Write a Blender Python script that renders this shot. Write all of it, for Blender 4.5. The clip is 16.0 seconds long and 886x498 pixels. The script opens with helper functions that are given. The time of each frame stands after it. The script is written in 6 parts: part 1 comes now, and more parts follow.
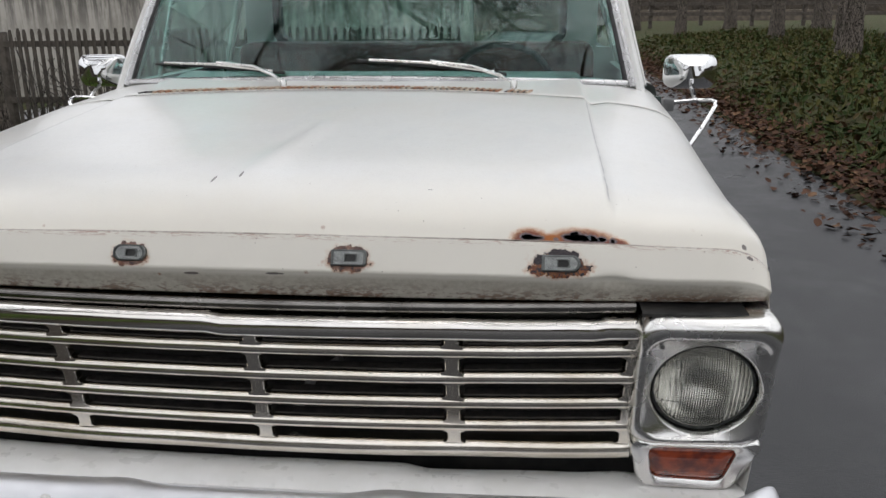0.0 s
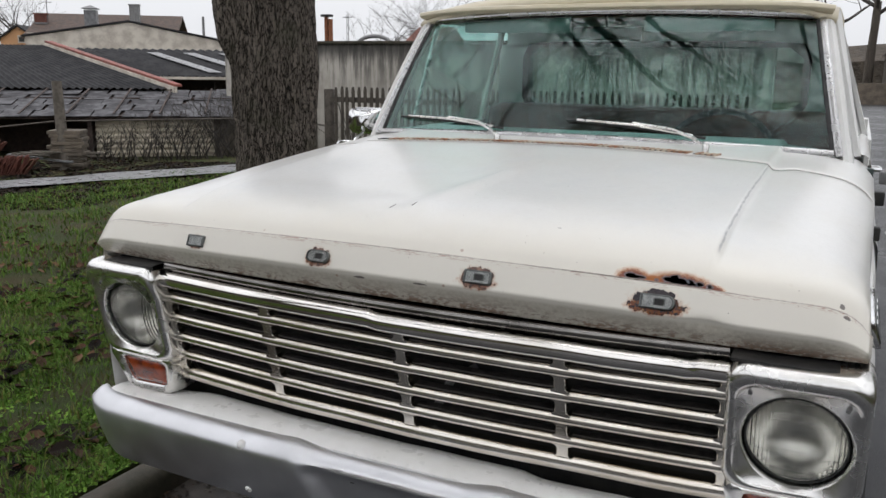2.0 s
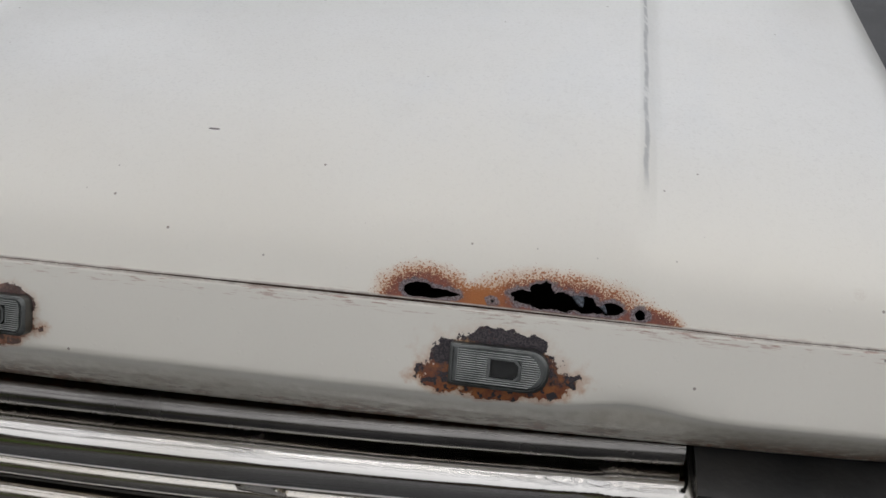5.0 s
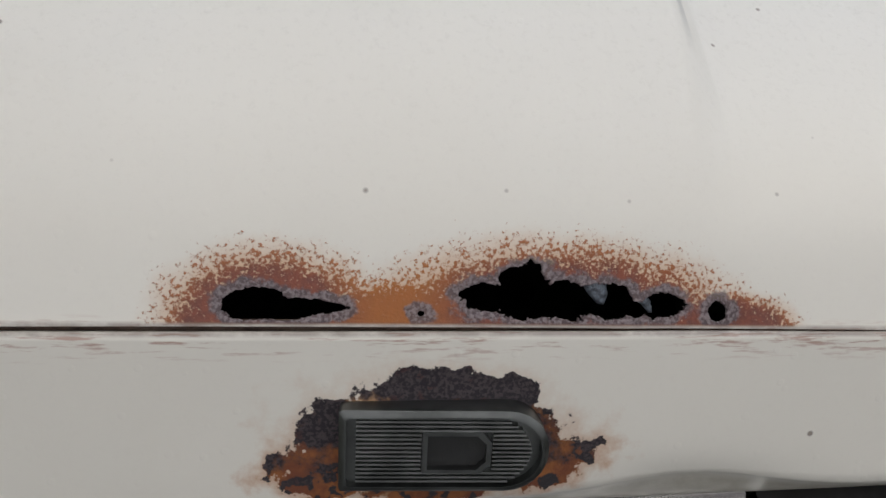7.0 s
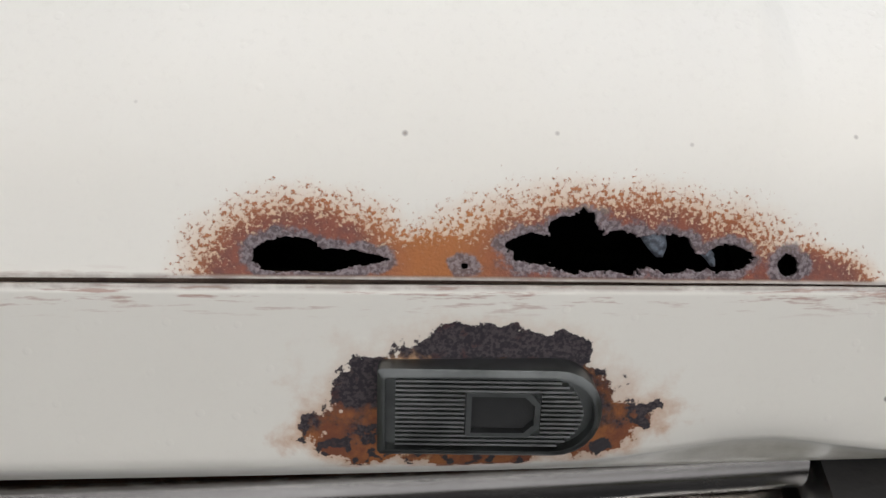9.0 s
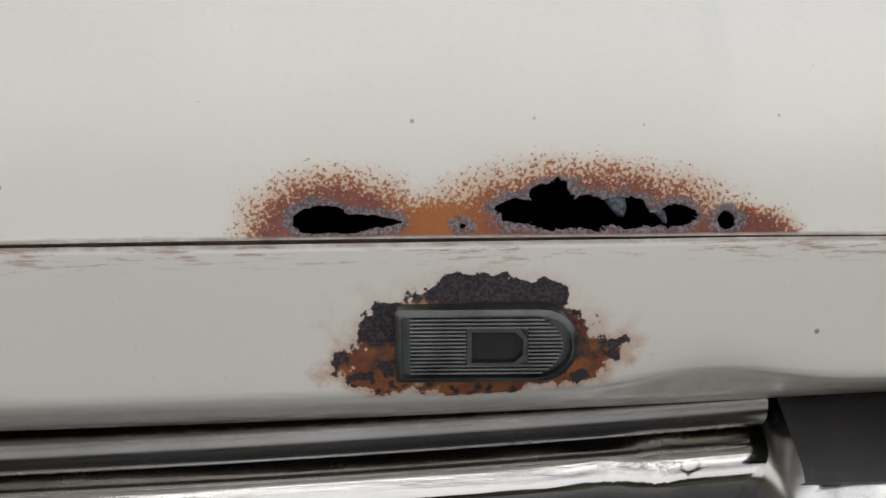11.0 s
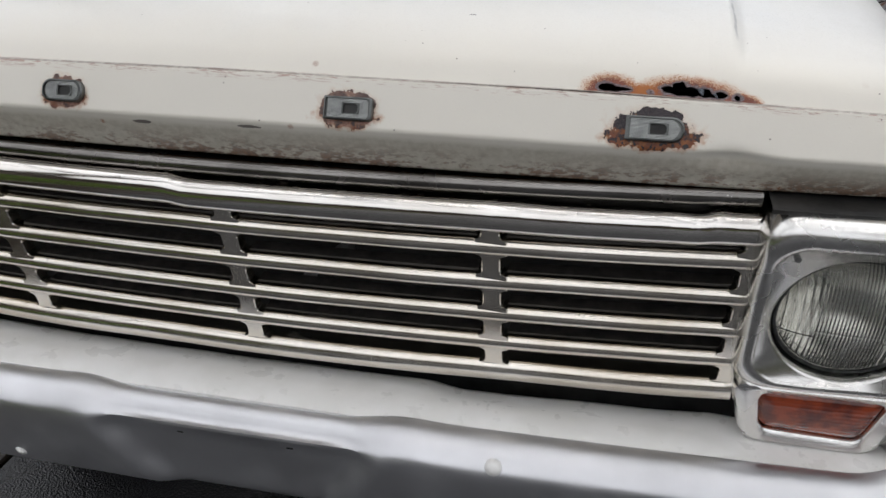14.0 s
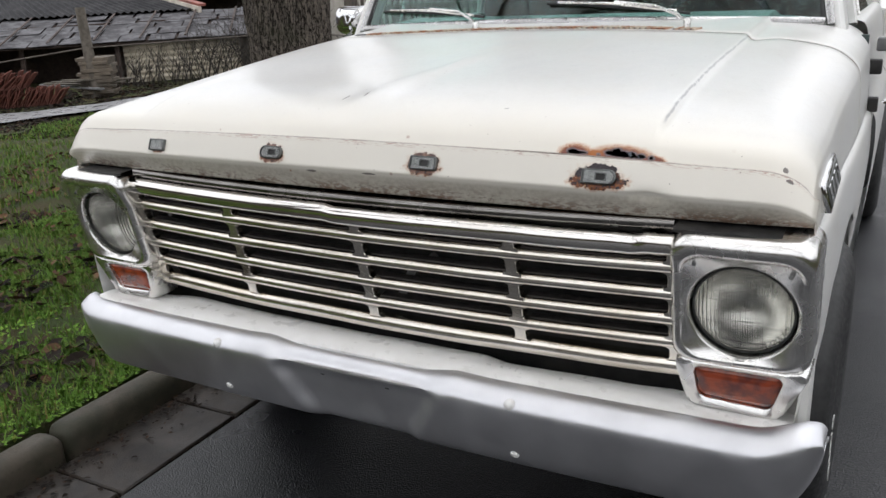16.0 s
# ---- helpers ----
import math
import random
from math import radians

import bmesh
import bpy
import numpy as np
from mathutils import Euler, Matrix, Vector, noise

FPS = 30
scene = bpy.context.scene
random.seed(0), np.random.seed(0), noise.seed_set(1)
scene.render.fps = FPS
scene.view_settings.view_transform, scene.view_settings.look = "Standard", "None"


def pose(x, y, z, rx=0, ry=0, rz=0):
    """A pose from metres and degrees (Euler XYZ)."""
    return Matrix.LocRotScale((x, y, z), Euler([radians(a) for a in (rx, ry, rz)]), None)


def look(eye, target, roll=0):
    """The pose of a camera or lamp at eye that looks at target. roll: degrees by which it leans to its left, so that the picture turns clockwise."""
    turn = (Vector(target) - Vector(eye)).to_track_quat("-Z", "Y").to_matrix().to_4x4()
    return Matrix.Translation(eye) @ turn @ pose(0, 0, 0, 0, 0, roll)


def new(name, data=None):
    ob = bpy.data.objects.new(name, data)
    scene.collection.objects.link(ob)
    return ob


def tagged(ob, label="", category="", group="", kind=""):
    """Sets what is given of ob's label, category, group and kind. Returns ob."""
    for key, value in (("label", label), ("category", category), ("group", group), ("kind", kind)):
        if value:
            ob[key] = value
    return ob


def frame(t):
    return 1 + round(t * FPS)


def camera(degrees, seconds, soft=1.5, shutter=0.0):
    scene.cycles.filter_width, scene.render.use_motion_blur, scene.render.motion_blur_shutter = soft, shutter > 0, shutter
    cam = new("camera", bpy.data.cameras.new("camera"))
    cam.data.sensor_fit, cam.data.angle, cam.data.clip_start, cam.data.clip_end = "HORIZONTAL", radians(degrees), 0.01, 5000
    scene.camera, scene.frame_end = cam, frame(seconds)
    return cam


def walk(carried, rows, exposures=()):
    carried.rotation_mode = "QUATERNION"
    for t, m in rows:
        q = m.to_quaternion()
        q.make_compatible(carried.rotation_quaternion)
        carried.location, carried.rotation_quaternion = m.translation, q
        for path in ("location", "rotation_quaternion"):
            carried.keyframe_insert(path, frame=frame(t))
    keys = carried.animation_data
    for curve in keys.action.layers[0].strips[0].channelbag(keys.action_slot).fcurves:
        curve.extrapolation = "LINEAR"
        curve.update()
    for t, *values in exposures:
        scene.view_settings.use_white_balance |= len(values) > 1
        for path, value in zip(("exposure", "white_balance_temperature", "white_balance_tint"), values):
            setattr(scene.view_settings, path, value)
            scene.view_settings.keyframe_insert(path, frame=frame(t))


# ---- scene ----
cam = camera(56.5, 16.0)
PATH = [
    (0, (0.505, -1.335, 1.498), (0.307, 0.571, 0.923), -0.4),
    (0.5, (0.635, -1.434, 1.5), (0.185, 0.448, 0.995), 0.4),
    (1, (0.805, -1.475, 1.486), (0.116, 0.342, 1.013), 1.1),
    (1.5, (0.869, -1.501, 1.492), (0.04, 0.263, 1.041), 0.8),
    (2, (0.865, -1.502, 1.495), (0.0, 0.249, 1.065), 0.7),
    (2.5, (0.861, -1.506, 1.493), (-0.001, 0.248, 1.068), 0.5),
    (3, (0.866, -1.474, 1.485), (0.029, 0.287, 1.04), -0.1),
    (3.5, (0.802, -1.309, 1.459), (0.051, 0.471, 0.942), 0.0),
    (4, (0.706, -1.009, 1.461), (0.109, 0.798, 0.847), -0.4),
    (4.5, (0.683, -0.686, 1.417), (0.164, 1.099, 0.678), -0.3),
    (5, (0.606, -0.403, 1.428), (0.299, 1.255, 0.352), 0.0),
    (5.2, (0.557, -0.306, 1.428), (0.391, 1.254, 0.188), 0.4),
    (7.3, (0.542, -0.123, 1.274), (0.71, 1.275, -0.146), 6.1),
    (7.5, (0.541, -0.116, 1.268), (0.687, 1.247, -0.188), 5.6),
    (8, (0.54, -0.115, 1.268), (0.654, 1.244, -0.196), 4.7),
    (8.5, (0.541, -0.118, 1.27), (0.631, 1.247, -0.189), 4.0),
    (8.7, (0.542, -0.121, 1.273), (0.621, 1.257, -0.174), 3.7),
    (10.8, (0.55, -0.168, 1.299), (0.581, 1.265, -0.096), 0.9),
    (11, (0.546, -0.18, 1.303), (0.579, 1.26, -0.085), 0.6),
    (11.5, (0.53, -0.201, 1.312), (0.63, 1.277, -0.032), 0.8),
    (12, (0.506, -0.227, 1.318), (0.73, 1.308, 0.056), 1.8),
    (12.5, (0.499, -0.277, 1.329), (0.801, 1.294, 0.128), 2.8),
    (13, (0.523, -0.409, 1.356), (0.644, 1.233, 0.22), 2.6),
    (13.5, (0.537, -0.629, 1.366), (0.323, 1.081, 0.351), 1.1),
    (14, (0.539, -0.924, 1.361), (0.125, 0.825, 0.484), -0.3),
    (14.5, (0.628, -1.153, 1.396), (0.09, 0.611, 0.621), -0.4),
    (15, (0.869, -1.284, 1.393), (0.149, 0.442, 0.685), -2.0),
    (15.5, (1.013, -1.367, 1.437), (0.139, 0.296, 0.753), -3.7),
    (16, (1.038, -1.406, 1.438), (0.101, 0.242, 0.803), -3.0),
]
walk(cam, [(t, look(eye, target, roll)) for t, eye, target, roll in PATH],
     [(0, 0.40), (1.5, 0.42), (3.5, 0.48), (4.5, 0.40), (5, 0.03), (7.4, 0.20), (8, 0.55), (11, 0.18), (12.5, -0.06), (13.5, 0.24), (14.5, 0.56), (16, 0.72)])


# ---- light: an overcast winter day ----
world = bpy.data.worlds.new("overcast")
scene.world = world
world.use_nodes = True
_wt = world.node_tree
_bg = _wt.nodes["Background"]
_sky = _wt.nodes.new("ShaderNodeTexSky")
_sky.sky_type = "NISHITA"
_sky.sun_disc = False
_sky.sun_elevation = radians(80)
_sky.sun_rotation = radians(200)
_sky.air_density, _sky.dust_density, _sky.ozone_density = 1.0, 3.0, 1.0
_hsv = _wt.nodes.new("ShaderNodeHueSaturation")
_hsv.inputs["Saturation"].default_value = 0.14
_wt.links.new(_sky.outputs[0], _hsv.inputs["Color"])
# a closed cloud cover evens out the glow round the hidden sun: brighter overhead than at the skyline
_co = _wt.nodes.new("ShaderNodeTexCoord")
_xyz = _wt.nodes.new("ShaderNodeSeparateXYZ")
_wt.links.new(_co.outputs["Generated"], _xyz.inputs[0])
_up = _wt.nodes.new("ShaderNodeMapRange")
for _k, _v in zip((1, 2, 3, 4), (0.0, 1.0, 4.9, 9.3)):
    _up.inputs[_k].default_value = _v
_wt.links.new(_xyz.outputs[2], _up.inputs[0])
_mul = _wt.nodes.new("ShaderNodeVectorMath")
_mul.operation = "SCALE"
_mul.inputs[0].default_value = (0.985, 1.0, 1.045)
_wt.links.new(_up.outputs[0], _mul.inputs["Scale"])
_cloud = _wt.nodes.new("ShaderNodeMix")
_cloud.data_type = "RGBA"
_cloud.inputs[0].default_value = 0.9
_wt.links.new(_hsv.outputs[0], _cloud.inputs[6])
_wt.links.new(_mul.outputs[0], _cloud.inputs[7])
_wt.links.new(_cloud.outputs[2], _bg.inputs["Color"])
_bg.inputs["Strength"].default_value = 0.13
sun_data = bpy.data.lights.new("sun", "SUN")
sun_data.energy, sun_data.angle, sun_data.color = 0.5, radians(60), (1.0, 0.98, 0.96)
sun = new("sun", sun_data)
sun.matrix_world = look((0.6, -0.6, 10.0), (0, 1.0, 1.0))


# ---- node helpers ----
class Tree:
    """A material's node tree with short calls for the usual nodes."""

    def __init__(self, name):
        self.mat = bpy.data.materials.new(name)
        self.mat.use_nodes = True
        self.nt = self.mat.node_tree
        self.bsdf = self.nt.nodes["Principled BSDF"]
        self.texco = self.nt.nodes.new("ShaderNodeTexCoord")

    def put(self, value, socket):
        if hasattr(value, "is_linked") or hasattr(value, "links"):
            self.nt.links.new(value, socket)
        elif isinstance(value, (tuple, list)) and len(value) == 3 and socket.type == "RGBA":
            socket.default_value = (*value, 1)
        else:
            socket.default_value = value

    def noise(self, scale, detail=4.0, rough=0.55, vec=None, stretch=None):
        n = self.nt.nodes.new("ShaderNodeTexNoise")
        v = vec or self.texco.outputs["Object"]
        if stretch:
            m = self.nt.nodes.new("ShaderNodeMapping")
            m.inputs["Scale"].default_value = stretch
            self.nt.links.new(v, m.inputs["Vector"])
            v = m.outputs[0]
        self.nt.links.new(v, n.inputs["Vector"])
        n.inputs["Scale"].default_value, n.inputs["Detail"].default_value, n.inputs["Roughness"].default_value = scale, detail, rough
        return n.outputs["Fac"]

    def voronoi(self, scale, out="Distance", vec=None, feature="F1"):
        n = self.nt.nodes.new("ShaderNodeTexVoronoi")
        n.feature = feature
        self.nt.links.new(vec or self.texco.outputs["Object"], n.inputs["Vector"])
        n.inputs["Scale"].default_value = scale
        return n.outputs[out]

    def math(self, op, a, b=0.0, c=None):
        n = self.nt.nodes.new("ShaderNodeMath")
        n.operation = op
        self.put(a, n.inputs[0]), self.put(b, n.inputs[1])
        if c is not None:
            self.put(c, n.inputs[2])
        return n.outputs[0]

    def step(self, v, lo, hi, to0=0.0, to1=1.0):
        n = self.nt.nodes.new("ShaderNodeMapRange")
        n.interpolation_type = "SMOOTHSTEP" if lo < hi else "LINEAR"
        self.put(v, n.inputs[0])
        for k, x in zip((1, 2, 3, 4), (lo, hi, to0, to1)):
            n.inputs[k].default_value = x
        return n.outputs[0]

    def mix(self, fac, a, b):
        n = self.nt.nodes.new("ShaderNodeMix")
        n.data_type = "RGBA"
        self.put(fac, n.inputs[0]), self.put(a, n.inputs[6]), self.put(b, n.inputs[7])
        return n.outputs[2]

    def split(self, vec):
        n = self.nt.nodes.new("ShaderNodeSeparateXYZ")
        self.nt.links.new(vec, n.inputs[0])
        return n.outputs

    def uv(self):
        return self.texco.outputs["UV"]

    def bump(self, height, strength=0.3, dist=0.002):
        n = self.nt.nodes.new("ShaderNodeBump")
        n.inputs["Strength"].default_value, n.inputs["Distance"].default_value = strength, dist
        self.nt.links.new(height, n.inputs["Height"])
        self.nt.links.new(n.outputs[0], self.bsdf.inputs["Normal"])

    def set(self, color=None, rough=None, metal=None, **more):
        for key, value in (("Base Color", color), ("Roughness", rough), ("Metallic", metal), *[(k.replace("_", " "), v) for k, v in more.items()]):
            if value is not None:
                self.put(value, self.bsdf.inputs[key])
        return self.mat

    def random(self):
        return self.nt.nodes.new("ShaderNodeObjectInfo").outputs["Random"]

    def island(self):
        return self.nt.nodes.new("ShaderNodeNewGeometry").outputs["Random Per Island"]

    def field(self, ux, uy, ellipses):
        """One inside, nought at the edge of the nearest ellipse (x, y, half width, half height)."""
        best = None
        for ex, ey, ea, eb in ellipses:
            dx = self.math("DIVIDE", self.math("SUBTRACT", ux, ex), ea)
            dy = self.math("DIVIDE", self.math("SUBTRACT", uy, ey), eb)
            d = self.math("SQRT", self.math("ADD", self.math("MULTIPLY", dx, dx), self.math("MULTIPLY", dy, dy)))
            f = self.math("SUBTRACT", 1.0, d)
            best = f if best is None else self.math("MAXIMUM", best, f)
        return best


def two_tone(name, a, b, scale, rough=0.6, metal=0.0, grain=200.0, bump=0.2, bdist=0.002, island=False, **more):
    t = Tree(name)
    f = t.step(t.noise(scale), 0.35, 0.65)
    col = t.mix(f, a, b)
    if island:
        col = t.mix(t.math("MULTIPLY", t.island(), 0.7), col, tuple(c * 0.45 for c in a))
    t.bump(t.noise(grain, 3.0), bump, bdist)
    return t.set(col, t.step(t.noise(scale * 3), 0.3, 0.7, max(0.03, rough - 0.1), min(1, rough + 0.1)), metal, **more)


BADGES = (-0.565, -0.194, 0.201, 0.565)
HOLES = [(0.5075, 0.0071, 0.0100, 0.0050), (0.5165, 0.0058, 0.0120, 0.0036), (0.5275, 0.0060, 0.0080, 0.0019),
         (0.5795, 0.0097, 0.0105, 0.0045), (0.5900, 0.0110, 0.0098, 0.0096), (0.6030, 0.0088, 0.0125, 0.0066), (0.6175, 0.0085, 0.0080, 0.0062),
         (0.6262, 0.0062, 0.0040, 0.0030), (0.6350, 0.0072, 0.0072, 0.0045), (0.6540, 0.0058, 0.0034, 0.0035), (0.5578, 0.0042, 0.0011, 0.0009)]


def paint_material(name, rusty=True, cream=0.0):
    """Old cream-white enamel; with rusty, blooms of rust round the holes and badges, along the seam and the lower lip."""
    t = Tree(name)
    base = t.mix(t.step(t.noise(2.2, 5.0), 0.35, 0.7), (0.795, 0.79, 0.770), (0.755, 0.74, 0.700))
    base = t.mix(t.step(t.noise(9.0, 6.0, 0.65, stretch=(1, 0.5, 1)), 0.48, 0.72, 0.0, 0.35), base, (0.70, 0.715, 0.72))
    base = t.mix(t.step(t.noise(26.0, 6.0, 0.7), 0.5, 0.8, 0.0, 0.20), base, (0.60, 0.585, 0.54))
    base = t.mix(t.step(t.noise(330.0, 6.0, 0.8), 0.50, 0.68, 0.0, 0.42), base, (0.56, 0.545, 0.51))
    if rusty:
        # enamel colour turns creamier towards the front edge
        fore = t.step(t.math("ADD", t.split(t.uv())[1], t.math("MULTIPLY", t.math("SUBTRACT", t.noise(6.0, 5.0, 0.6), 0.5), 0.12)), 0.20, 0.03)
        base = t.mix(t.math("MULTIPLY", fore, 0.85), base, (0.800, 0.755, 0.665))
    if cream:
        base = t.mix(cream, base, (0.70, 0.58, 0.34))
    speck = t.math("MULTIPLY", t.step(t.voronoi(42.0), 0.055, 0.03), t.step(t.voronoi(42.0, "Color"), 0.50, 0.54))
    col = t.mix(t.math("MULTIPLY", speck, 0.75), base, (0.16, 0.11, 0.08))
    rough = t.step(t.noise(60.0), 0.3, 0.7, 0.28, 0.38)
    height = t.noise(320.0, 3.0)
    if rusty:
        u, v, _ = t.split(t.uv())
        n1 = t.noise(95.0, 5.0, 0.65)
        n2 = t.noise(760.0, 3.0, 0.6)
        n3 = t.noise(210.0, 4.0, 0.6)
        # blooms over the seam: specks of sound paint left at the rim, red-brown within, grey scale at the holes
        f = t.field(u, v, [(0.513, 0.0, 0.038, 0.0268), (0.600, 0.0, 0.071, 0.0305), (0.553, 0.0, 0.055, 0.017), (0.655, 0.0, 0.030, 0.014)])
        above = t.step(v, 0.0004, 0.0016)
        f = t.math("ADD", f, t.math("MULTIPLY", t.math("SUBTRACT", n1, 0.5), 0.30))
        grainy = t.math("ADD", t.math("MULTIPLY", f, 1.25), t.math("MULTIPLY", t.math("SUBTRACT", n2, 0.5), 1.7))
        stain = t.math("MULTIPLY", t.step(f, -0.10, 0.34), above)
        bloom = t.math("MULTIPLY", t.step(grainy, 0.12, 0.40), above)
        hole_f = t.math("ADD", t.field(u, v, [(a, b, c + 0.0040, d + 0.0034) for a, b, c, d in HOLES]), t.math("MULTIPLY", t.math("SUBTRACT", n3, 0.5), 1.0))
        core = t.math("MULTIPLY", t.step(hole_f, -0.04, 0.20), above)
        rust = t.mix(t.step(n3, 0.35, 0.65), (0.245, 0.070, 0.040), (0.165, 0.052, 0.038))
        rust = t.mix(t.step(f, 0.10, 0.40), (0.40, 0.130, 0.040), rust)
        rust = t.mix(t.math("MULTIPLY", t.step(t.math("ABSOLUTE", t.math("SUBTRACT", u, 0.550)), 0.024, 0.006), 0.7), rust, (0.47, 0.155, 0.022))
        rust = t.mix(t.step(n2, 0.58, 0.74, 0.0, 0.45), rust, (0.46, 0.23, 0.12))
        scale = t.mix(t.step(n2, 0.40, 0.62), (0.085, 0.068, 0.074), (0.25, 0.215, 0.225))
        col = t.mix(t.math("MULTIPLY", stain, 0.72), col, (0.60, 0.30, 0.11))
        col = t.mix(bloom, col, rust)
        col = t.mix(t.math("MULTIPLY", core, 0.88), col, scale)
        # flaked patches round the badges: bare dark metal above, orange rust with dark flakes below
        size = {BADGES[0]: 0.42, BADGES[1]: 0.66, BADGES[2]: 0.78, BADGES[3]: 1.0}
        g = t.field(u, v, [(x - 0.0026 * k, -0.0335, 0.0495 * k, 0.0225 * (0.35 + 0.65 * k)) for x, k in size.items()] + [(x, -0.0460, 0.0540 * k, 0.0170 * (0.35 + 0.65 * k)) for x, k in size.items()])
        n4 = t.noise(75.0, 5.0, 0.58)
        g2 = t.math("ADD", g, t.math("MULTIPLY", t.math("SUBTRACT", n4, 0.5), 1.15))
        g2 = t.math("ADD", g2, t.math("MULTIPLY", t.math("SUBTRACT", n2, 0.5), 0.12))
        halo = t.step(g2, -0.18, 0.20)
        low = t.step(t.math("ADD", v, t.math("MULTIPLY", t.math("SUBTRACT", n4, 0.5), 0.09)), -0.044, -0.030)
        flake = t.step(t.math("SUBTRACT", g2, t.math("MULTIPLY", low, 0.02)), 0.085, 0.115)
        metal_dark = t.mix(t.step(n2, 0.42, 0.60), (0.020, 0.016, 0.020), (0.062, 0.046, 0.050))
        metal_dark = t.mix(t.step(n1, 0.56, 0.66, 0.0, 0.7), metal_dark, (0.060, 0.020, 0.018))
        orange = t.mix(t.step(n1, 0.36, 0.62), (0.30, 0.105, 0.030), (0.17, 0.050, 0.022))
        orange = t.mix(t.step(n4, 0.40, 0.34), orange, (0.46, 0.27, 0.14))
        orange = t.mix(t.step(t.noise(150.0, 4.0, 0.5), 0.54, 0.58), orange, (0.030, 0.025, 0.028))
        patch = t.mix(low, orange, metal_dark)
        # round the other badges the bared metal carries only a thin pinkish film
        thin = t.math("MULTIPLY", t.step(u, 0.45, 0.30), t.step(n4, 0.36, 0.60, 1.0, 0.25))
        patch = t.mix(thin, patch, t.mix(t.step(n3, 0.4, 0.6), (0.46, 0.27, 0.20), (0.28, 0.15, 0.11)))
        col = t.mix(t.math("MULTIPLY", halo, t.step(v, -0.025, -0.045, 0.25, 0.75)), col, (0.50, 0.23, 0.085))
        col = t.mix(flake, col, patch)
        # thin rust along the seam and specks along the lower lip
        line = t.math("MULTIPLY", t.step(t.math("ABSOLUTE", t.math("ADD", v, 0.0035)), 0.0075, 0.001), t.step(t.math("ADD", t.noise(620.0, 4.0, 0.6, stretch=(0.10, 1, 1)), t.math("MULTIPLY", t.math("SUBTRACT", t.noise(9.0, 4.0, 0.6), 0.5), 0.5)), 0.52, 0.66))
        col = t.mix(t.math("MULTIPLY", line, 0.65), col, (0.34, 0.13, 0.08))
        gap = t.step(t.math("ABSOLUTE", t.math("ADD", v, 0.0004)), 0.0022, 0.0010)
        col = t.mix(t.math("MULTIPLY", gap, t.step(n1, 0.3, 0.6, 0.25, 0.6)), col, (0.13, 0.065, 0.045))
        lip = t.math("MULTIPLY", t.step(v, -0.078, -0.112), t.step(t.math("ADD", t.noise(150.0, 5.0, 0.7, stretch=(0.45, 1, 1)), t.math("MULTIPLY", t.math("SUBTRACT", t.noise(11.0, 4.0, 0.6), 0.5), 0.7)), 0.46, 0.58))
        # olive-grey band below the fold: some dirt, with the downward face's shade painted in
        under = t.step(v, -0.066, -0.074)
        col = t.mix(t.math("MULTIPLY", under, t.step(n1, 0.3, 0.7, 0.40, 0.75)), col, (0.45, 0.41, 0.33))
        col = t.mix(t.math("MULTIPLY", lip, 0.85), col, t.mix(t.step(n3, 0.4, 0.6), (0.25, 0.11, 0.055), (0.11, 0.060, 0.038)))
        spots = t.math("MULTIPLY", t.step(t.voronoi(26.0), 0.13, 0.07), t.step(t.voronoi(26.0, "Color"), 0.68, 0.72))
        spots = t.math("MULTIPLY", spots, t.step(v, 0.06, -0.02))
        col = t.mix(t.math("MULTIPLY", spots, t.step(n2, 0.35, 0.55)), col, (0.30, 0.11, 0.035))
        # cracked paint along the pressed crease, nicks on the centre ridge, a hole at the seam's end
        crack = t.math("MULTIPLY", t.step(t.math("ABSOLUTE", t.math("SUBTRACT", u, t.math("ADD", 0.653, t.math("MULTIPLY", t.math("SUBTRACT", t.noise(18.0, 3.0), 0.5), 0.006)))), 0.0026, 0.0010), t.step(v, 0.10, 0.14))
        crack = t.math("MULTIPLY", crack, t.step(t.noise(60.0, 5.0, 0.7), 0.36, 0.52))
        col = t.mix(t.math("MULTIPLY", crack, 0.5), col, (0.15, 0.16, 0.18))
        nick = t.step(t.math("ADD", t.field(u, v, [(-0.040, 0.175, 0.0030, 0.016), (-0.092, 0.165, 0.0026, 0.020), (0.330, 0.128, 0.006, 0.0012), (0.893, 0.011, 0.005, 0.006), (0.903, -0.008, 0.008, 0.004), (-0.08, -0.070, 0.014, 0.003), (0.07, -0.066, 0.016, 0.0025)]), t.math("MULTIPLY", t.math("SUBTRACT", n3, 0.5), 1.2)), 0.0, 0.12)
        col = t.mix(t.math("MULTIPLY", nick, 0.85), col, (0.075, 0.055, 0.05))
        drops = t.math("MULTIPLY", t.step(t.voronoi(170.0), 0.26, 0.16), t.step(t.voronoi(170.0, "Color"), 0.70, 0.76))
        worn = t.math("MAXIMUM", t.math("MAXIMUM", bloom, flake), core)
        rough = t.math("ADD", rough, t.math("MULTIPLY", worn, 0.5))
        height = t.math("ADD", t.math("MULTIPLY", height, 0.004), t.math("MULTIPLY", t.math("SUBTRACT", n2, t.math("MULTIPLY", flake, 1.0)), t.math("ADD", t.math("MULTIPLY", worn, 1.0), 0.001)))
        height = t.math("ADD", height, t.math("MULTIPLY", drops, 0.12))
        t.bump(height, 0.55, 0.0009)
    else:
        t.bump(height, 0.01, 0.0004)
    return t.set(col, rough, 0.0, Coat_Weight=0.35, Coat_Roughness=0.14)


def glass_material(name, tint, rough=0.0, ior=1.45):
    t = Tree(name)
    return t.set(tint, rough, 0.0, Transmission_Weight=1.0, IOR=ior)


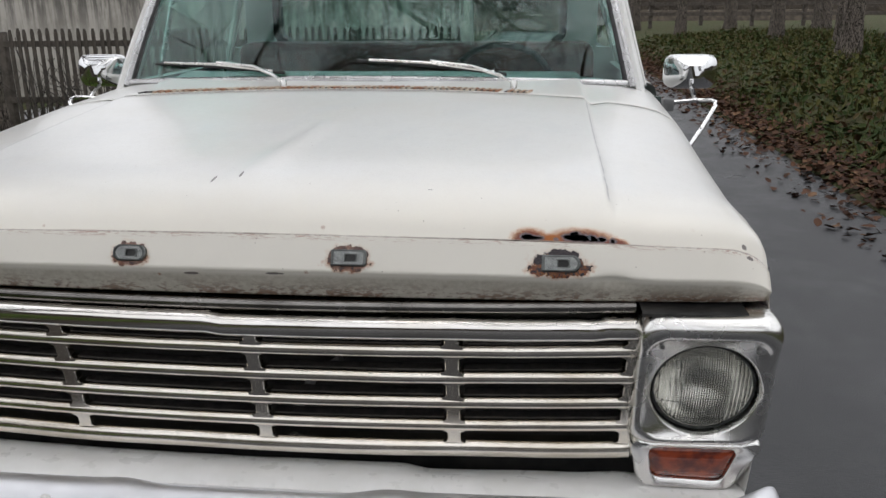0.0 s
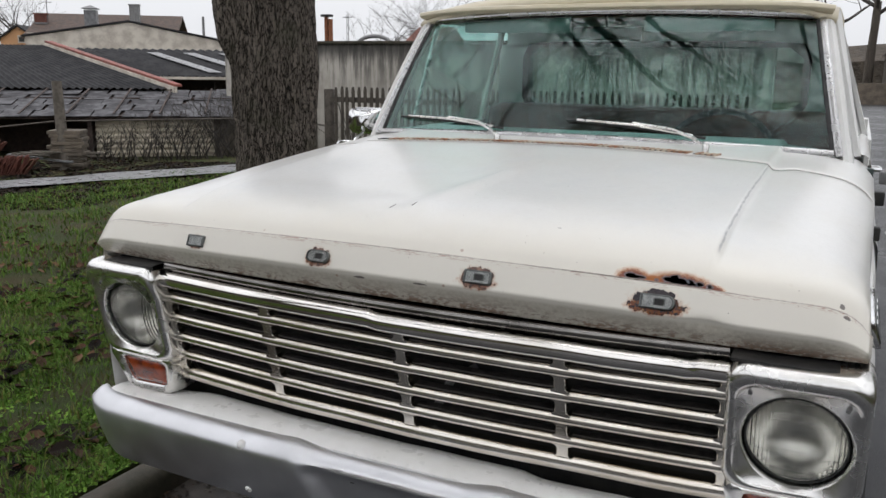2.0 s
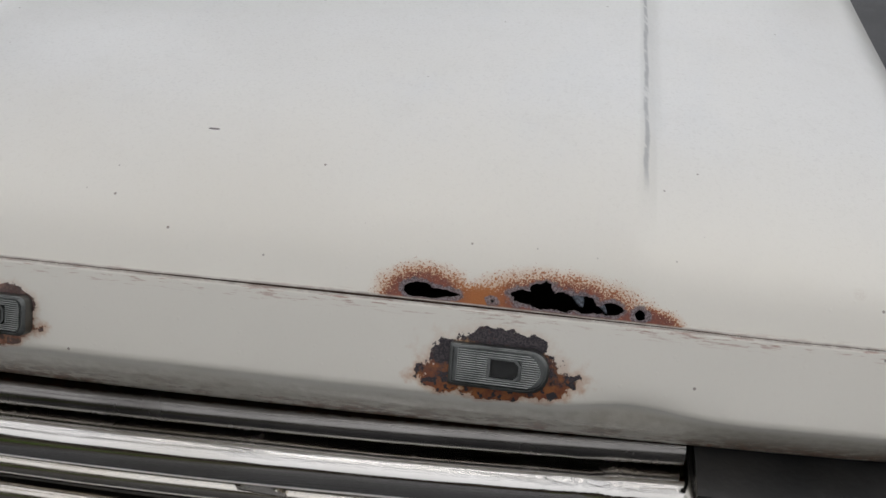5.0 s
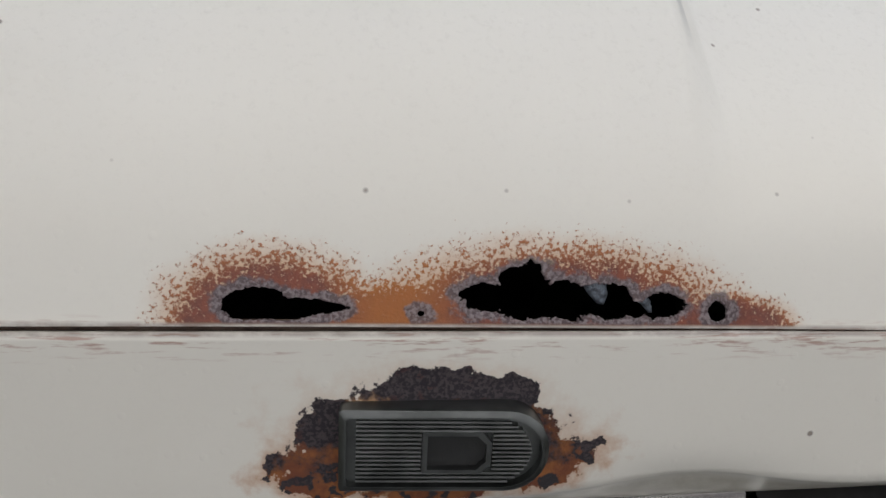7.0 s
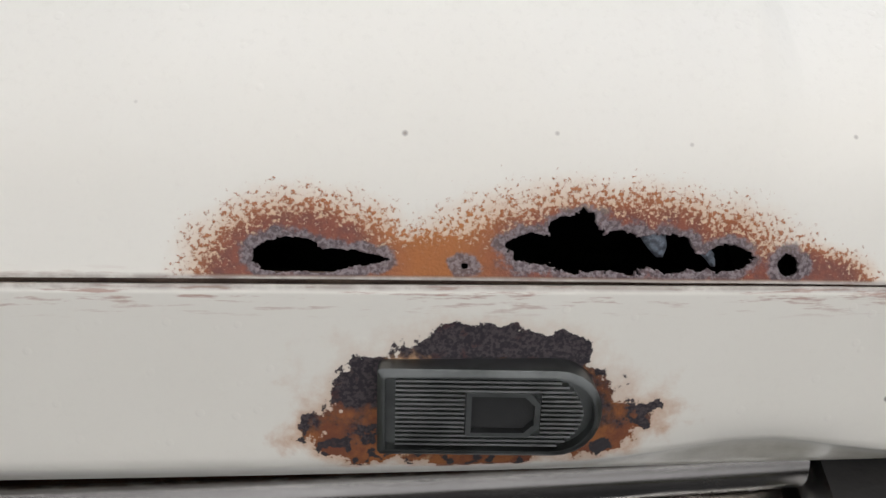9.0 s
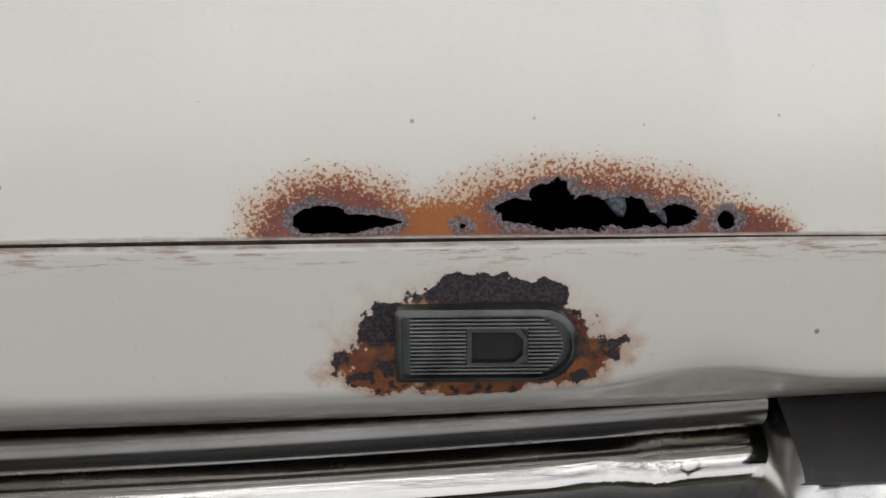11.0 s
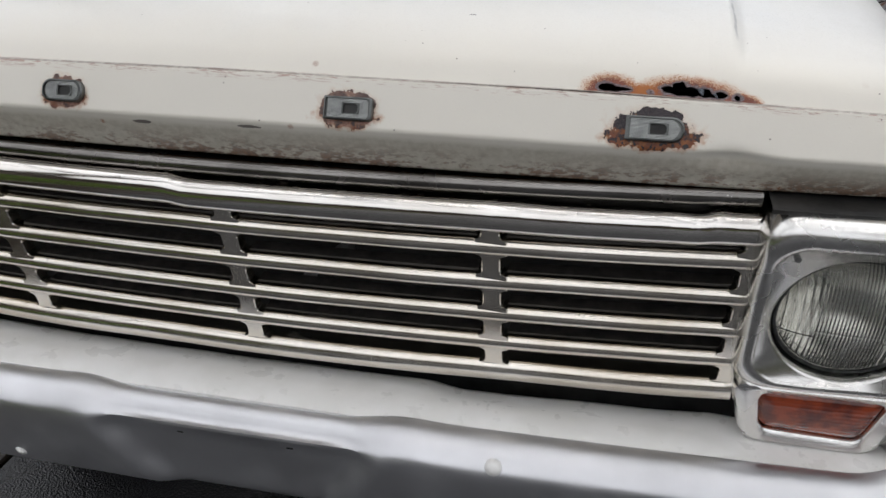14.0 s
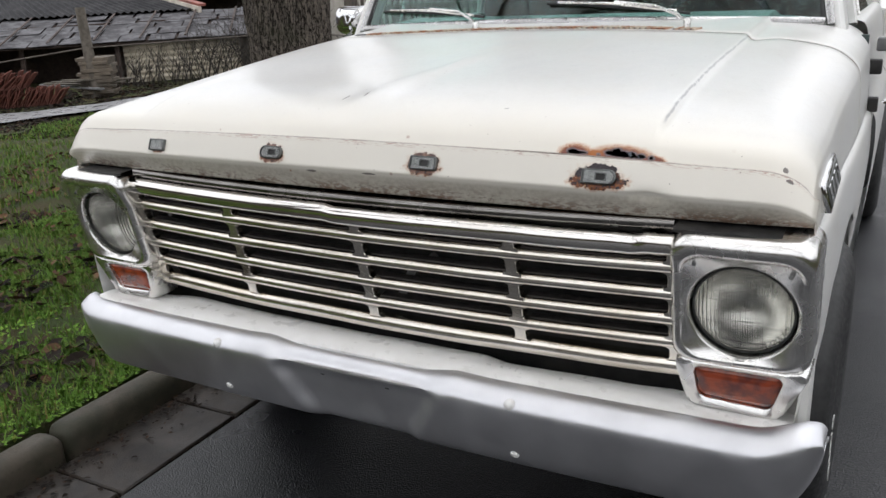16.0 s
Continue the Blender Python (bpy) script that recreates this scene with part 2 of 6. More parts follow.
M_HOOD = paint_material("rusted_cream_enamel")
M_PAINT = paint_material("cream_enamel", rusty=False)
M_ROOF = paint_material("yellowed_enamel", rusty=False, cream=0.65)
M_VAL = two_tone("white_valance_paint", (0.87, 0.86, 0.84), (0.80, 0.79, 0.76), 9.0, 0.35, grain=160.0, bump=0.1)


def metal(name, a, b, rough, scale=7.0, spread=0.04):
    t = Tree(name)
    col = t.mix(t.step(t.noise(scale, 4.0, 0.5), 0.35, 0.75), a, b)
    r = t.step(t.noise(scale * 3, 3.0, 0.5), 0.3, 0.7, max(0.02, rough - spread), rough + spread)
    return t.set(col, r, 1.0)


M_CHROME = metal("worn_bright_trim", (0.86, 0.85, 0.83), (0.76, 0.74, 0.70), 0.25)
M_TOPBAR = metal("polished_bright_trim", (0.88, 0.85, 0.81), (0.74, 0.70, 0.64), 0.09, 7.0, 0.03)
M_GRILLE = metal("dulled_anodised_trim", (0.90, 0.85, 0.77), (0.74, 0.67, 0.57), 0.20)
M_HEADER = metal("tarnished_dark_trim", (0.30, 0.285, 0.27), (0.17, 0.16, 0.15), 0.24, 9.0)
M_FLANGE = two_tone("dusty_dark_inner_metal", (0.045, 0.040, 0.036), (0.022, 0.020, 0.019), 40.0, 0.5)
M_SCREENTRIM = metal("dulled_screen_trim", (0.56, 0.56, 0.56), (0.42, 0.41, 0.40), 0.26)
M_MIRROR = metal("polished_chrome", (0.80, 0.80, 0.80), (0.70, 0.70, 0.70), 0.06, 14.0, 0.03)
M_BUMPER = metal("silver_paint", (0.74, 0.74, 0.765), (0.64, 0.64, 0.66), 0.42, 6.0, 0.06)
M_ZINC = metal("dull_zinc_badge", (0.17, 0.175, 0.17), (0.085, 0.09, 0.085), 0.42, 60.0)
M_ZINCL = metal("bright_zinc_ribs", (0.48, 0.49, 0.475), (0.30, 0.31, 0.30), 0.34, 80.0)
# also colours slots, holes and the added sheets that keep the bay dark
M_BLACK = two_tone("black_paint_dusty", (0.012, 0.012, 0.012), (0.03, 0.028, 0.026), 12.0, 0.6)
M_RUBBER = two_tone("black_rubber", (0.016, 0.016, 0.017), (0.03, 0.03, 0.03), 30.0, 0.55)
M_TYREINK = two_tone("white_tyre_lettering", (0.62, 0.62, 0.60), (0.45, 0.45, 0.43), 60.0, 0.7)
M_RUST = two_tone("flat_rust", (0.28, 0.10, 0.04), (0.13, 0.055, 0.03), 60.0, 0.85, grain=400.0, bump=0.5)
M_SEAM = two_tone("grimy_rusty_seam", (0.17, 0.115, 0.085), (0.09, 0.055, 0.042), 60.0, 0.8, grain=400.0, bump=0.4)
M_SCRAP = two_tone("blue_grey_bare_steel", (0.20, 0.23, 0.27), (0.07, 0.075, 0.09), 500.0, 0.5, grain=900.0, bump=0.4)
M_LOUVRE = two_tone("cream_enamel_streaked_with_rust", (0.62, 0.55, 0.44), (0.34, 0.14, 0.06), 28.0, 0.6, grain=300.0, bump=0.3)
M_DARKSTEEL = two_tone("dark_scaly_rust", (0.045, 0.030, 0.026), (0.095, 0.052, 0.036), 220.0, 0.8, grain=600.0, bump=0.5)
M_STEEL = two_tone("primer_grey_steel", (0.22, 0.22, 0.22), (0.14, 0.14, 0.14), 20.0, 0.5)
M_DASH = two_tone("dark_interior_vinyl", (0.03, 0.045, 0.042), (0.05, 0.07, 0.065), 14.0, 0.5)
M_SEAT = two_tone("worn_red_brown_vinyl", (0.16, 0.05, 0.04), (0.09, 0.035, 0.03), 14.0, 0.5)
M_SIDEGLASS = glass_material("pale_side_glass", (0.80, 0.92, 0.90), 0.0, 1.45)
M_GLASS = glass_material("green_tinted_glass", (0.38, 0.62, 0.57), 0.0, 1.52)
M_LENSGLASS = glass_material("pressed_headlamp_glass", (0.95, 0.96, 0.95), 0.03)


def headlamp_glass():
    t = Tree("fluted_headlamp_glass")
    x, y, z = t.split(t.texco.outputs["Object"])
    # upright flutes, broader in the outer blocks, with ledges between the blocks
    ax = t.math("ABSOLUTE", t.math("SUBTRACT", t.math("ABSOLUTE", x), 0.828))
    broad = t.step(ax, 0.040, 0.042)
    w = t.math("MULTIPLY", t.math("SINE", t.math("MULTIPLY", x, 1500.0)), t.math("SUBTRACT", 1.0, broad))
    w = t.math("ADD", w, t.math("MULTIPLY", t.math("MULTIPLY", t.math("SINE", t.math("MULTIPLY", x, 820.0)), 1.6), broad))
    h = t.math("MULTIPLY", t.step(t.math("PINGPONG", t.math("ADD", z, t.math("MULTIPLY", broad, 0.011)), 0.024), 0.0, 0.003), 1.2)
    t.bump(t.math("ADD", w, h), 0.8, 0.0010)
    return t.set((0.95, 0.95, 0.92), 0.04, 0.0, Transmission_Weight=0.96, IOR=1.22)


def amber(name, a, b):
    t = Tree(name)
    x, y, z = t.split(t.texco.outputs["Object"])
    t.bump(t.math("ADD", t.math("SINE", t.math("MULTIPLY", z, 900.0)), t.math("MULTIPLY", t.noise(40.0), 1.0)), 0.3, 0.0006)
    return t.set(t.mix(t.step(t.noise(28.0), 0.38, 0.65), a, b), 0.22, 0.0, Subsurface_Weight=0.0, Coat_Weight=0.5, Coat_Roughness=0.08)


M_LAMP = headlamp_glass()
M_AMBER = amber("amber_plastic", (0.30, 0.048, 0.014), (0.11, 0.019, 0.011))
M_REFLECT = metal("silvered_reflector", (0.93, 0.92, 0.89), (0.85, 0.83, 0.79), 0.24)


# ---- mesh helpers ----
def link_mesh(name, me, material, parent, label="", smooth=True):
    me.materials.append(material)
    if smooth:
        me.shade_smooth()
    ob = new(name, me)
    ob.parent = parent
    return tagged(ob, label)


def part(name, bm, material, parent, label="", smooth=True, sharp=40):
    """Links a bmesh as one mesh object under a thing or a part."""
    me = bpy.data.meshes.new(name)
    bmesh.ops.recalc_face_normals(bm, faces=bm.faces)
    if smooth:
        lim = radians(sharp)
        for e in bm.edges:
            if len(e.link_faces) == 2 and e.calc_face_angle(0.0) > lim:
                e.smooth = False
    bm.to_mesh(me)
    bm.free()
    return link_mesh(name, me, material, parent, label, smooth)


def thing(name, label, category, at=(0, 0, 0), group="", kind=""):
    ob = new(name)
    ob.location = at
    return tagged(ob, label, category, group, kind)


def grid(bm, rows, close=False, caps=False):
    """Skins rows of points; close joins each row's end to its start."""
    vs = [[bm.verts.new(p) for p in row] for row in rows]
    for a, b in zip(vs, vs[1:]):
        n = len(a)
        for i in range(n if close else n - 1):
            j = (i + 1) % n
            bm.faces.new((a[i], a[j], b[j], b[i]))
    if caps:
        bm.faces.new(vs[0]), bm.faces.new(vs[-1])
    return vs


def box(bm, x0, y0, z0, x1, y1, z1, bevel=0.0, m=None, segs=2):
    r = bmesh.ops.create_cube(bm, size=1.0)
    vs = r["verts"]
    for v in vs:
        v.co = Vector(((x0 + x1) / 2 + v.co.x * (x1 - x0), (y0 + y1) / 2 + v.co.y * (y1 - y0), (z0 + z1) / 2 + v.co.z * (z1 - z0)))
    fs = set(f for v in vs for f in v.link_faces)
    if bevel:
        es = list({e for f in fs for e in f.edges})
        r = bmesh.ops.bevel(bm, geom=es, offset=bevel, segments=segs, affect="EDGES", profile=0.5)
        vs = list({v for f in r["faces"] for v in f.verts} | {v for v in vs if v.is_valid})
    if m is not None:
        for v in vs:
            v.co = m @ v.co
    return bm


def tube(bm, pts, r, n=8, radii=None, caps=True):
    """A round rod along the points."""
    pts = [Vector(p) for p in pts]
    rows = []
    ref = Vector((0.123, 0.31, 0.94)).normalized()
    for i, p in enumerate(pts):
        d = (pts[min(i + 1, len(pts) - 1)] - pts[max(i - 1, 0)]).normalized()
        a = d.cross(ref).normalized()
        b = d.cross(a)
        rr = radii[i] if radii else r
        rows.append([p + (a * math.cos(k * 2 * math.pi / n) + b * math.sin(k * 2 * math.pi / n)) * rr for k in range(n)])
    grid(bm, rows, close=True, caps=caps)
    return bm


def spin(bm, profile, centre, axis="y", n=48, caps=False):
    """Turns a profile of (radius, height along the axis) round an axis through centre."""
    rows = []
    for r, h in profile:
        row = []
        for k in range(n):
            a = 2 * math.pi * k / n
            c, s = r * math.cos(a), r * math.sin(a)
            row.append(Vector(centre) + Vector((c, h, s) if axis == "y" else (h, c, s) if axis == "x" else (c, s, h)))
        rows.append(row)
    grid(bm, rows, close=True, caps=caps)
    return bm


def catmull(pts, n):
    """Smooth points through control points, n steps to a span."""
    out = []
    P = [pts[0], *pts, pts[-1]]
    for i in range(1, len(P) - 2):
        for k in range(n):
            t = k / n
            out.append(tuple(0.5 * (2 * b + (c - a) * t + (2 * a - 5 * b + 4 * c - d) * t * t + (3 * b - a - 3 * c + d) * t ** 3) for a, b, c, d in zip(P[i - 1], P[i], P[i + 1], P[i + 2])))
    out.append(tuple(pts[-1]))
    return out


def smooth01(a, b, x):
    t = min(1, max(0, (x - a) / (b - a)))
    return t * t * (3 - 2 * t)

# ---- the pickup: shape of the bonnet and wings ----
_up = catmull([(0.0205, 1.1005), (0.046, 1.127), (0.080, 1.146), (0.125, 1.161), (0.20, 1.176), (0.35, 1.195), (0.70, 1.225), (1.08, 1.252), (1.45, 1.275)], 24)
_dn = catmull([(0.0205, 1.1005), (0.009, 1.077), (-0.0035, 1.0505), (-0.0045, 1.0465), (-0.0030, 1.0425), (0.007, 1.022), (0.022, 0.996)], 12)


def arcs(pts):
    out = [0.0]
    for a, b in zip(pts, pts[1:]):
        out.append(out[-1] + math.dist(a, b))
    return np.array(out), np.array([p[0] for p in pts]), np.array([p[1] for p in pts])


UV_, UY, UZ = arcs(_up)
DV, DY, DZ = arcs(_dn)
LIP = 0.992


def bow(u):
    a = abs(u)
    return 0.013 * (a / 0.57) ** 2 + 0.010 * max(0, (a - 0.84) / 0.10) ** 2.2


def drop(u, y):
    a = abs(u)
    d = 0.015 * smooth01(0.646, 0.667, a) * smooth01(0.03, 0.14, y) + (0.010 + 0.040 * smooth01(0.03, 0.35, y)) * max(0, (a - 0.62) / 0.32) ** 2
    d -= 0.0095 * max(0, 1 - (a / 0.62) ** 2) * smooth01(0.55, 0.05, y) - 0.004 * smooth01(0.6, 0.76, a) * smooth01(0.3, 0.05, y)
    t = min(1.0, max(0, (a - 0.85) / 0.09))
    return d + 0.045 * (1 - math.sqrt(1 - t * t * 0.98))


def flare(y):
    return 1 + 0.012 * smooth01(0.45, 1.1, y)


def edge_x(u):
    """The right shoulder sits a little further in than the left."""
    return u - 0.019 * smooth01(0.78, 0.94, u)


def dents(x, y):
    s = min(1, max(0, (0.66 - y) / 0.48))
    line, wide = 0.03 - 0.05 * s, 0.012 + 0.05 * s
    z = 0.009 * max(0, 1 - abs(x - line) / wide) * smooth01(0.10, 0.22, y) * smooth01(0.70, 0.62, y)
    z -= 0.004 * math.exp(-((x + 0.10) / 0.05) ** 2 - ((y - 0.18) / 0.05) ** 2)
    z -= 0.006 * math.exp(-((x + 0.42) / 0.16) ** 2 - ((y - 0.40) / 0.22) ** 2)
    return z + 0.0016 * noise.noise((x * 3.1, y * 2.7, 4.0))


def bonnet_point(u, v):
    y, z = float(np.interp(v, UV_, UY)), float(np.interp(v, UV_, UZ))
    yy = y + bow(u) * math.exp(-max(0, y - 0.02) / 0.35)
    x = edge_x(u) * flare(y)
    if abs(u) > 0.94:
        # the skin turned down over the wing
        s = (abs(u) - 0.94) / 0.09
        edge = bonnet_point(math.copysign(0.94, u), v)
        return Vector((edge.x + math.copysign(0.012 * math.sqrt(s), u), edge.y, edge.z + (0.974 - edge.z) * s))
    return Vector((x, yy, z - drop(u, y) + dents(x, y)))


def rear_edge(u):
    a = min(abs(u), 0.94)
    return 1.08 - 0.13 * min(1, a / 0.66) ** 2 + 0.045 * smooth01(0.67, 0.72, a)


def nose_point(u, v):
    if abs(u) > 0.94:
        # turned back round the corner to meet the bonnet's side
        e = nose_point(math.copysign(0.94, u), v)
        s = (abs(u) - 0.94) / 0.03
        return e + Vector((math.copysign(0.011 * math.sqrt(s), u), 0.030 * s, -0.012 * s))
    y, z = float(np.interp(-v, DV, DY)), float(np.interp(-v, DV, DZ))
    k = (1.1005 - drop(u, 0.022) - LIP) / (1.1005 - LIP)
    z = LIP + (z - LIP) * k
    # a knock in the lower fold under the last badge
    kn = math.exp(-((u - 0.655) / 0.035) ** 2) * math.exp(-((v + 0.066) / 0.014) ** 2)
    return Vector((edge_x(u), y + bow(u) + 0.006 * kn, z + 0.004 * kn))


def uv_sheet(name, us, vs_of, point, material, parent, label, keep=None, thick=0.0012, shake=0.0):
    """A sheet over (u, v) in metres, with those two as its map; keep(u, v) drops faces."""
    verts, uvs, faces = [], [], []
    nv = len(vs_of(us[0]))
    for u in us:
        for v in vs_of(u):
            if shake and 0.489 < u < 0.661 and 0.001 < v < 0.0254:
                su, sv = u + random.uniform(-shake, shake), v + random.uniform(-shake, shake)
                verts.append(point(su, sv)), uvs.append((su, sv))
                continue
            verts.append(point(u, v)), uvs.append((u, v))
    for i in range(len(us) - 1):
        for j in range(nv - 1):
            q = (i * nv + j, (i + 1) * nv + j, (i + 1) * nv + j + 1, i * nv + j + 1)
            if keep is None or keep(sum(uvs[k][0] for k in q) / 4, sum(uvs[k][1] for k in q) / 4):
                faces.append(q)
    me = bpy.data.meshes.new(name)
    me.from_pydata(verts, [], faces)
    layer = me.uv_layers.new(name="map")
    flat = np.empty(len(me.loops), dtype=np.int32)
    me.loops.foreach_get("vertex_index", flat)
    layer.data.foreach_set("uv", np.array(uvs, dtype=np.float32)[flat].ravel())
    ob = link_mesh(name, me, material, parent, label)
    if thick:
        so = ob.modifiers.new("gauge", "SOLIDIFY")
        so.thickness, so.offset = thick, -1.0
    return ob


def solid(u, v):
    """False inside the rust holes, whose edges are ragged."""
    if not 0.0011 < v < 0.024 or not 0.49 < u < 0.66:
        return True
    r = 0.8 * noise.noise((u * 170, v * 170, 2.0)) + 0.6 * noise.noise((u * 420, v * 420, 7.0)) + 0.4 * noise.noise((u * 1100, v * 1100, 3.0))
    return all(math.hypot((u - a) / c, (v - b) / d) > 1 + 0.26 * r for a, b, c, d in HOLES)


truck = thing("pickup_truck", "old cream-white pickup truck with rusted bonnet, parked by the kerb", "pickup truck")

fine_u = [0.488 + 0.0003 * i for i in range(581)]
coarse = sorted({round(-0.94 + 0.02 * i, 4) for i in range(95)} | {0.648, 0.655, 0.662, 0.669, -0.648, -0.655, -0.662, -0.669, 0.91, 0.93, 0.935, -0.91, -0.93, -0.935})
SKIRT = [0.942, 0.946, 0.955, 0.97, 0.985, 1.0, 1.015, 1.03]
bonnet_u = sorted([u for u in coarse if not 0.487 < u < 0.663] + fine_u + SKIRT + [-u for u in SKIRT])
fine_v = [0.0003 * i for i in range(85)]


def bonnet_v(u):
    end = float(np.interp(rear_edge(u), UY, UV_))
    return fine_v + [0.0252 + (end - 0.0252) * ((k + 1) / 44) ** 1.5 for k in range(44)]


uv_sheet("bonnet", bonnet_u, bonnet_v, bonnet_point, M_HOOD, truck, "cream-white bonnet skin, rusted through in ragged holes at its front edge", solid, shake=0.00013)
nose_v = [-0.0006 - (float(DV[-1]) - 0.0006) * k / 40 for k in range(41)]
nose_u = sorted({round(-0.94 + 0.0125 * i, 5) for i in range(151)} | {s * a for s in (-1, 1) for a in (0.935, 0.9425, 0.946, 0.953, 0.961, 0.97)})
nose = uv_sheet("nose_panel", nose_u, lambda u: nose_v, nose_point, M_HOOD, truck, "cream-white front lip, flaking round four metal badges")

# curled scraps of grey steel hanging in the largest holes
for u0, v0, wide, long in ((0.6120, 0.0155, 0.0042, 0.0080), (0.6285, 0.0100, 0.0022, 0.0052)):
    bm = bmesh.new()
    rows = []
    for k in range(8):
        q = k / 7
        w = wide * (1 - 0.75 * q ** 2)
        rows.append([bonnet_point(u0 + 0.004 * q + w * a + 0.0006 * noise.noise((a * 3, q * 5, u0 * 90)), v0 - long * q) + Vector((0, 0.72, -0.69)) * (0.0006 + 0.0030 * q * q + 0.0012 * a * a) for a in (-1, -0.5, 0, 0.5, 1)])
    grid(bm, rows)
    ob = part("steel_scrap", bm, M_SCRAP, truck, "curled scrap of grey steel in the rust hole")
    mod = ob.modifiers.new("gauge", "SOLIDIFY")
    mod.thickness = 0.0004

# inner edge behind the seam and folded lip
bm = bmesh.new()
grid(bm, [[bonnet_point(u, 0.003) + Vector((0, 0.0016, -0.0028)) for u in coarse], [bonnet_point(u, 0.0) + Vector((0, 0.0018, -0.0012)) for u in coarse], [nose_point(u, -0.008) + Vector((0, 0.0030, -0.001)) for u in coarse]])
part("seam_flange", bm, M_SEAM, truck, "rusty flange inside the bonnet seam")
bm = bmesh.new()
ends = [u for u in coarse if abs(u) < 0.925]
grid(bm, [[nose_point(u, -float(DV[-1])) for u in ends], [nose_point(u, -float(DV[-1])) + Vector((0, 0.022, 0.006)) for u in ends], [nose_point(u, -float(DV[-1])) + Vector((0, 0.026, 0.03)) for u in ends]])
part("lip_return", bm, M_RUST, truck, "rusty folded edge under the front lip")


# ---- cowl, wings ----
def cowl_v(u):
    a = float(np.interp(rear_edge(u) + 0.010, UY, UV_))
    return [a + (float(UV_[-1]) - a) * k / 14 for k in range(15)]


uv_sheet("cowl_panel", sorted(coarse + SKIRT + [-u for u in SKIRT]), cowl_v, bonnet_point, M_PAINT, truck, "cream-white cowl panel under the windscreen")
bm = bmesh.new()
grid(bm, [[bonnet_point(u, float(np.interp(rear_edge(u) - 0.012, UY, UV_))) - Vector((0, 0, 0.0035)) for u in coarse], [bonnet_point(u, float(np.interp(rear_edge(u) + 0.018, UY, UV_))) - Vector((0, 0, 0.0035)) for u in coarse]])
part("bonnet_gutter", bm, M_RUST, truck, "rusty channel behind the bonnet")


def cowl_at(x, y):
    return bonnet_point(x / flare(y), float(np.interp(y, UY, UV_)))


# louvres across the cowl
slot_bm = bmesh.new()
lip_bm = bmesh.new()
for i in range(66):
    x = -0.62 + i * 0.0172
    if i == 61:
        continue
    p = cowl_at(x, 1.105 - 0.12 * (x / 0.66) ** 2 + 0.012)
    m = Matrix.Translation(p + Vector((0, 0, 0.0022))) @ Matrix.Rotation(0.045, 4, "X") @ Matrix.Rotation(-0.35, 4, "Z")
    box(slot_bm, -0.0042, -0.017, -0.002, 0.0042, 0.017, 0.0006, 0.0, m)
    if -0.60 < x < 0.50:
        box(lip_bm, 0.0044, -0.0205, -0.002, 0.0120, 0.0205, 0.0026, 0.0, m)
tagged(part("cowl_slot", slot_bm, M_BLACK, truck, smooth=False), "row of narrow dark air slots", kind="stuff")
tagged(part("cowl_louvre", lip_bm, M_LOUVRE, truck, smooth=False), "rusty louvre edges between the air slots", kind="stuff")

WHEEL_Y, WHEEL_R, AXLE_Z = 0.80, 0.365, 0.365


def wing_low(y):
    d = abs(y - WHEEL_Y)
    return max(0.52 - 0.04 * smooth01(0, 0.2, y), AXLE_Z + math.sqrt(max(0, 0.44 ** 2 - d * d))) if d < 0.44 else 0.50


def wing(side):
    bm = bmesh.new()
    rows = []
    for k in range(64):
        y = 0.065 + (1.46 - 0.065) * k / 63
        yb = max(y, 0.03)
        e = bonnet_point(0.94 * side, float(np.interp(yb - 0.03, UY, UV_)) if yb > 0.06 else 0.0)
        top = Vector((abs(e.x) + 0.006, max(y, e.y), 0.985))
        lo = wing_low(y)
        f = smooth01(0.06, 0.30, y)
        sec = [(top.x - 0.03, 0.966), (top.x - 0.004, 0.968), (top.x + 0.006, 0.969), (top.x + 0.013 + 0.004 * f, 0.960),
               (top.x + 0.016 + 0.006 * f, 0.935), (top.x + 0.016 + 0.010 * f, 0.85), (top.x + 0.010 + 0.012 * f, 0.75), (top.x + 0.012 * f, max(lo, 0.62)), (top.x - 0.012 + 0.01 * f, max(lo, 0.55)), (top.x - 0.02 + 0.01 * f, lo), (top.x - 0.05, lo + 0.002)]
        sec = [(x, max(z, lo)) for x, z in sec]
        rows.append([Vector((x * side, y, z)) for x, z in catmull(sec, 3)])
    grid(bm, rows)
    part("front_wing", bm, M_PAINT, truck, "cream-white front wing with a pressed side ridge", sharp=60)
    bm = bmesh.new()
    box(bm, side * 0.60, 0.30, 0.30, side * 0.64, 1.40, 1.0)
    part("inner_wing", bm, M_BLACK, truck, smooth=False)
    # oblong badge on the wing's side
    bm = bmesh.new()
    def tilted(bm):
        for v in bm.verts:
            v.co += Vector((-0.30 * side * (v.co.z - 1.025), 0, 0.09 * (v.co.y - 0.16)))
        return bm
    inset = 0.018 if side > 0 else 0.0
    x = side * (0.940 - inset)
    box(bm, min(x, x + side * 0.020), 0.15, 0.998, max(x, x + side * 0.020), 0.345, 1.050, 0.003)
    tilted(bm)
    badge = part("side_badge", bm, M_MIRROR, truck, "oblong chrome side badge")
    bm = bmesh.new()
    x = side * (0.9595 - inset)
    box(bm, min(x, x + side * 0.002), 0.160, 1.005, max(x, x + side * 0.002), 0.335, 1.043)
    part("inlay", tilted(bm), M_ZINC, badge, "grey inlay", smooth=False)
    bm = bmesh.new()
    for k in range(4):
        box(bm, min(x, x + side * 0.0035), 0.175 + 0.040 * k, 1.010, max(x, x + side * 0.0035), 0.197 + 0.040 * k, 1.038)
    part("bar", tilted(bm), M_MIRROR, badge, "worn raised bars", smooth=False)


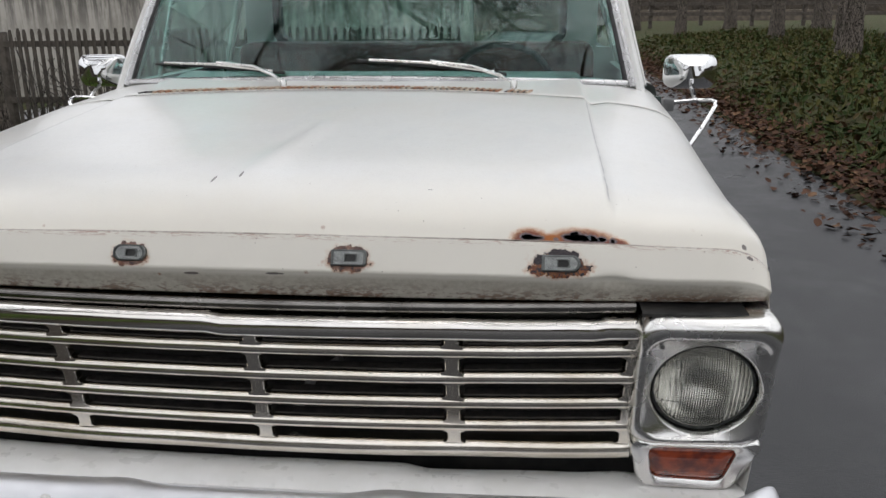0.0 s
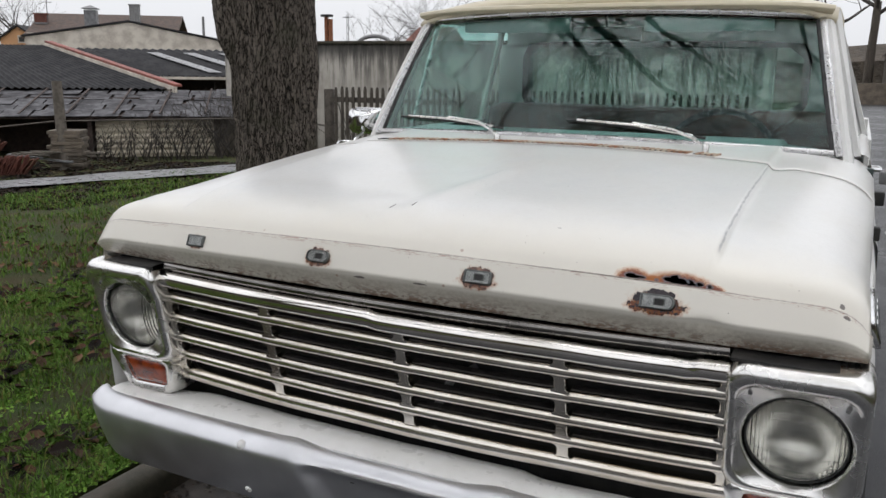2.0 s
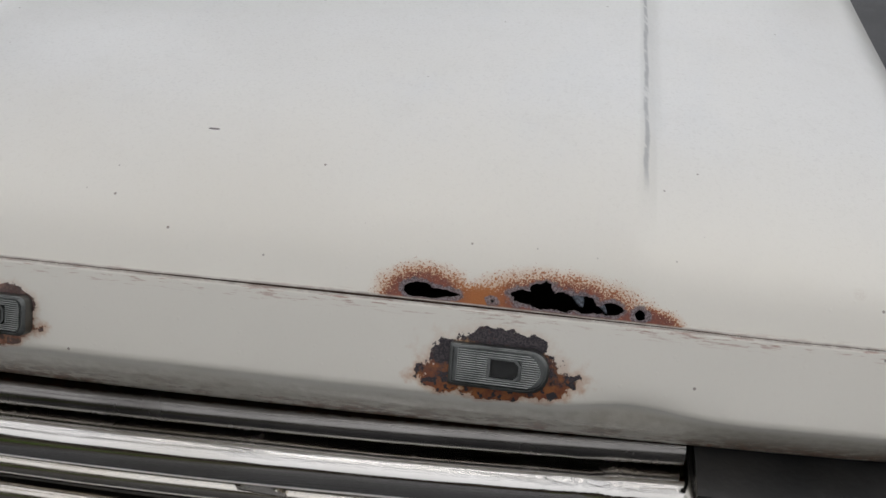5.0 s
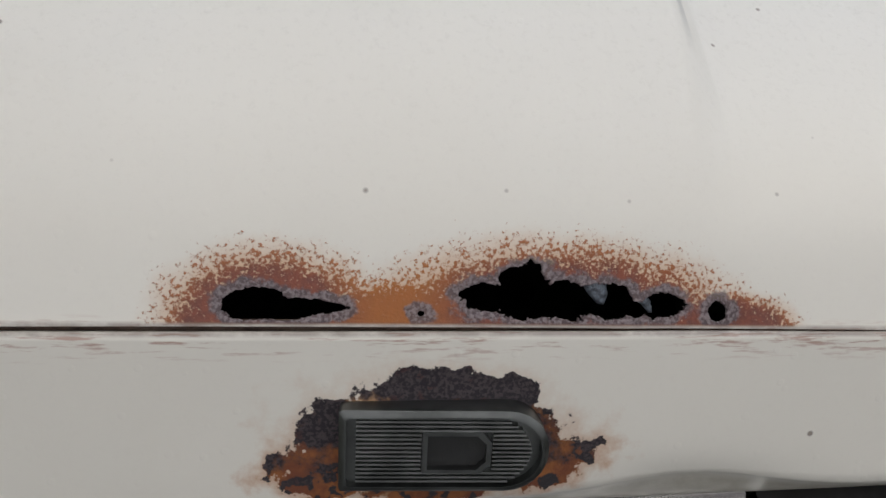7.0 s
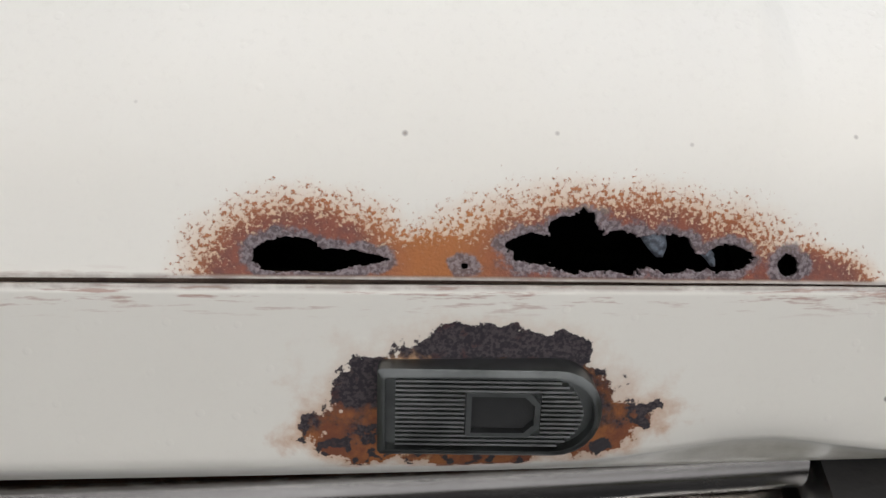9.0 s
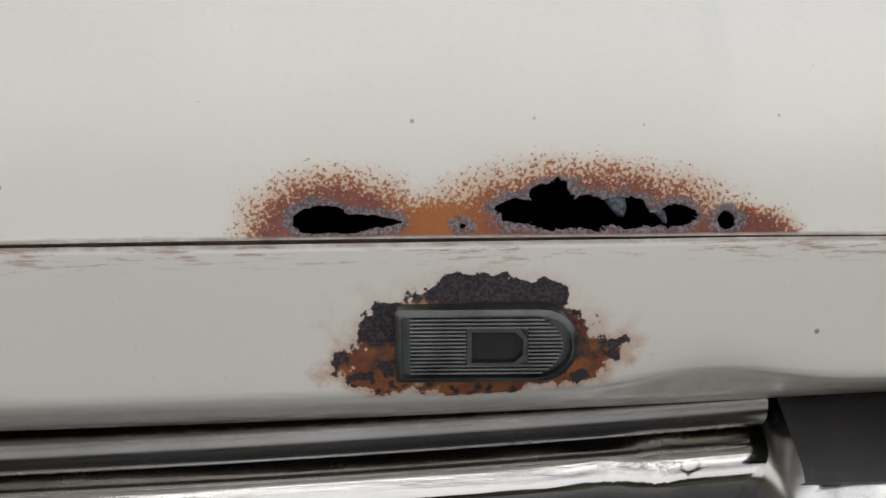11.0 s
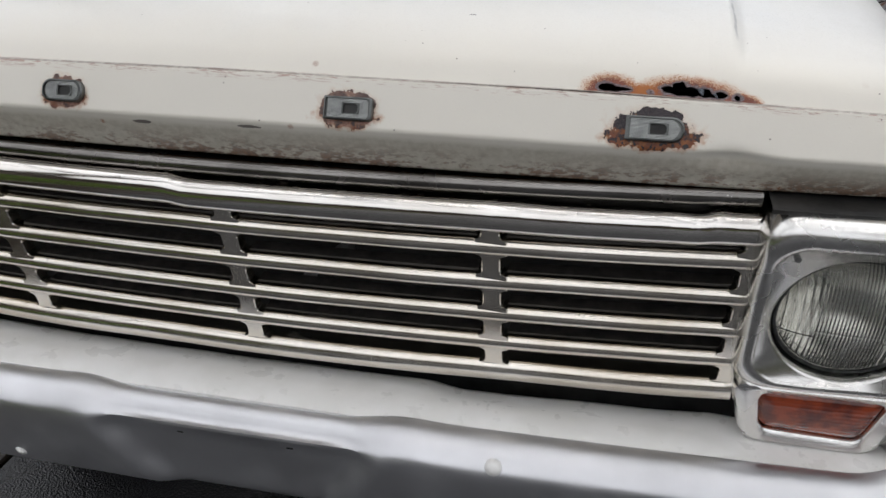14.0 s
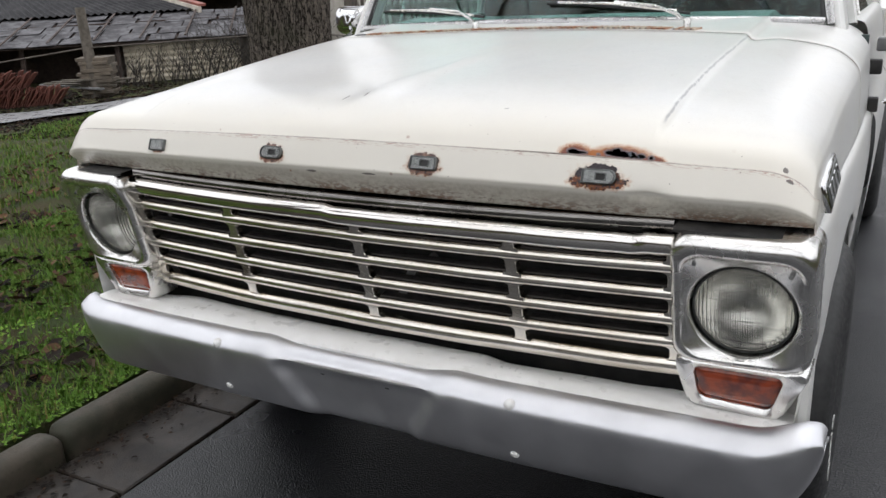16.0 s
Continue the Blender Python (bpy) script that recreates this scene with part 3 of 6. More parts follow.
wing(1), wing(-1)

def gy(x):
    return -0.013 + 0.027 * (x / 0.70) ** 2


def lift(x):
    """The grille's bars rise a little towards their ends."""
    return 0.006 * (x / 0.70) ** 2


# black sheets added behind the grille, so its gaps and the rust holes stay dark
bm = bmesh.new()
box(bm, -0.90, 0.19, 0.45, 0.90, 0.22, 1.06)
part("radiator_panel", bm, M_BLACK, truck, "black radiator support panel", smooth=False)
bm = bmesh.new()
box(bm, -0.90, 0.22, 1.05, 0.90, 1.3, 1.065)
part("engine_bay_cover", bm, M_BLACK, truck, "added black sheet that keeps the engine bay dark", smooth=False)
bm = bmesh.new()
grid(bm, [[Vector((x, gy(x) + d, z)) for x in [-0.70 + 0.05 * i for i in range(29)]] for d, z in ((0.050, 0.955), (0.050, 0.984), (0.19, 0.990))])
part("lock_panel", bm, M_BLACK, truck, "added black sheet filling the gap over the grille", smooth=False)
for sd in (-1, 1):
    bm = bmesh.new()
    grid(bm, [[Vector((sd * (0.706 + 0.18 * k / 12), y - 0.012 + 0.012 * (k / 12) ** 2, z - 0.004 * (k / 12) ** 3)) for k in range(13)] for y, z in ((0.016, 0.982), (0.014, 0.9880), (0.020, 0.9905), (0.080, 0.9905))])
    part("lamp_cover_strip", bm, M_BLACK, truck, "black strip between the lamp surround and the bonnet lip")
bm = bmesh.new()
tube(bm, [(0.05, 0.10, 0.70), (0.10, 0.10, 0.80), (0.13, 0.11, 0.815), (0.155, 0.11, 0.835)], 0.010)
part("bonnet_catch", bm, M_STEEL, truck, "grey bonnet catch rod")

# ---- badges: plain ribbed metal shapes ----
FACE = Vector((0, 0.43, 0.90)).normalized()
OUT = Vector((0, -0.90, 0.43)).normalized()


def rounded(w, h, left, right, n=7):
    """Outline of a plate; left and right are the corner radii."""
    pts = []
    for cx, cz, r, a0 in ((w / 2, -h / 2, right, -90), (w / 2, h / 2, right, 0), (-w / 2, h / 2, left, 90), (-w / 2, -h / 2, left, 180)):
        ox, oz = cx - math.copysign(r, cx), cz - math.copysign(r, cz)
        for k in range(n):
            a = radians(a0 + 90 * k / (n - 1))
            pts.append((ox + r * math.cos(a), oz + r * math.sin(a)))
    return pts


def plate(bm, outline, at, d0, d1, inner=None, chamfer=0.0):
    def p(q, d):
        return at + Vector((q[0], 0, 0)) + FACE * q[1] + OUT * d
    small = [(x * (1 - chamfer / 0.03), z * (1 - chamfer / 0.013)) for x, z in outline]
    rows = [[p(q, d0) for q in outline], [p(q, d1 - chamfer) for q in outline], [p(q, d1) for q in small]]
    if inner:
        rows += [[p(q, d1) for q in inner], [p(q, d0 + 0.0006) for q in inner]]
        grid(bm, rows, close=True)
    else:
        grid(bm, rows, close=True, caps=True)


def badge(x, left, right, w=0.066, window=True):
    at = nose_point(x + 0.0015, -0.0375)
    bm = bmesh.new()
    o = rounded(w, 0.0285, left, right)
    inner = [(a * 0.93, b * 0.84) for a, b in o]
    plate(bm, o, at, -0.001, 0.0098, inner, 0.0014)
    b = part("badge", bm, M_ZINC, truck, "weathered grey metal badge with a ribbed face")
    bm = bmesh.new()
    plate(bm, inner, at, -0.001, 0.0062)
    part("plate", bm, M_ZINC, b, smooth=False)
    bm = bmesh.new()
    wx0, wx1, wz0, wz1 = -0.0055, 0.0130, -0.0060, 0.0060
    for k in range(15):
        z = -0.0105 + k * 0.0015
        reach = w / 2 * 0.93 - 0.003
        cut = max(0, abs(z) - (0.0120 - right))
        r_end = reach - (right - math.sqrt(max(0, right * right - cut * cut)) if right > 0.004 else 0)
        l_end = -reach + (left - math.sqrt(max(0, left * left - cut * cut)) if left > 0.004 else 0)
        spans = [(l_end, wx0 - 0.002), (wx1 + 0.002, r_end)] if window and wz0 - 0.001 < z < wz1 + 0.001 else [(l_end, r_end)]
        for a, c in spans:
            ring = [(a, z - 0.00034), (c, z - 0.00034), (c, z + 0.00034), (a, z + 0.00034)]
            plate(bm, ring, at, 0.0055, 0.0088)
    part("rib", bm, M_ZINCL, b, "bright raised ribs", smooth=False)
    if window:
        bm = bmesh.new()
        win = [(wx0, wz0), (wx1 - 0.003, wz0), (wx1, wz0 + 0.003), (wx1, wz1 - 0.003), (wx1 - 0.003, wz1), (wx0, wz1)]
        plate(bm, [(q[0] + (0.0016 if q[0] > 0 else -0.0016), q[1] * 1.2) for q in win], at, 0.0, 0.0094, win)
        part("window_rim", bm, M_ZINC, b)
        bm = bmesh.new()
        plate(bm, win, at, 0.001, 0.0066)
        part("window_floor", bm, M_BLACK, b, "dark rusty sunk centre", smooth=False)


badge(BADGES[0], 0.002, 0.002, 0.050, False)
badge(BADGES[1], 0.0125, 0.0125, 0.060)
badge(BADGES[2], 0.002, 0.006, 0.062)
badge(BADGES[3], 0.0015, 0.0135, 0.066)


# ---- grille ----
RAKE = 0.24


def rake(z):
    """How far the front leans back below the top bar."""
    return RAKE * max(0, 0.948 - z)


def bar(z, hh, dep, x0=-0.705, x1=0.705, dy=0.0, wob=None, n=57, bulge=0.5):
    """A half-round bar across the front, hh high and dep deep, its face bulging by a share of its height."""
    bm = bmesh.new()
    rows = []
    profile = [(1.0 * dep, 0.96)] + [(bulge * hh * (1 - max(0.0, math.cos(radians(a))) ** 0.85), math.sin(radians(a))) for a in range(90, -91, -12)] + [(1.0 * dep, -0.96)]
    for i in range(n):
        x = x0 + (x1 - x0) * i / (n - 1)
        oy, oz = wob(x) if wob else (0, 0)
        rows.append([Vector((x, gy(x) + rake(z) + dy + oy + a, z + oz + lift(x) + b * hh / 2)) for a, b in profile])
    grid(bm, rows, close=True, caps=True)
    return bm


def top_wob(x):
    """The knocked end of the top bar, and the step near its middle."""
    k = math.exp(-((x - 0.630) / 0.016) ** 2) - 0.5 * math.exp(-((x - 0.652) / 0.012) ** 2)
    flat = smooth01(0.36, 0.50, x) * smooth01(0.66, 0.60, x)
    return 0.0035 * k + 0.003 * flat, -0.003 * k - 0.004 * smooth01(-0.070, -0.035, x) - 0.003 * flat


SLATS = (0.894, 0.836, 0.779, 0.725)
part("grille_top_bar", bar(0.945, 0.042, 0.05, wob=top_wob, n=180, dy=0.004, bulge=0.42), M_TOPBAR, truck, "bright dented top bar of the grille")
part("grille_header", bar(0.978, 0.023, 0.04, -0.70, 0.70, 0.022), M_HEADER, truck, "dark tarnished ridge above the grille")
for i, z in enumerate(SLATS):
    part("grille_slat", bar(z, 0.0250, 0.026, -0.714, 0.714, 0.009, lambda x: (0.0010 * noise.noise((x * 6, i * 3.0, 1)), 0.0012 * noise.noise((x * 5, i * 7.0, 2)))), M_GRILLE, truck)
    # folded flange behind the slat's upper edge, one to each opening, coloured near-black
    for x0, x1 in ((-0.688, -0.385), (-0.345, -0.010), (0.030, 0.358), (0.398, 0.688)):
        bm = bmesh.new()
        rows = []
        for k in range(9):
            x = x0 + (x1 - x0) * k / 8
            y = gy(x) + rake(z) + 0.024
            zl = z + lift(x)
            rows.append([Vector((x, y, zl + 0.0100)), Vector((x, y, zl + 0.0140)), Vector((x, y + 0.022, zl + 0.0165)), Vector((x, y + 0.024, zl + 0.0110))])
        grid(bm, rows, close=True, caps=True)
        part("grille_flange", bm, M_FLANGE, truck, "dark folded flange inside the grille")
part("grille_bottom_bar", bar(0.666, 0.038, 0.034, -0.712, 0.712, 0.008, lambda x: (0.002 * noise.noise((x * 4, 0, 9)), 0.002 * noise.noise((x * 4, 0, 5))), bulge=0.42), M_GRILLE, truck)


def upright(xc, half):
    """A flat upright pressed from one sheet with the slats: it widens in a small round where it meets each."""
    bm = bmesh.new()
    edges = [0.924] + [e for z in SLATS for e in (z + 0.0122, z - 0.0122)] + [0.684]
    rows = []
    for a, b in zip(edges[0::2], edges[1::2]):
        for k in range(13):
            z = a + (b - a) * k / 12 + lift(xc)
            d = max(0.0, min(a + lift(xc) - z, z - b - lift(xc)))
            r = 0.009
            w = half + (r * (1 - math.sqrt(max(0.0, 1 - (1 - d / r) ** 2))) if d < r else 0.0)
            y = gy(xc) + rake(z) + 0.0125
            rows.append([Vector((xc - w, y + 0.020, z)), Vector((xc - w, y + 0.0015, z)), Vector((xc - w + 0.0015, y, z)), Vector((xc + w - 0.0015, y, z)), Vector((xc + w, y + 0.0015, z)), Vector((xc + w, y + 0.020, z))])
    grid(bm, rows)
    part("grille_upright", bm, M_GRILLE, truck)


for x in (-0.365, 0.010, 0.378):
    upright(x, 0.0125)
upright(-0.702, 0.012), upright(0.702, 0.012)

# ---- headlamps ----
def rrect(x0, z0, x1, z1, r, n=96):
    """n points round a rounded rectangle, by equal angle from its middle."""
    cx, cz, hw, hh = (x0 + x1) / 2, (z0 + z1) / 2, (x1 - x0) / 2, (z1 - z0) / 2
    out = []
    for k in range(n):
        a = 2 * math.pi * (k + 0.5) / n
        c, s = math.cos(a), math.sin(a)
        lo, hi = 0.0, 1.0
        for _ in range(24):
            mid = (lo + hi) / 2
            px, pz = abs(c) * mid, abs(s) * mid
            qx, qz = max(0, px - (hw - r)), max(0, pz - (hh - r))
            inside = px <= hw and pz <= hh and qx * qx + qz * qz <= r * r
            lo, hi = (mid, hi) if inside else (lo, mid)
        out.append((cx + c * lo, cz + s * lo))
    return out


LX, LZ = 0.828, 0.832


def headlamp(side):
    known = set(bpy.data.objects)
    def ring(pts, y, slope=0.0):
        return [Vector((px * side, y + slope * max(0, px - 0.80), pz)) for px, pz in pts]
    x0, x1, z0, z1 = 0.700, 0.948 if side > 0 else 0.957, 0.711, 0.986
    circ = [(LX + 0.094 * math.cos(2 * math.pi * (k + 0.5) / 96), LZ + 0.094 * math.sin(2 * math.pi * (k + 0.5) / 96)) for k in range(96)]
    bm = bmesh.new()
    def loop(f, r, top, low, k):
        """A rounded frame, inset by a share f of the surround's rim: a broad roll above, shallow at the other sides."""
        pts = ring(rrect(x0 + 0.021 * f, z0 + 0.019 * f, x1 - 0.019 * f, z1 - 0.043 * f, r), 0.0, k)
        for p in pts:
            w = smooth01(0.890, 0.950, p.z)
            p.y += top * w + low * (1 - w)
        return pts
    rows = [loop(*q) for q in ((0.0, 0.036, 0.16, 0.16, 0.0), (0.0, 0.036, 0.050, 0.052, 0.06), (0.05, 0.036, 0.032, 0.038, 0.06), (0.18, 0.036, 0.0185, 0.028, 0.06), (0.36, 0.037, 0.0115, 0.0225, 0.06), (0.55, 0.038, 0.0085, 0.0198, 0.06), (0.74, 0.043, 0.0085, 0.0192, 0.05), (0.90, 0.041, 0.0115, 0.0200, 0.05), (1.02, 0.040, 0.0185, 0.0222, 0.03), (1.10, 0.039, 0.0235, 0.0245, 0.02))]
    rows += [ring([(LX + (a - LX) * 1.05, LZ + (b - LZ) * 1.05) for a, b in circ], 0.0285), ring([(LX + (a - LX) * 1.015, LZ + (b - LZ) * 1.015) for a, b in circ], 0.032), ring(circ, 0.038), ring(circ, 0.075)]
    grid(bm, rows, close=True)
    # the lower corner, drawn down round the turn lamp
    def quad(grow, r, wide=0.0):
        """The turn lamp's four-cornered outline, grown by grow and rounded by r."""
        cs = [(0.742 - grow - 0.018 * wide, 0.700 + grow), (0.752 - grow, 0.632 - grow * 1.1), (0.884 + grow * 0.8, 0.625 - grow * 1.1), (0.905 + grow * 1.2 + 0.022 * wide, 0.700 + grow)]
        out = []
        for k in range(4):
            p, q, n_ = Vector(cs[k]), Vector(cs[k - 1]), Vector(cs[(k + 1) % 4])
            a, b = p + (q - p).normalized() * r, p + (n_ - p).normalized() * r
            for i in range(12):
                f = i / 11
                out.append(tuple(a * (1 - f) ** 2 + p * 2 * f * (1 - f) + b * f * f))
        return out

    def hring(pts, y):
        return [Vector((px * side, y + 0.03 * (px - 0.82), pz)) for px, pz in pts]
    grid(bm, [hring(quad(0.024, 0.030, 1), 0.15), hring(quad(0.023, 0.030, 1), 0.045), hring(quad(0.019, 0.027, 1), 0.030), hring(quad(0.013, 0.024, 0.6), 0.026), hring(quad(0.003, 0.018), 0.031), hring(quad(0.0, 0.016), 0.034), hring(quad(0.0, 0.016), 0.062)], close=True)
    bez = part("headlamp_bezel", bm, M_CHROME, truck, "brushed bright-metal headlamp surround with lamp housing", sharp=50)
    bm = bmesh.new()
    grid(bm, [hring(quad(-0.0005, 0.016), 0.062), hring(quad(-0.001, 0.016), 0.041), hring(quad(-0.006, 0.013), 0.036), hring(quad(-0.022, 0.008), 0.033)], close=True, caps=True)
    lx0, lx1 = 0.744, 0.894
    turn = part("turn_lamp", bm, M_AMBER, truck, "amber plastic turn lamp lens")
    for px in (lx0 + 0.012, lx1 - 0.014):
        bm = bmesh.new()
        spin(bm, [(0.0045, 0.055), (0.0045, 0.0445), (0.003, 0.0425), (0.0001, 0.042)], (px * side, 0.03 * (px - 0.82) + 0.030, 0.664), n=12)
        part("screw", bm, M_STEEL, turn)
    # dark gap, retaining ring, reflector and lens
    c = (LX * side, 0, LZ)
    bm = bmesh.new()
    spin(bm, [(0.0945, 0.05), (0.0945, 0.062), (0.088, 0.064), (0.080, 0.070)], c, n=64)
    part("lamp_gasket", bm, M_BLACK, bez)
    bm = bmesh.new()
    spin(bm, [(0.0925, 0.060), (0.0920, 0.048), (0.0900, 0.044), (0.0870, 0.045), (0.0860, 0.052)], c, n=64)
    part("retaining_ring", bm, M_ZINC, bez, "thin dulled retaining ring")
    bm = bmesh.new()
    spin(bm, [(0.0001, 0.125), (0.02, 0.123), (0.045, 0.112), (0.068, 0.092), (0.082, 0.068), (0.086, 0.052)], c, n=48)
    part("reflector", bm, M_REFLECT, bez, "silvered reflector bowl")
    bm = bmesh.new()
    spin(bm, [(0.012, 0.115), (0.012, 0.088), (0.009, 0.082), (0.0001, 0.080)], c, n=16)
    part("bulb_shield", bm, M_STEEL, bez)
    bm = bmesh.new()
    front = [(0.087 * math.sin(a), 0.050 - 0.026 * (math.cos(a) ** 1.3)) for a in [math.pi / 2 * k / 12 for k in range(12, 0, -1)]] + [(0.0005, 0.024)]
    back = [(0.0005, 0.028)] + [(0.084 * math.sin(a), 0.052 - 0.024 * (math.cos(a) ** 1.3)) for a in [math.pi / 2 * k / 12 for k in range(1, 13)]]
    spin(bm, front + back, c, n=64)
    part("lamp_lens", bm, M_LAMP, bez, "domed fluted clear headlamp lens")
    for dx, dz in ((-0.083, 0.093), (0.078, 0.088)):
        bm = bmesh.new()
        spin(bm, [(0.004, 0.05), (0.004, 0.018), (0.0001, 0.016)], ((LX + dx) * side, 0.006, LZ + dz), n=10)
        part("screw", bm, M_STEEL, bez)
    # the whole lamp leans back like the grille
    lean = Matrix(((1, 0, 0, 0), (0, 1, -0.20, 0.168), (0, 0, 1, 0), (0, 0, 0, 1)))
    for ob in sorted(set(bpy.data.objects) - known, key=lambda o: o.name):
        ob.data.transform(lean)


headlamp(1), headlamp(-1)

# ---- valance and bumper ----
bm = bmesh.new()
rows = []
for i in range(81):
    x = -0.925 + 1.85 * i / 80
    e = 0.02 * max(0, (abs(x) - 0.80) / 0.125) ** 2
    sag = -0.012 * smooth01(0.26, 0.33, x) * smooth01(0.72, 0.60, x) + 0.003 * noise.noise((x * 7, 0, 3))
    end = smooth01(0.60, 0.80, abs(x))
    zb = 0.614 - 0.018 * end + sag
    g = gy(min(0.7, abs(x))) + 0.075
    rows.append([Vector((x, g + 0.08 + e, zb - 0.035)), Vector((x, g + 0.050 + e, zb - 0.004)), Vector((x, g + 0.036 + e, zb + 0.003)), Vector((x, g + 0.022 + e * 1.1, zb + 0.002)), Vector((x, 0.055 + e, 0.622 - 0.012 * end)), Vector((x, 0.020 + e, 0.620 - 0.010 * end)), Vector((x, 0.004 + e, 0.608 - 0.008 * end)), Vector((x, 0.012 + e, 0.55))])
grid(bm, rows)
part("valance", bm, M_VAL, truck, "white gravel apron between grille and bumper")


def bumper_row(x):
    a = abs(x)
    back = 0.014 * (a / 0.8) ** 2 + 0.050 * max(0, (a - 0.86) / 0.125) ** 2.4
    hump = math.exp(-((a - 0.255) / 0.05) ** 2)
    soft = smooth01(0.285, 0.135, a)
    top = 0.616 - 0.010 * soft + 0.004 * hump
    pts = [(0.014, top - 0.030), (0.004, top - 0.003), (-0.022 + 0.006 * soft, top - 0.004 - 0.003 * soft), (-0.046 + 0.008 * soft, top - 0.024), (-0.054, 0.575), (-0.050, 0.540), (-0.040, 0.500), (-0.028, 0.462), (-0.014, 0.432), (0.004, 0.420), (0.02, 0.424), (0.02, 0.50)]
    # ends: small round above, long sweep below; the bent end lifts
    c1, c2 = min(1, max(0, (a - 0.86) / 0.125)), min(1, max(0, (a - 0.950) / 0.035))
    zt = top + (0.016 * smooth01(0.86, 0.95, x)) - 0.032 * (1 - math.sqrt(1 - c2 * c2 * 0.99))
    zb = 0.420 + 0.165 * (1 - math.sqrt(1 - c1 * c1 * 0.99))
    out = []
    for y, z in catmull(pts, 3):
        # the sunk middle has slanting sides
        if z < 0.612:
            edge = 0.208 - 0.080 * min(1, max(0, (0.560 - z) / 0.14))
            rec = smooth01(edge + 0.034, edge - 0.026, a) * smooth01(0.604, 0.552, z)
            y += (0.026 - 0.010 * smooth01(0.50, 0.42, z)) * rec * smooth01(0.03, 0.0, y)
        k = (z - 0.420) / (top - 0.420)
        out.append(Vector((x, y + back, zb + (zt - zb) * k + 0.006 * x)))
    return out


bm = bmesh.new()
xs = sorted({round(-0.985 + 1.97 * i / 110, 4) for i in range(111)} | {round(s * (0.10 + 0.006 * i), 4) for s in (-1, 1) for i in range(28)} | {s * q for s in (-1, 1) for q in (0.955, 0.975, 0.979, 0.982, 0.984, 0.985)})
grid(bm, [bumper_row(x) for x in xs])
bumper = part("bumper", bm, M_BUMPER, truck, "silver-painted steel bumper with a sunk middle")
mod = bumper.modifiers.new("gauge", "SOLIDIFY")
mod.thickness, mod.offset = 0.004, -1
for bx in (-0.40, 0.40):
    for bz, by in ((0.588 + 0.006 * bx, -0.050), (0.463 + 0.006 * bx, -0.026)):
        bm = bmesh.new()
        spin(bm, [(0.0125, 0.006), (0.0125, -0.001), (0.010, -0.005), (0.005, -0.008), (0.0002, -0.009)], (bx, by + 0.006, bz), n=20)
        part("bolt", bm, M_VAL, bumper, "domed pale-painted bolt head")
for bx in (-0.09, 0.09):
    bm = bmesh.new()
    y = -0.026
    box(bm, bx - 0.005, y - 0.002, 0.5535, bx + 0.005, y + 0.01, 0.5625)
    part("plate_hole", bm, M_BLACK, bumper, "small dark square hole", smooth=False)

# wing's end below the lamps
for sd in (-1, 1):
    bm = bmesh.new()
    grid(bm, [[Vector((sd * x, y, z)) for x, y in ((0.860, 0.155), (0.905, 0.135), (0.930, 0.125), (0.944, 0.135), (0.948, 0.16), (0.945, 0.22))] for z in (0.54, 0.60, 0.66, 0.72, 0.76)])
    ob = part("apron_end", bm, M_PAINT, truck, "cream-white end of the apron below the lamps")
    mod = ob.modifiers.new("gauge", "SOLIDIFY")
    mod.thickness = 0.003

# ---- cab ----
def screen_bottom(x):
    return Vector((x, 1.245 + 0.095 * (abs(x) / 0.82) ** 2.2, 1.270 - 0.020 * (abs(x) / 0.82) ** 2))


def screen_top(x):
    return Vector((x, 1.50 + 0.08 * (abs(x) / 0.73) ** 2.2, 1.688 - 0.022 * (abs(x) / 0.73) ** 2))


SC_N = 25


def screen_point(s, t):
    """s across from -1 to 1, t up from 0 to 1."""
    a, b = screen_bottom(0.822 * s), screen_top(0.728 * s)
    p = a.lerp(b, t)
    p.y -= 0.018 * 4 * t * (1 - t)
    return p


bm = bmesh.new()
ss = [-0.985 + 1.97 * i / (SC_N - 1) for i in range(SC_N)]
ts = [0.02 + 0.96 * k / 10 for k in range(11)]
a = [[screen_point(s, t) for s in ss] for t in ts]
b = [[screen_point(s, t) + Vector((0, 0.005, -0.002)) for s in ss] for t in ts]
va, vb = grid(bm, a), grid(bm, b)
for i in range(SC_N - 1):
    bm.faces.new((va[0][i], va[0][i + 1], vb[0][i + 1], vb[0][i])), bm.faces.new((va[-1][i], va[-1][i + 1], vb[-1][i + 1], vb[-1][i]))
for k in range(10):
    bm.faces.new((va[k][0], va[k + 1][0], vb[k + 1][0], vb[k][0])), bm.faces.new((va[k][-1], va[k + 1][-1], vb[k + 1][-1], vb[k][-1]))
glass = part("windscreen", bm, M_GLASS, truck, "green-tinted curved windscreen glass")


def strip(name, pts, half, lift, material, parent, label="", up=None, thick=0.012):
    """A rounded moulding along points: half its width either way along up, lift out of the surface."""
    bm = bmesh.new()
    rows = []
    for i, p in enumerate(pts):
        d = (pts[min(i + 1, len(pts) - 1)] - pts[max(i - 1, 0)]).normalized()
        w = (up[i] if up else Vector((0, 0, 1)))
        w = (w - d * w.dot(d)).normalized()
        o = w.cross(d).normalized()
        if o.y > 0:
            o = -o
        rows.append([p + w * a * half + o * b for a, b in ((-1, -thick), (-1, lift * 0.4), (-0.6, lift * 0.9), (0, lift), (0.6, lift * 0.9), (1, lift * 0.4), (1, -thick))])
    grid(bm, rows, close=True, caps=True)
    return part(name, bm, material, parent, label)


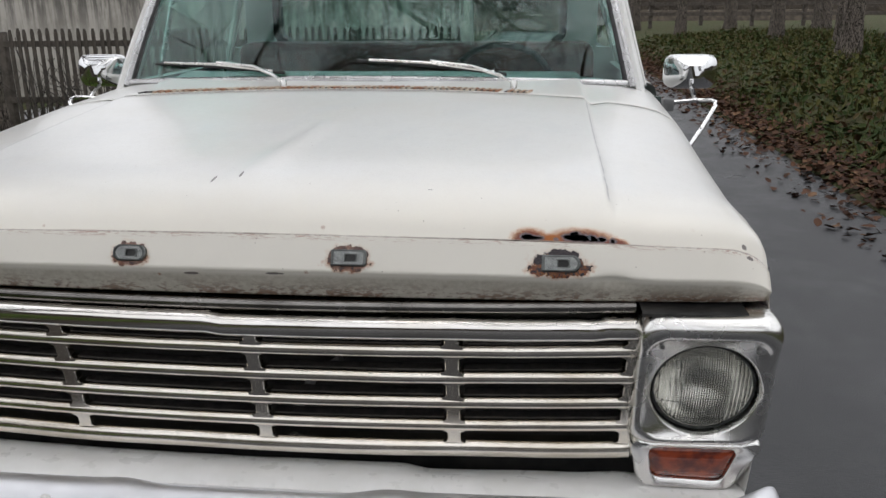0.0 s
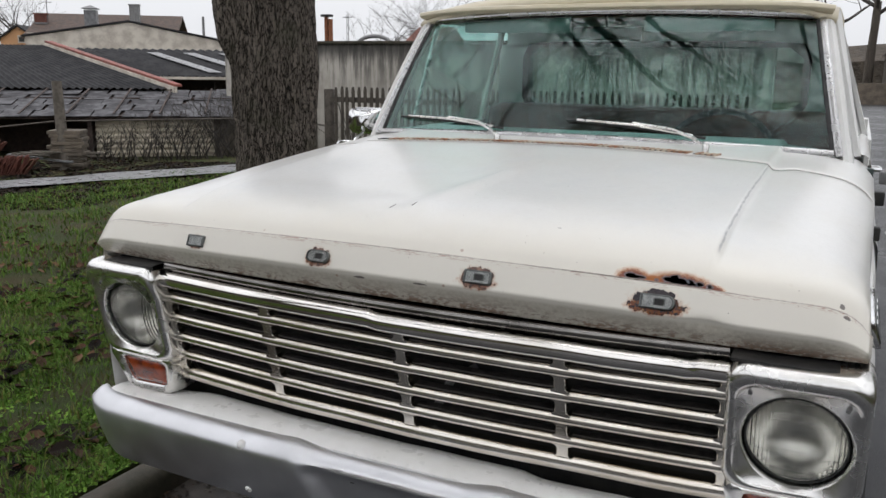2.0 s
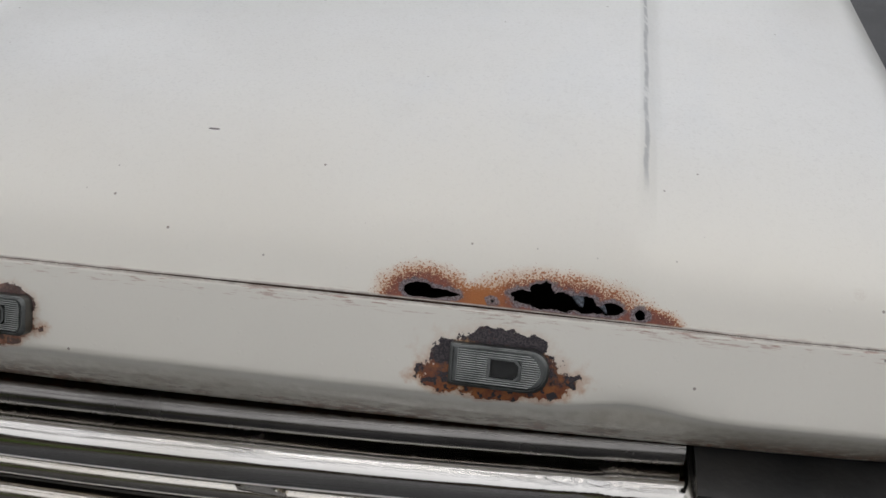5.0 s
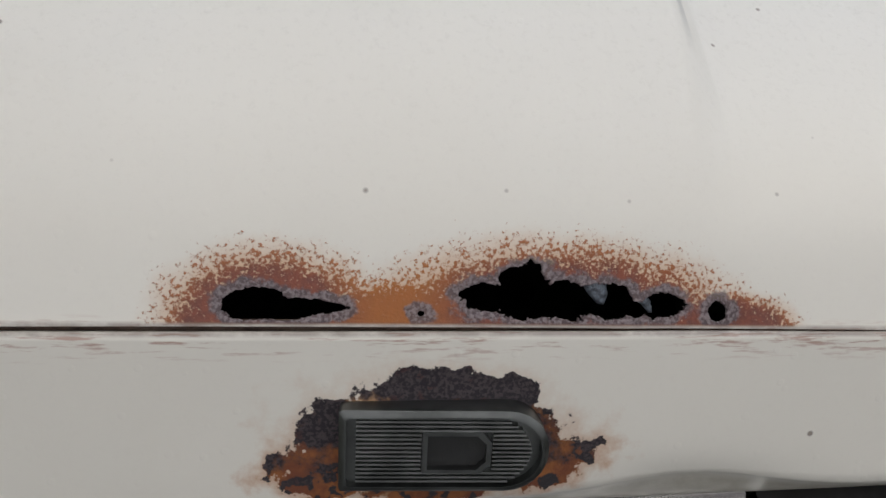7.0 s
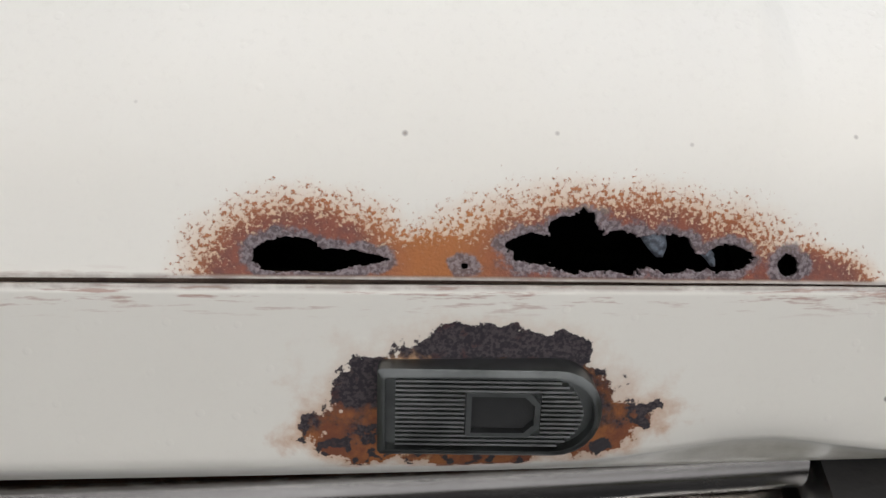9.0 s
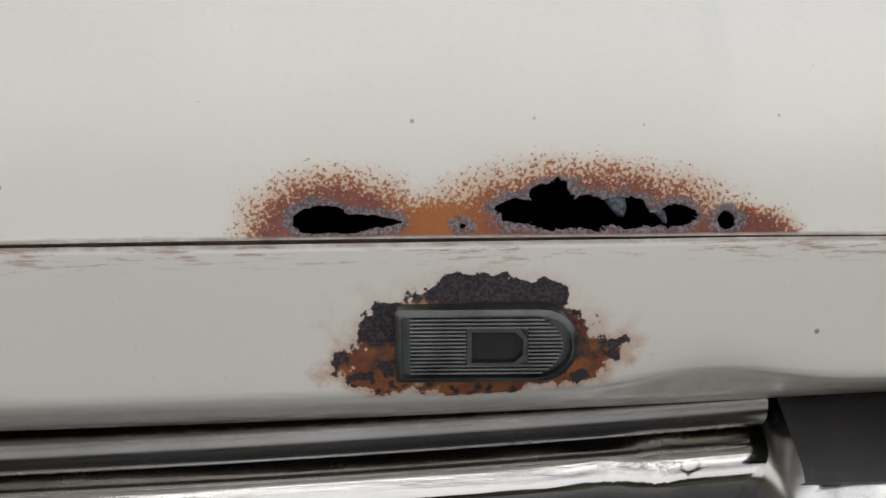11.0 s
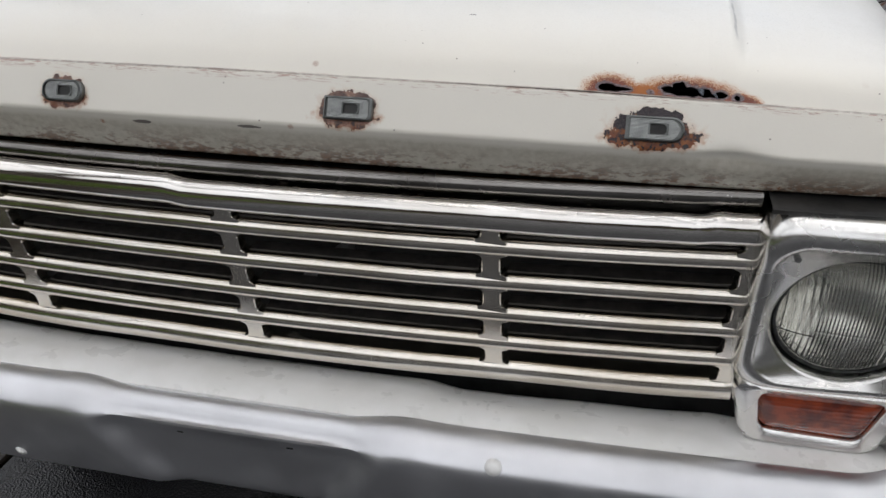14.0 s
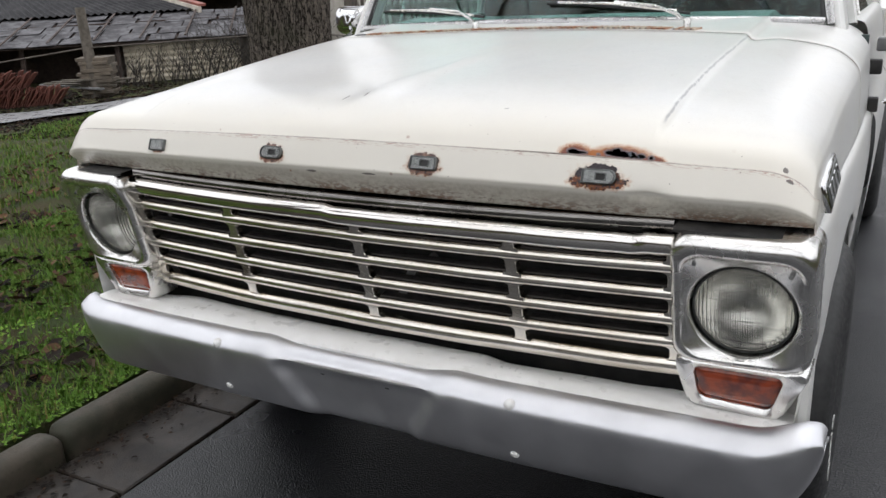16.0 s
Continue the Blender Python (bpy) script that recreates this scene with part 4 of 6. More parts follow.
ups = [(screen_point(s, 0.2) - screen_point(s, 0.0)).normalized() for s in ss]
strip("screen_trim_lower", [screen_point(s, -0.012) for s in ss], 0.013, 0.010, M_SCREENTRIM, glass, "dulled lower windscreen moulding", ups)
strip("screen_seal_lower", [screen_point(s, -0.058) for s in ss], 0.008, 0.006, M_RUBBER, glass, "dark rubber seal", ups)
strip("screen_trim_upper", [screen_point(s, 1.03) for s in ss], 0.013, 0.010, M_SCREENTRIM, glass, "dulled upper windscreen moulding", ups)
for sd in (-1, 1):
    side = [screen_point(sd * 1.004, -0.03 + 1.06 * k / 10) for k in range(11)]
    strip("screen_trim_side", side, 0.012, 0.010, M_SCREENTRIM, glass, "", [Vector((1, 0, 0))] * 11)
    side = [screen_point(sd * 0.982, 0.99 * k / 10) for k in range(11)]
    strip("screen_seal_side", side, 0.006, 0.004, M_RUBBER, glass, "", [Vector((1, 0, 0))] * 11)
    # pillar
    bm = bmesh.new()
    rows = []
    for k in range(12):
        p = screen_point(sd * 1.018, -0.10 + 1.16 * k / 11)
        w = 0.030 - 0.006 * k / 11
        rows.append([p + Vector((sd * a * w, b, 0)) for a, b in ((0, -0.004), (0.5, -0.006), (0.9, 0.004), (1, 0.03), (1, 0.085), (0.4, 0.095), (-0.3, 0.08), (-0.3, 0.02))])
    grid(bm, rows, close=True, caps=True)
    part("screen_pillar", bm, M_PAINT, truck, "cream-white windscreen pillar")

# roof: a crowned shell with a front visor edge
bm = bmesh.new()
rows = []
for k in range(16):
    y = 1.50 + (2.56 - 1.50) * k / 15
    row = []
    for i in range(33):
        s = -1 + 2 * i / 32
        w = 0.775
        crown = 0.055 * (1 - abs(s) ** 2.4)
        fr = 0.05 * math.exp(-(y - 1.50) / 0.06)
        bk = 0.05 * math.exp(-(2.56 - y) / 0.06)
        yy = y + 0.08 * abs(s) ** 2.2 * math.exp(-(y - 1.50) / 0.3)
        row.append(Vector((s * w, yy, 1.732 + crown - fr - bk - 0.018 * (abs(s) ** 10))))
    rows.append(row)
grid(bm, rows)
roof = part("roof", bm, M_ROOF, truck, "yellowed cream roof skin")
mod = roof.modifiers.new("gauge", "SOLIDIFY")
mod.thickness, mod.offset = 0.02, -1
front = [Vector((0.775 * s, 1.494 + 0.08 * abs(s) ** 2.2, 1.716 - 0.018 * abs(s) ** 6)) for s in ss]
strip("roof_drip_rail", front, 0.010, 0.012, M_ROOF, roof, "cream drip rail above the windscreen", [Vector((0, 0.3, 1))] * SC_N, 0.03)
bm = bmesh.new()
rows = []
for s in ss:
    a, b = Vector((0.765 * s, 1.502 + 0.08 * abs(s) ** 2.2, 1.708)), screen_point(s, 1.05)
    rows.append([a, a.lerp(b, 0.5) + Vector((0, 0.004, 0)), b, b + Vector((0, 0.06, 0)), a + Vector((0, 0.06, 0))])
grid(bm, rows, close=True, caps=True)
part("header_panel", bm, M_PAINT, roof, "cream-white rail over the windscreen")

# doors, cab sides and back
for sd in (-1, 1):
    bm = bmesh.new()
    rows = []
    for k in range(12):
        y = 1.468 + (2.50 - 1.468) * k / 11
        sec = [(0.86, 1.235), (0.895, 1.238), (0.920, 1.215), (0.935, 1.12), (0.945, 1.0), (0.962, 0.958), (0.972, 0.93), (0.975, 0.84), (0.968, 0.70), (0.950, 0.50), (0.92, 0.45)]
        rows.append([Vector((sd * x, y, z)) for x, z in catmull(sec, 3)])
    grid(bm, rows)
    door = part("door", bm, M_PAINT, truck, "cream-white cab door", sharp=60)
    bm = bmesh.new()
    tube(bm, [(sd * 0.93, 2.36, 1.10), (sd * 0.975, 2.37, 1.10), (sd * 0.975, 2.46, 1.10), (sd * 0.93, 2.47, 1.10)], 0.009)
    part("door_handle", bm, M_MIRROR, door, "chrome pull handle")
    # window frame of the door
    bm = bmesh.new()
    fr = [(0.875, 1.47, 1.225), (0.765, 1.68, 1.69), (0.755, 2.42, 1.69), (0.90, 2.50, 1.225)]
    tube(bm, [(sd * x, y, z) for x, y, z in fr], 0.018, 6)
    part("window_surround", bm, M_PAINT, door)
    bm = bmesh.new()
    tube(bm, [(sd * 0.877, 1.70, 1.235), (sd * 0.768, 1.74, 1.68)], 0.010, 6)
    part("quarter_light_bar", bm, M_CHROME, door)
    bm = bmesh.new()
    grid(bm, [[Vector((sd * 0.870, 1.48, 1.235)), Vector((sd * 0.765, 1.69, 1.68))], [Vector((sd * 0.890, 2.47, 1.235)), Vector((sd * 0.755, 2.41, 1.68))]])
    ob = part("side_glass", bm, M_SIDEGLASS, door, "tinted side window glass", smooth=False)
    mod = ob.modifiers.new("gauge", "SOLIDIFY")
    mod.thickness = 0.004
    for hz in (1.10, 0.985):
        bm = bmesh.new()
        box(bm, min(sd * 0.930, sd * 0.972), 1.455, hz - 0.022, max(sd * 0.930, sd * 0.972), 1.492, hz + 0.022, 0.005)
        part("hinge", bm, M_BLACK, door, "dark door hinge")

bm = bmesh.new()
for x0, x1, z0, z1 in ((-0.91, 0.91, 0.5, 1.30), (-0.76, 0.76, 1.60, 1.72), (-0.80, -0.64, 1.29, 1.61), (0.64, 0.80, 1.29, 1.61)):
    box(bm, x0, 2.50, z0, x1, 2.55, z1)
part("cab_back", bm, M_PAINT, truck, "cream-white back wall of the cab", smooth=False)
bm = bmesh.new()
o = rrect(-0.665, 1.285, 0.665, 1.625, 0.07, 64)
i_ = rrect(-0.635, 1.312, 0.635, 1.598, 0.06, 64)
grid(bm, [[Vector((x, y, z)) for x, z in pts] for pts, y in ((o, 2.49), (o, 2.478), (i_, 2.478), (i_, 2.55), (o, 2.57), (o, 2.49))], close=True)
part("rear_window_seal", bm, M_RUBBER, truck, "black rubber round the rear window")
bm = bmesh.new()
box(bm, -0.65, 2.515, 1.295, 0.65, 2.52, 1.615)
ob = part("rear_window", bm, M_SIDEGLASS, truck, "tinted rear window glass", smooth=False)
bm = bmesh.new()
box(bm, -0.93, 1.42, 0.48, 0.93, 2.52, 0.52)
box(bm, -0.93, 1.40, 0.52, 0.93, 1.43, 1.2)
part("cab_floor", bm, M_DASH, truck, smooth=False)
bm = bmesh.new()
grid(bm, [[Vector((x, y, z)) for y, z in ((1.30 + 0.08 * (abs(x) / 0.85) ** 2, 1.225), (1.46, 1.235), (1.56, 1.225), (1.585, 1.19), (1.575, 1.06), (1.48, 1.0))] for x in [-0.85 + 0.1 * i for i in range(18)]])
dash = part("dashboard", bm, M_DASH, truck, "dark padded dashboard")
bm = bmesh.new()
box(bm, 0.28, 1.55, 1.10, 0.62, 1.60, 1.21, 0.01)
part("instrument_panel", bm, M_STEEL, dash)
bm = bmesh.new()
box(bm, -0.78, 1.95, 0.78, 0.78, 2.40, 0.96, 0.05, segs=3)
box(bm, -0.78, 2.28, 0.90, 0.78, 2.46, 1.33, 0.05, pose(0, 0, 0), 3)
part("bench_seat", bm, M_SEAT, truck, "worn red-brown bench seat")
# steering wheel
bm = bmesh.new()
wm = pose(0.40, 1.80, 1.17, 58, 0, 0)
tube(bm, [wm @ Vector((0.20 * math.cos(a), 0.20 * math.sin(a), 0)) for a in [2 * math.pi * k / 40 for k in range(41)]], 0.012, 8, caps=False)
tube(bm, [wm @ Vector((-0.2, 0, 0)), wm @ Vector((0, 0, -0.04)), wm @ Vector((0.2, 0, 0))], 0.012, 8)
tube(bm, [wm @ Vector((0, 0, -0.03)), wm @ Vector((0, 0, -0.35))], 0.02, 8)
part("steering_wheel", bm, M_RUBBER, truck, "thin black steering wheel")
bm = bmesh.new()
box(bm, -0.13, 1.60, 1.60, 0.13, 1.615, 1.65, 0.006)
tube(bm, [(0, 1.61, 1.64), (0, 1.58, 1.70)], 0.006)
part("inner_mirror", bm, M_DASH, truck, "inside mirror")
for sx in (-0.36, 0.36):
    bm = bmesh.new()
    box(bm, sx - 0.22, 1.60, 1.63, sx + 0.22, 1.612, 1.72, 0.004)
    part("sun_visor", bm, M_VAL, truck, "pale folded sun visor")

# ---- wipers ----
for px, tip, name in ((-0.229, -0.49, "near"), (0.461, 0.53, "far")):
    base = cowl_at(px, 1.118)
    elbow = screen_point((px - 0.13) / 0.81, 0.065) + Vector((0, -0.020, 0.012))
    tip = screen_point((px - 0.26) / 0.81, 0.105) + Vector((0, -0.020, 0.010))
    bm = bmesh.new()
    tube(bm, [base + Vector((0, 0, -0.006)), base + Vector((0, 0.002, 0.014)), base + Vector((0, 0.004, 0.020))], 0.011, 12)
    wiper = part("wiper", bm, M_CHROME, truck, "bright-metal windscreen wiper with a dark blade")
    bm = bmesh.new()
    a = base + Vector((0, 0.004, 0.014))
    rows = []
    for k, (q, w, h) in enumerate(((a, 0.010, 0.005), (a.lerp(elbow, 0.35) + Vector((0, 0, 0.006)), 0.011, 0.005), (elbow, 0.008, 0.005), (tip, 0.005, 0.004))):
        rows.append([q + Vector((0, -w * 0.5, -h)), q + Vector((0, -w, 0)), q + Vector((0, -w * 0.4, h)), q + Vector((0, w * 0.4, h * 1.2)), q + Vector((0, w, 0.004))])
    grid(bm, rows, close=True, caps=True)
    part("wiper_arm", bm, M_CHROME, wiper)
    bm = bmesh.new()
    pts = [screen_point((px - 0.49 + 0.46 * k / 12) / 0.81, 0.118 - 0.085 * (k / 12) ** 1.3) + Vector((0, -0.008, 0.004)) for k in range(13)]
    tube(bm, pts, 0.005, 6)
    part("wiper_blade", bm, M_RUBBER, wiper, "dark rubber blade")
    bm = bmesh.new()
    tube(bm, [pts[1] + Vector((0, -0.006, 0.004)), pts[5] + Vector((0, -0.013, 0.008)), pts[6] + Vector((0, -0.014, 0.009)), pts[11] + Vector((0, -0.006, 0.003))], 0.0045, 6)
    part("blade_bridge", bm, M_CHROME, wiper)


# ---- door mirrors ----
def door_mirror(sd):
    hx, hy, hz = sd * 1.055, 1.60, 1.262
    bm = bmesh.new()
    rows = []
    for k in range(10):
        t = k / 9
        s = math.sin(math.pi / 2 * min(1, 0.18 + t * 1.1)) ** 0.8
        pts = rrect(-0.088 * s, -0.058 * s, 0.088 * s, 0.058 * s, 0.034 * s, 32)
        rows.append([Vector((hx + px, hy - 0.055 + 0.10 * t, hz + pz + 0.004 * (1 - t))) for px, pz in pts])
    grid(bm, rows, close=True, caps=True)
    head = part("mirror_head", bm, M_MIRROR, truck, "chromed door mirror head")
    bm = bmesh.new()
    y = hy + 0.046
    grid(bm, [[Vector((hx + px, y + d, hz + pz)) for px, pz in rrect(-0.08, -0.05, 0.08, 0.05, 0.03, 32)] for d in (0.0, 0.003)], close=True, caps=True)
    part("mirror_glass", bm, M_REFLECT, head, smooth=False)
    bm = bmesh.new()
    top = [(sd * 0.955, 1.50, 1.165), (sd * 0.99, 1.50, 1.172), (sd * 1.05, 1.50, 1.178), (sd * 1.105, 1.49, 1.180), (sd * 1.118, 1.485, 1.175), (sd * 1.118, 1.475, 1.165), (sd * 1.07, 1.42, 1.10), (sd * 1.01, 1.36, 1.03), (sd * 0.985, 1.345, 1.01)]
    tube(bm, top, 0.0075, 8)
    tube(bm, [(hx, hy - 0.02, hz - 0.05), (hx, hy - 0.06, 1.20), (hx, 1.50, 1.178)], 0.008, 8)
    part("mirror_bracket", bm, M_MIRROR, head, "bent chrome mirror bracket")
    bm = bmesh.new()
    box(bm, min(sd * 0.95, sd * 0.985), 1.475, 1.145, max(sd * 0.95, sd * 0.985), 1.525, 1.185, 0.006)
    part("bracket_foot", bm, M_STEEL, head)


door_mirror(1), door_mirror(-1)


# ---- wheels, bed ----
def wheel(x, y):
    bm = bmesh.new()
    s = 1 if x > 0 else -1
    w = 0.105
    prof = [(0.20, -w + 0.015), (0.24, -w), (0.30, -w - 0.004), (0.345, -w + 0.012), (WHEEL_R - 0.004, -w + 0.03), (WHEEL_R, -0.03), (WHEEL_R, 0.03), (WHEEL_R - 0.004, w - 0.03), (0.345, w - 0.012), (0.30, w + 0.004), (0.24, w), (0.20, w - 0.015)]
    spin(bm, prof, (x, y, AXLE_Z), "x", 56)
    tyre = part("tyre", bm, M_RUBBER, truck, "black radial tyre with white lettering")
    bm = bmesh.new()
    spin(bm, [(0.205, s * -0.08), (0.205, s * 0.07), (0.19, s * 0.085), (0.17, s * 0.06), (0.09, s * 0.05), (0.08, s * 0.08), (0.0005, s * 0.085)], (x, y, AXLE_Z), "x", 40)
    part("rim", bm, M_STEEL, tyre, "grey steel wheel rim")
    if s > 0 and y < 1:
        for k, ch in enumerate("RADIAL"):
            cu = bpy.data.curves.new("letter", "FONT")
            cu.body, cu.size, cu.extrude, cu.align_x = ch, 0.046, 0.0012, "CENTER"
            ob = new("letter", cu)
            a = radians(178 + 9.5 * k)
            pos = Vector((x + w + 0.0045, y + 0.272 * math.cos(a), AXLE_Z + 0.272 * math.sin(a)))
            up = Vector((0, -math.cos(a), -math.sin(a)))
            right = Vector((0, -math.sin(a), math.cos(a)))
            ob.matrix_world = Matrix.Translation(pos) @ Matrix(((0, 0, 1), (right.y, up.y, 0), (right.z, up.z, 0))).to_4x4()
            mw = ob.matrix_basis.copy()
            bpy.context.view_layer.update()
            me = bpy.data.meshes.new_from_object(ob)
            bpy.data.objects.remove(ob)
            me.transform(mw)
            link_mesh("letter", me, M_TYREINK, tyre, "white raised letter", smooth=False)


for x in (-0.868, 0.868):
    for y in (WHEEL_Y, WHEEL_Y + 2.92):
        wheel(x, y)
bm = bmesh.new()
for sd in (-1, 1):
    rows = []
    for k in range(20):
        y = 2.62 + 2.05 * k / 19
        d = abs(y - WHEEL_Y - 2.92)
        lo = max(0.50, AXLE_Z + math.sqrt(max(0, 0.43 ** 2 - d * d))) if d < 0.43 else 0.50
        sec = [(0.84, 1.195), (0.86, 1.205), (0.925, 1.205), (0.935, 1.18), (0.940, 1.0), (0.960, 0.955), (0.970, 0.9), (0.960, 0.70), (0.94, 0.5)]
        rows.append([Vector((sd * x, y, max(z, lo))) for x, z in catmull(sec, 2)])
    grid(bm, rows)
box(bm, -0.93, 2.60, 0.60, 0.93, 2.64, 1.20)
box(bm, -0.93, 4.64, 0.60, 0.93, 4.68, 1.20)
box(bm, -0.90, 2.62, 0.62, 0.90, 4.66, 0.66)
part("load_bed", bm, M_PAINT, truck, "cream-white load bed")
for sd in (-0.42, 0.42):
    bm = bmesh.new()
    box(bm, sd - 0.04, 0.1, 0.40, sd + 0.04, 4.5, 0.52)
    part("chassis_rail", bm, M_BLACK, truck, smooth=False)
for ay in (WHEEL_Y, WHEEL_Y + 2.92):
    bm = bmesh.new()
    tube(bm, [(-0.8, ay, AXLE_Z), (0.8, ay, AXLE_Z)], 0.05)
    part("axle", bm, M_BLACK, truck)

# ---- ground: one sheet, with road, gutter, kerb, lawn and bank ----
def lawn_z(x, y):
    if x > 3.05:
        t = x - 3.05
        return 0.02 + 0.30 * smooth01(0, 1.4, t) + 0.16 * smooth01(1.0, 4.0, t) + 0.05 * noise.noise((x * 0.9, y * 0.9, 0)) * smooth01(0, 0.8, t)
    if x > -1.34:
        return 0.0
    t = -1.34 - x
    return max(-0.62, 0.085 - 0.062 * t) + (0.03 * noise.noise((x * 1.3, y * 1.3, 3.0)) + 0.012 * noise.noise((x * 6, y * 6, 1.0))) * smooth01(0, 0.3, t)


def earth_material():
    t = Tree("turf_and_soil")
    g = t.mix(t.step(t.noise(3.0, 6.0, 0.65), 0.35, 0.65), (0.034, 0.052, 0.016), (0.055, 0.046, 0.022))
    g = t.mix(t.step(t.noise(45.0, 5.0, 0.7), 0.5, 0.7), g, (0.045, 0.032, 0.02))
    t.bump(t.noise(60.0, 6.0, 0.7), 0.8, 0.02)
    return t.set(g, 0.9, Specular_IOR_Level=0.15)


def asphalt_material():
    t = Tree("wet_dark_asphalt")
    agg = t.voronoi(190.0)
    c = t.mix(t.step(t.noise(1.4, 5.0, 0.6), 0.35, 0.7), (0.019, 0.020, 0.022), (0.033, 0.034, 0.037))
    c = t.mix(t.step(agg, 0.20, 0.50, 0.0, 0.75), c, (0.011, 0.011, 0.013))
    c = t.mix(t.math("MULTIPLY", t.step(agg, 0.22, 0.10), t.step(t.voronoi(190.0, "Color"), 0.45, 0.60)), c, (0.085, 0.086, 0.092))
    wet = t.step(t.noise(0.9, 4.0, 0.6), 0.42, 0.66)
    r = t.math("ADD", t.math("MULTIPLY", wet, -0.18), 0.44)
    t.bump(t.math("ADD", agg, t.math("MULTIPLY", t.noise(30.0), 0.4)), 0.5, 0.004)
    return t.set(c, r, 0.0, Specular_IOR_Level=0.5)


def concrete(name, a, b, rough):
    t = Tree(name)
    c = t.mix(t.step(t.noise(7.0, 6.0, 0.7), 0.35, 0.68), a, b)
    c = t.mix(t.step(t.noise(55.0, 4.0, 0.7), 0.55, 0.75, 0, 0.6), c, (0.025, 0.024, 0.02))
    t.bump(t.noise(140.0, 4.0), 0.4, 0.003)
    return t.set(c, t.step(t.noise(5.0), 0.35, 0.65, rough - 0.1, rough + 0.1), Specular_IOR_Level=0.3)


M_EARTH, M_ROAD = earth_material(), asphalt_material()
M_KERB = concrete("damp_mossy_kerb_stone", (0.068, 0.056, 0.042), (0.034, 0.034, 0.022), 0.6)
M_GUTTER = concrete("wet_gutter_slab", (0.036, 0.028, 0.022), (0.013, 0.011, 0.010), 0.48)
M_PATH = concrete("wet_pale_path", (0.22, 0.22, 0.23), (0.13, 0.13, 0.13), 0.35)

bm = bmesh.new()
xs = [-400, -150, -60, -30, -22] + [-18 + 0.55 * i for i in range(30)] + [-1.42, -1.345] + [-1.33, 0.0, 1.5, 3.04] + [3.10 + 0.25 * i for i in range(24)] + [10, 14, 20, 40, 120, 400]
ys = [-400, -100, -30, -12, -6] + [-4 + 0.5 * i for i in range(56)] + [26, 30, 36, 44, 60, 120, 400]
grid(bm, [[Vector((x, y, (lawn_z(x, y) if y < 60 else 0) - (0.03 if -1.33 <= x <= 3.05 else 0.0))) for x in xs] for y in ys])
tagged(part("ground", bm, M_EARTH, None, "damp grass and bare soil sheet"), category="ground", kind="structure")
bm = bmesh.new()
grid(bm, [[Vector((x, y, 0.012 * math.sin(max(0, min(1, (x + 0.88) / 3.95)) * math.pi) - 0.012 * (x > 3.06))) for x in (-0.88, -0.4, 0.2, 0.9, 1.6, 2.3, 2.8, 3.05, 3.12)] for y in (-300, -40, -10, -4, 0, 4, 10, 20, 34, 60)])
tagged(part("road", bm, M_ROAD, None, "wet dark grey asphalt lane"), category="road", kind="structure")

kerb = thing("kerb", "row of damp mossy stone kerb blocks", "kerb", kind="structure")
gutter = thing("gutter", "wet dark slabs of the gutter beside the kerb", "gutter", kind="structure")
for k in range(14):
    bm = bmesh.new()
    box(bm, -0.065, -0.497, -0.12, 0.065, 0.497, 0.098, 0.045, segs=4)
    for v in bm.verts:
        v.co += Vector((0.004 * noise.noise(v.co * 7 + Vector((k, 0, 0))), 0, 0.005 * noise.noise(v.co * 5 + Vector((0, k, 0)))))
    ob = part("kerb_block", bm, M_KERB, kerb)
    ob.location = (-1.265 + random.uniform(-0.006, 0.006), -3.6 + k * 1.0 + 0.12, random.uniform(-0.006, 0.004))
    ob.rotation_euler = (random.uniform(-0.006, 0.006), 0, random.uniform(-0.008, 0.008))
for k in range(26):
    bm = bmesh.new()
    box(bm, -0.152, -0.247, -0.08, 0.152, 0.247, 0.008, 0.006, segs=1)
    ob = part("slab", bm, M_GUTTER, gutter)
    ob.location = (-1.042, -3.8 + k * 0.5, random.uniform(-0.004, 0.002))
    ob.rotation_euler = (random.uniform(-0.01, 0.01), random.uniform(-0.012, 0.006), random.uniform(-0.01, 0.01))
bm = bmesh.new()
for y0, y1 in ((-300, -4.0), (10.5, 60)):
    box(bm, -1.33, y0, -0.1, -1.2, y1, 0.095)
    box(bm, -1.2, y0, -0.1, -0.88, y1, 0.003)
tagged(part("kerb_far", bm, M_KERB, None, "long run of stone kerb", smooth=False), category="kerb", kind="structure")

# path beyond the lawn
bm = bmesh.new()
pa, pb = Vector((-13.2, 5.2, 0)), Vector((-6.2, 12.6, 0))
along = (pb - pa).normalized()
across = Vector((-along.y, along.x, 0))
rows = []
for k in range(40):
    q = pa + along * (-8 + k * 0.55)
    rows.append([Vector((p.x, p.y, lawn_z(p.x, p.y) + 0.045)) for p in (q + across * w + across * 0.06 * noise.noise(q * 1.3) for w in (0.0, 0.6, 1.2, 1.7))])
grid(bm, rows)
tagged(part("path", bm, M_PATH, None, "wet pale footpath across the lawn"), category="path", kind="structure")


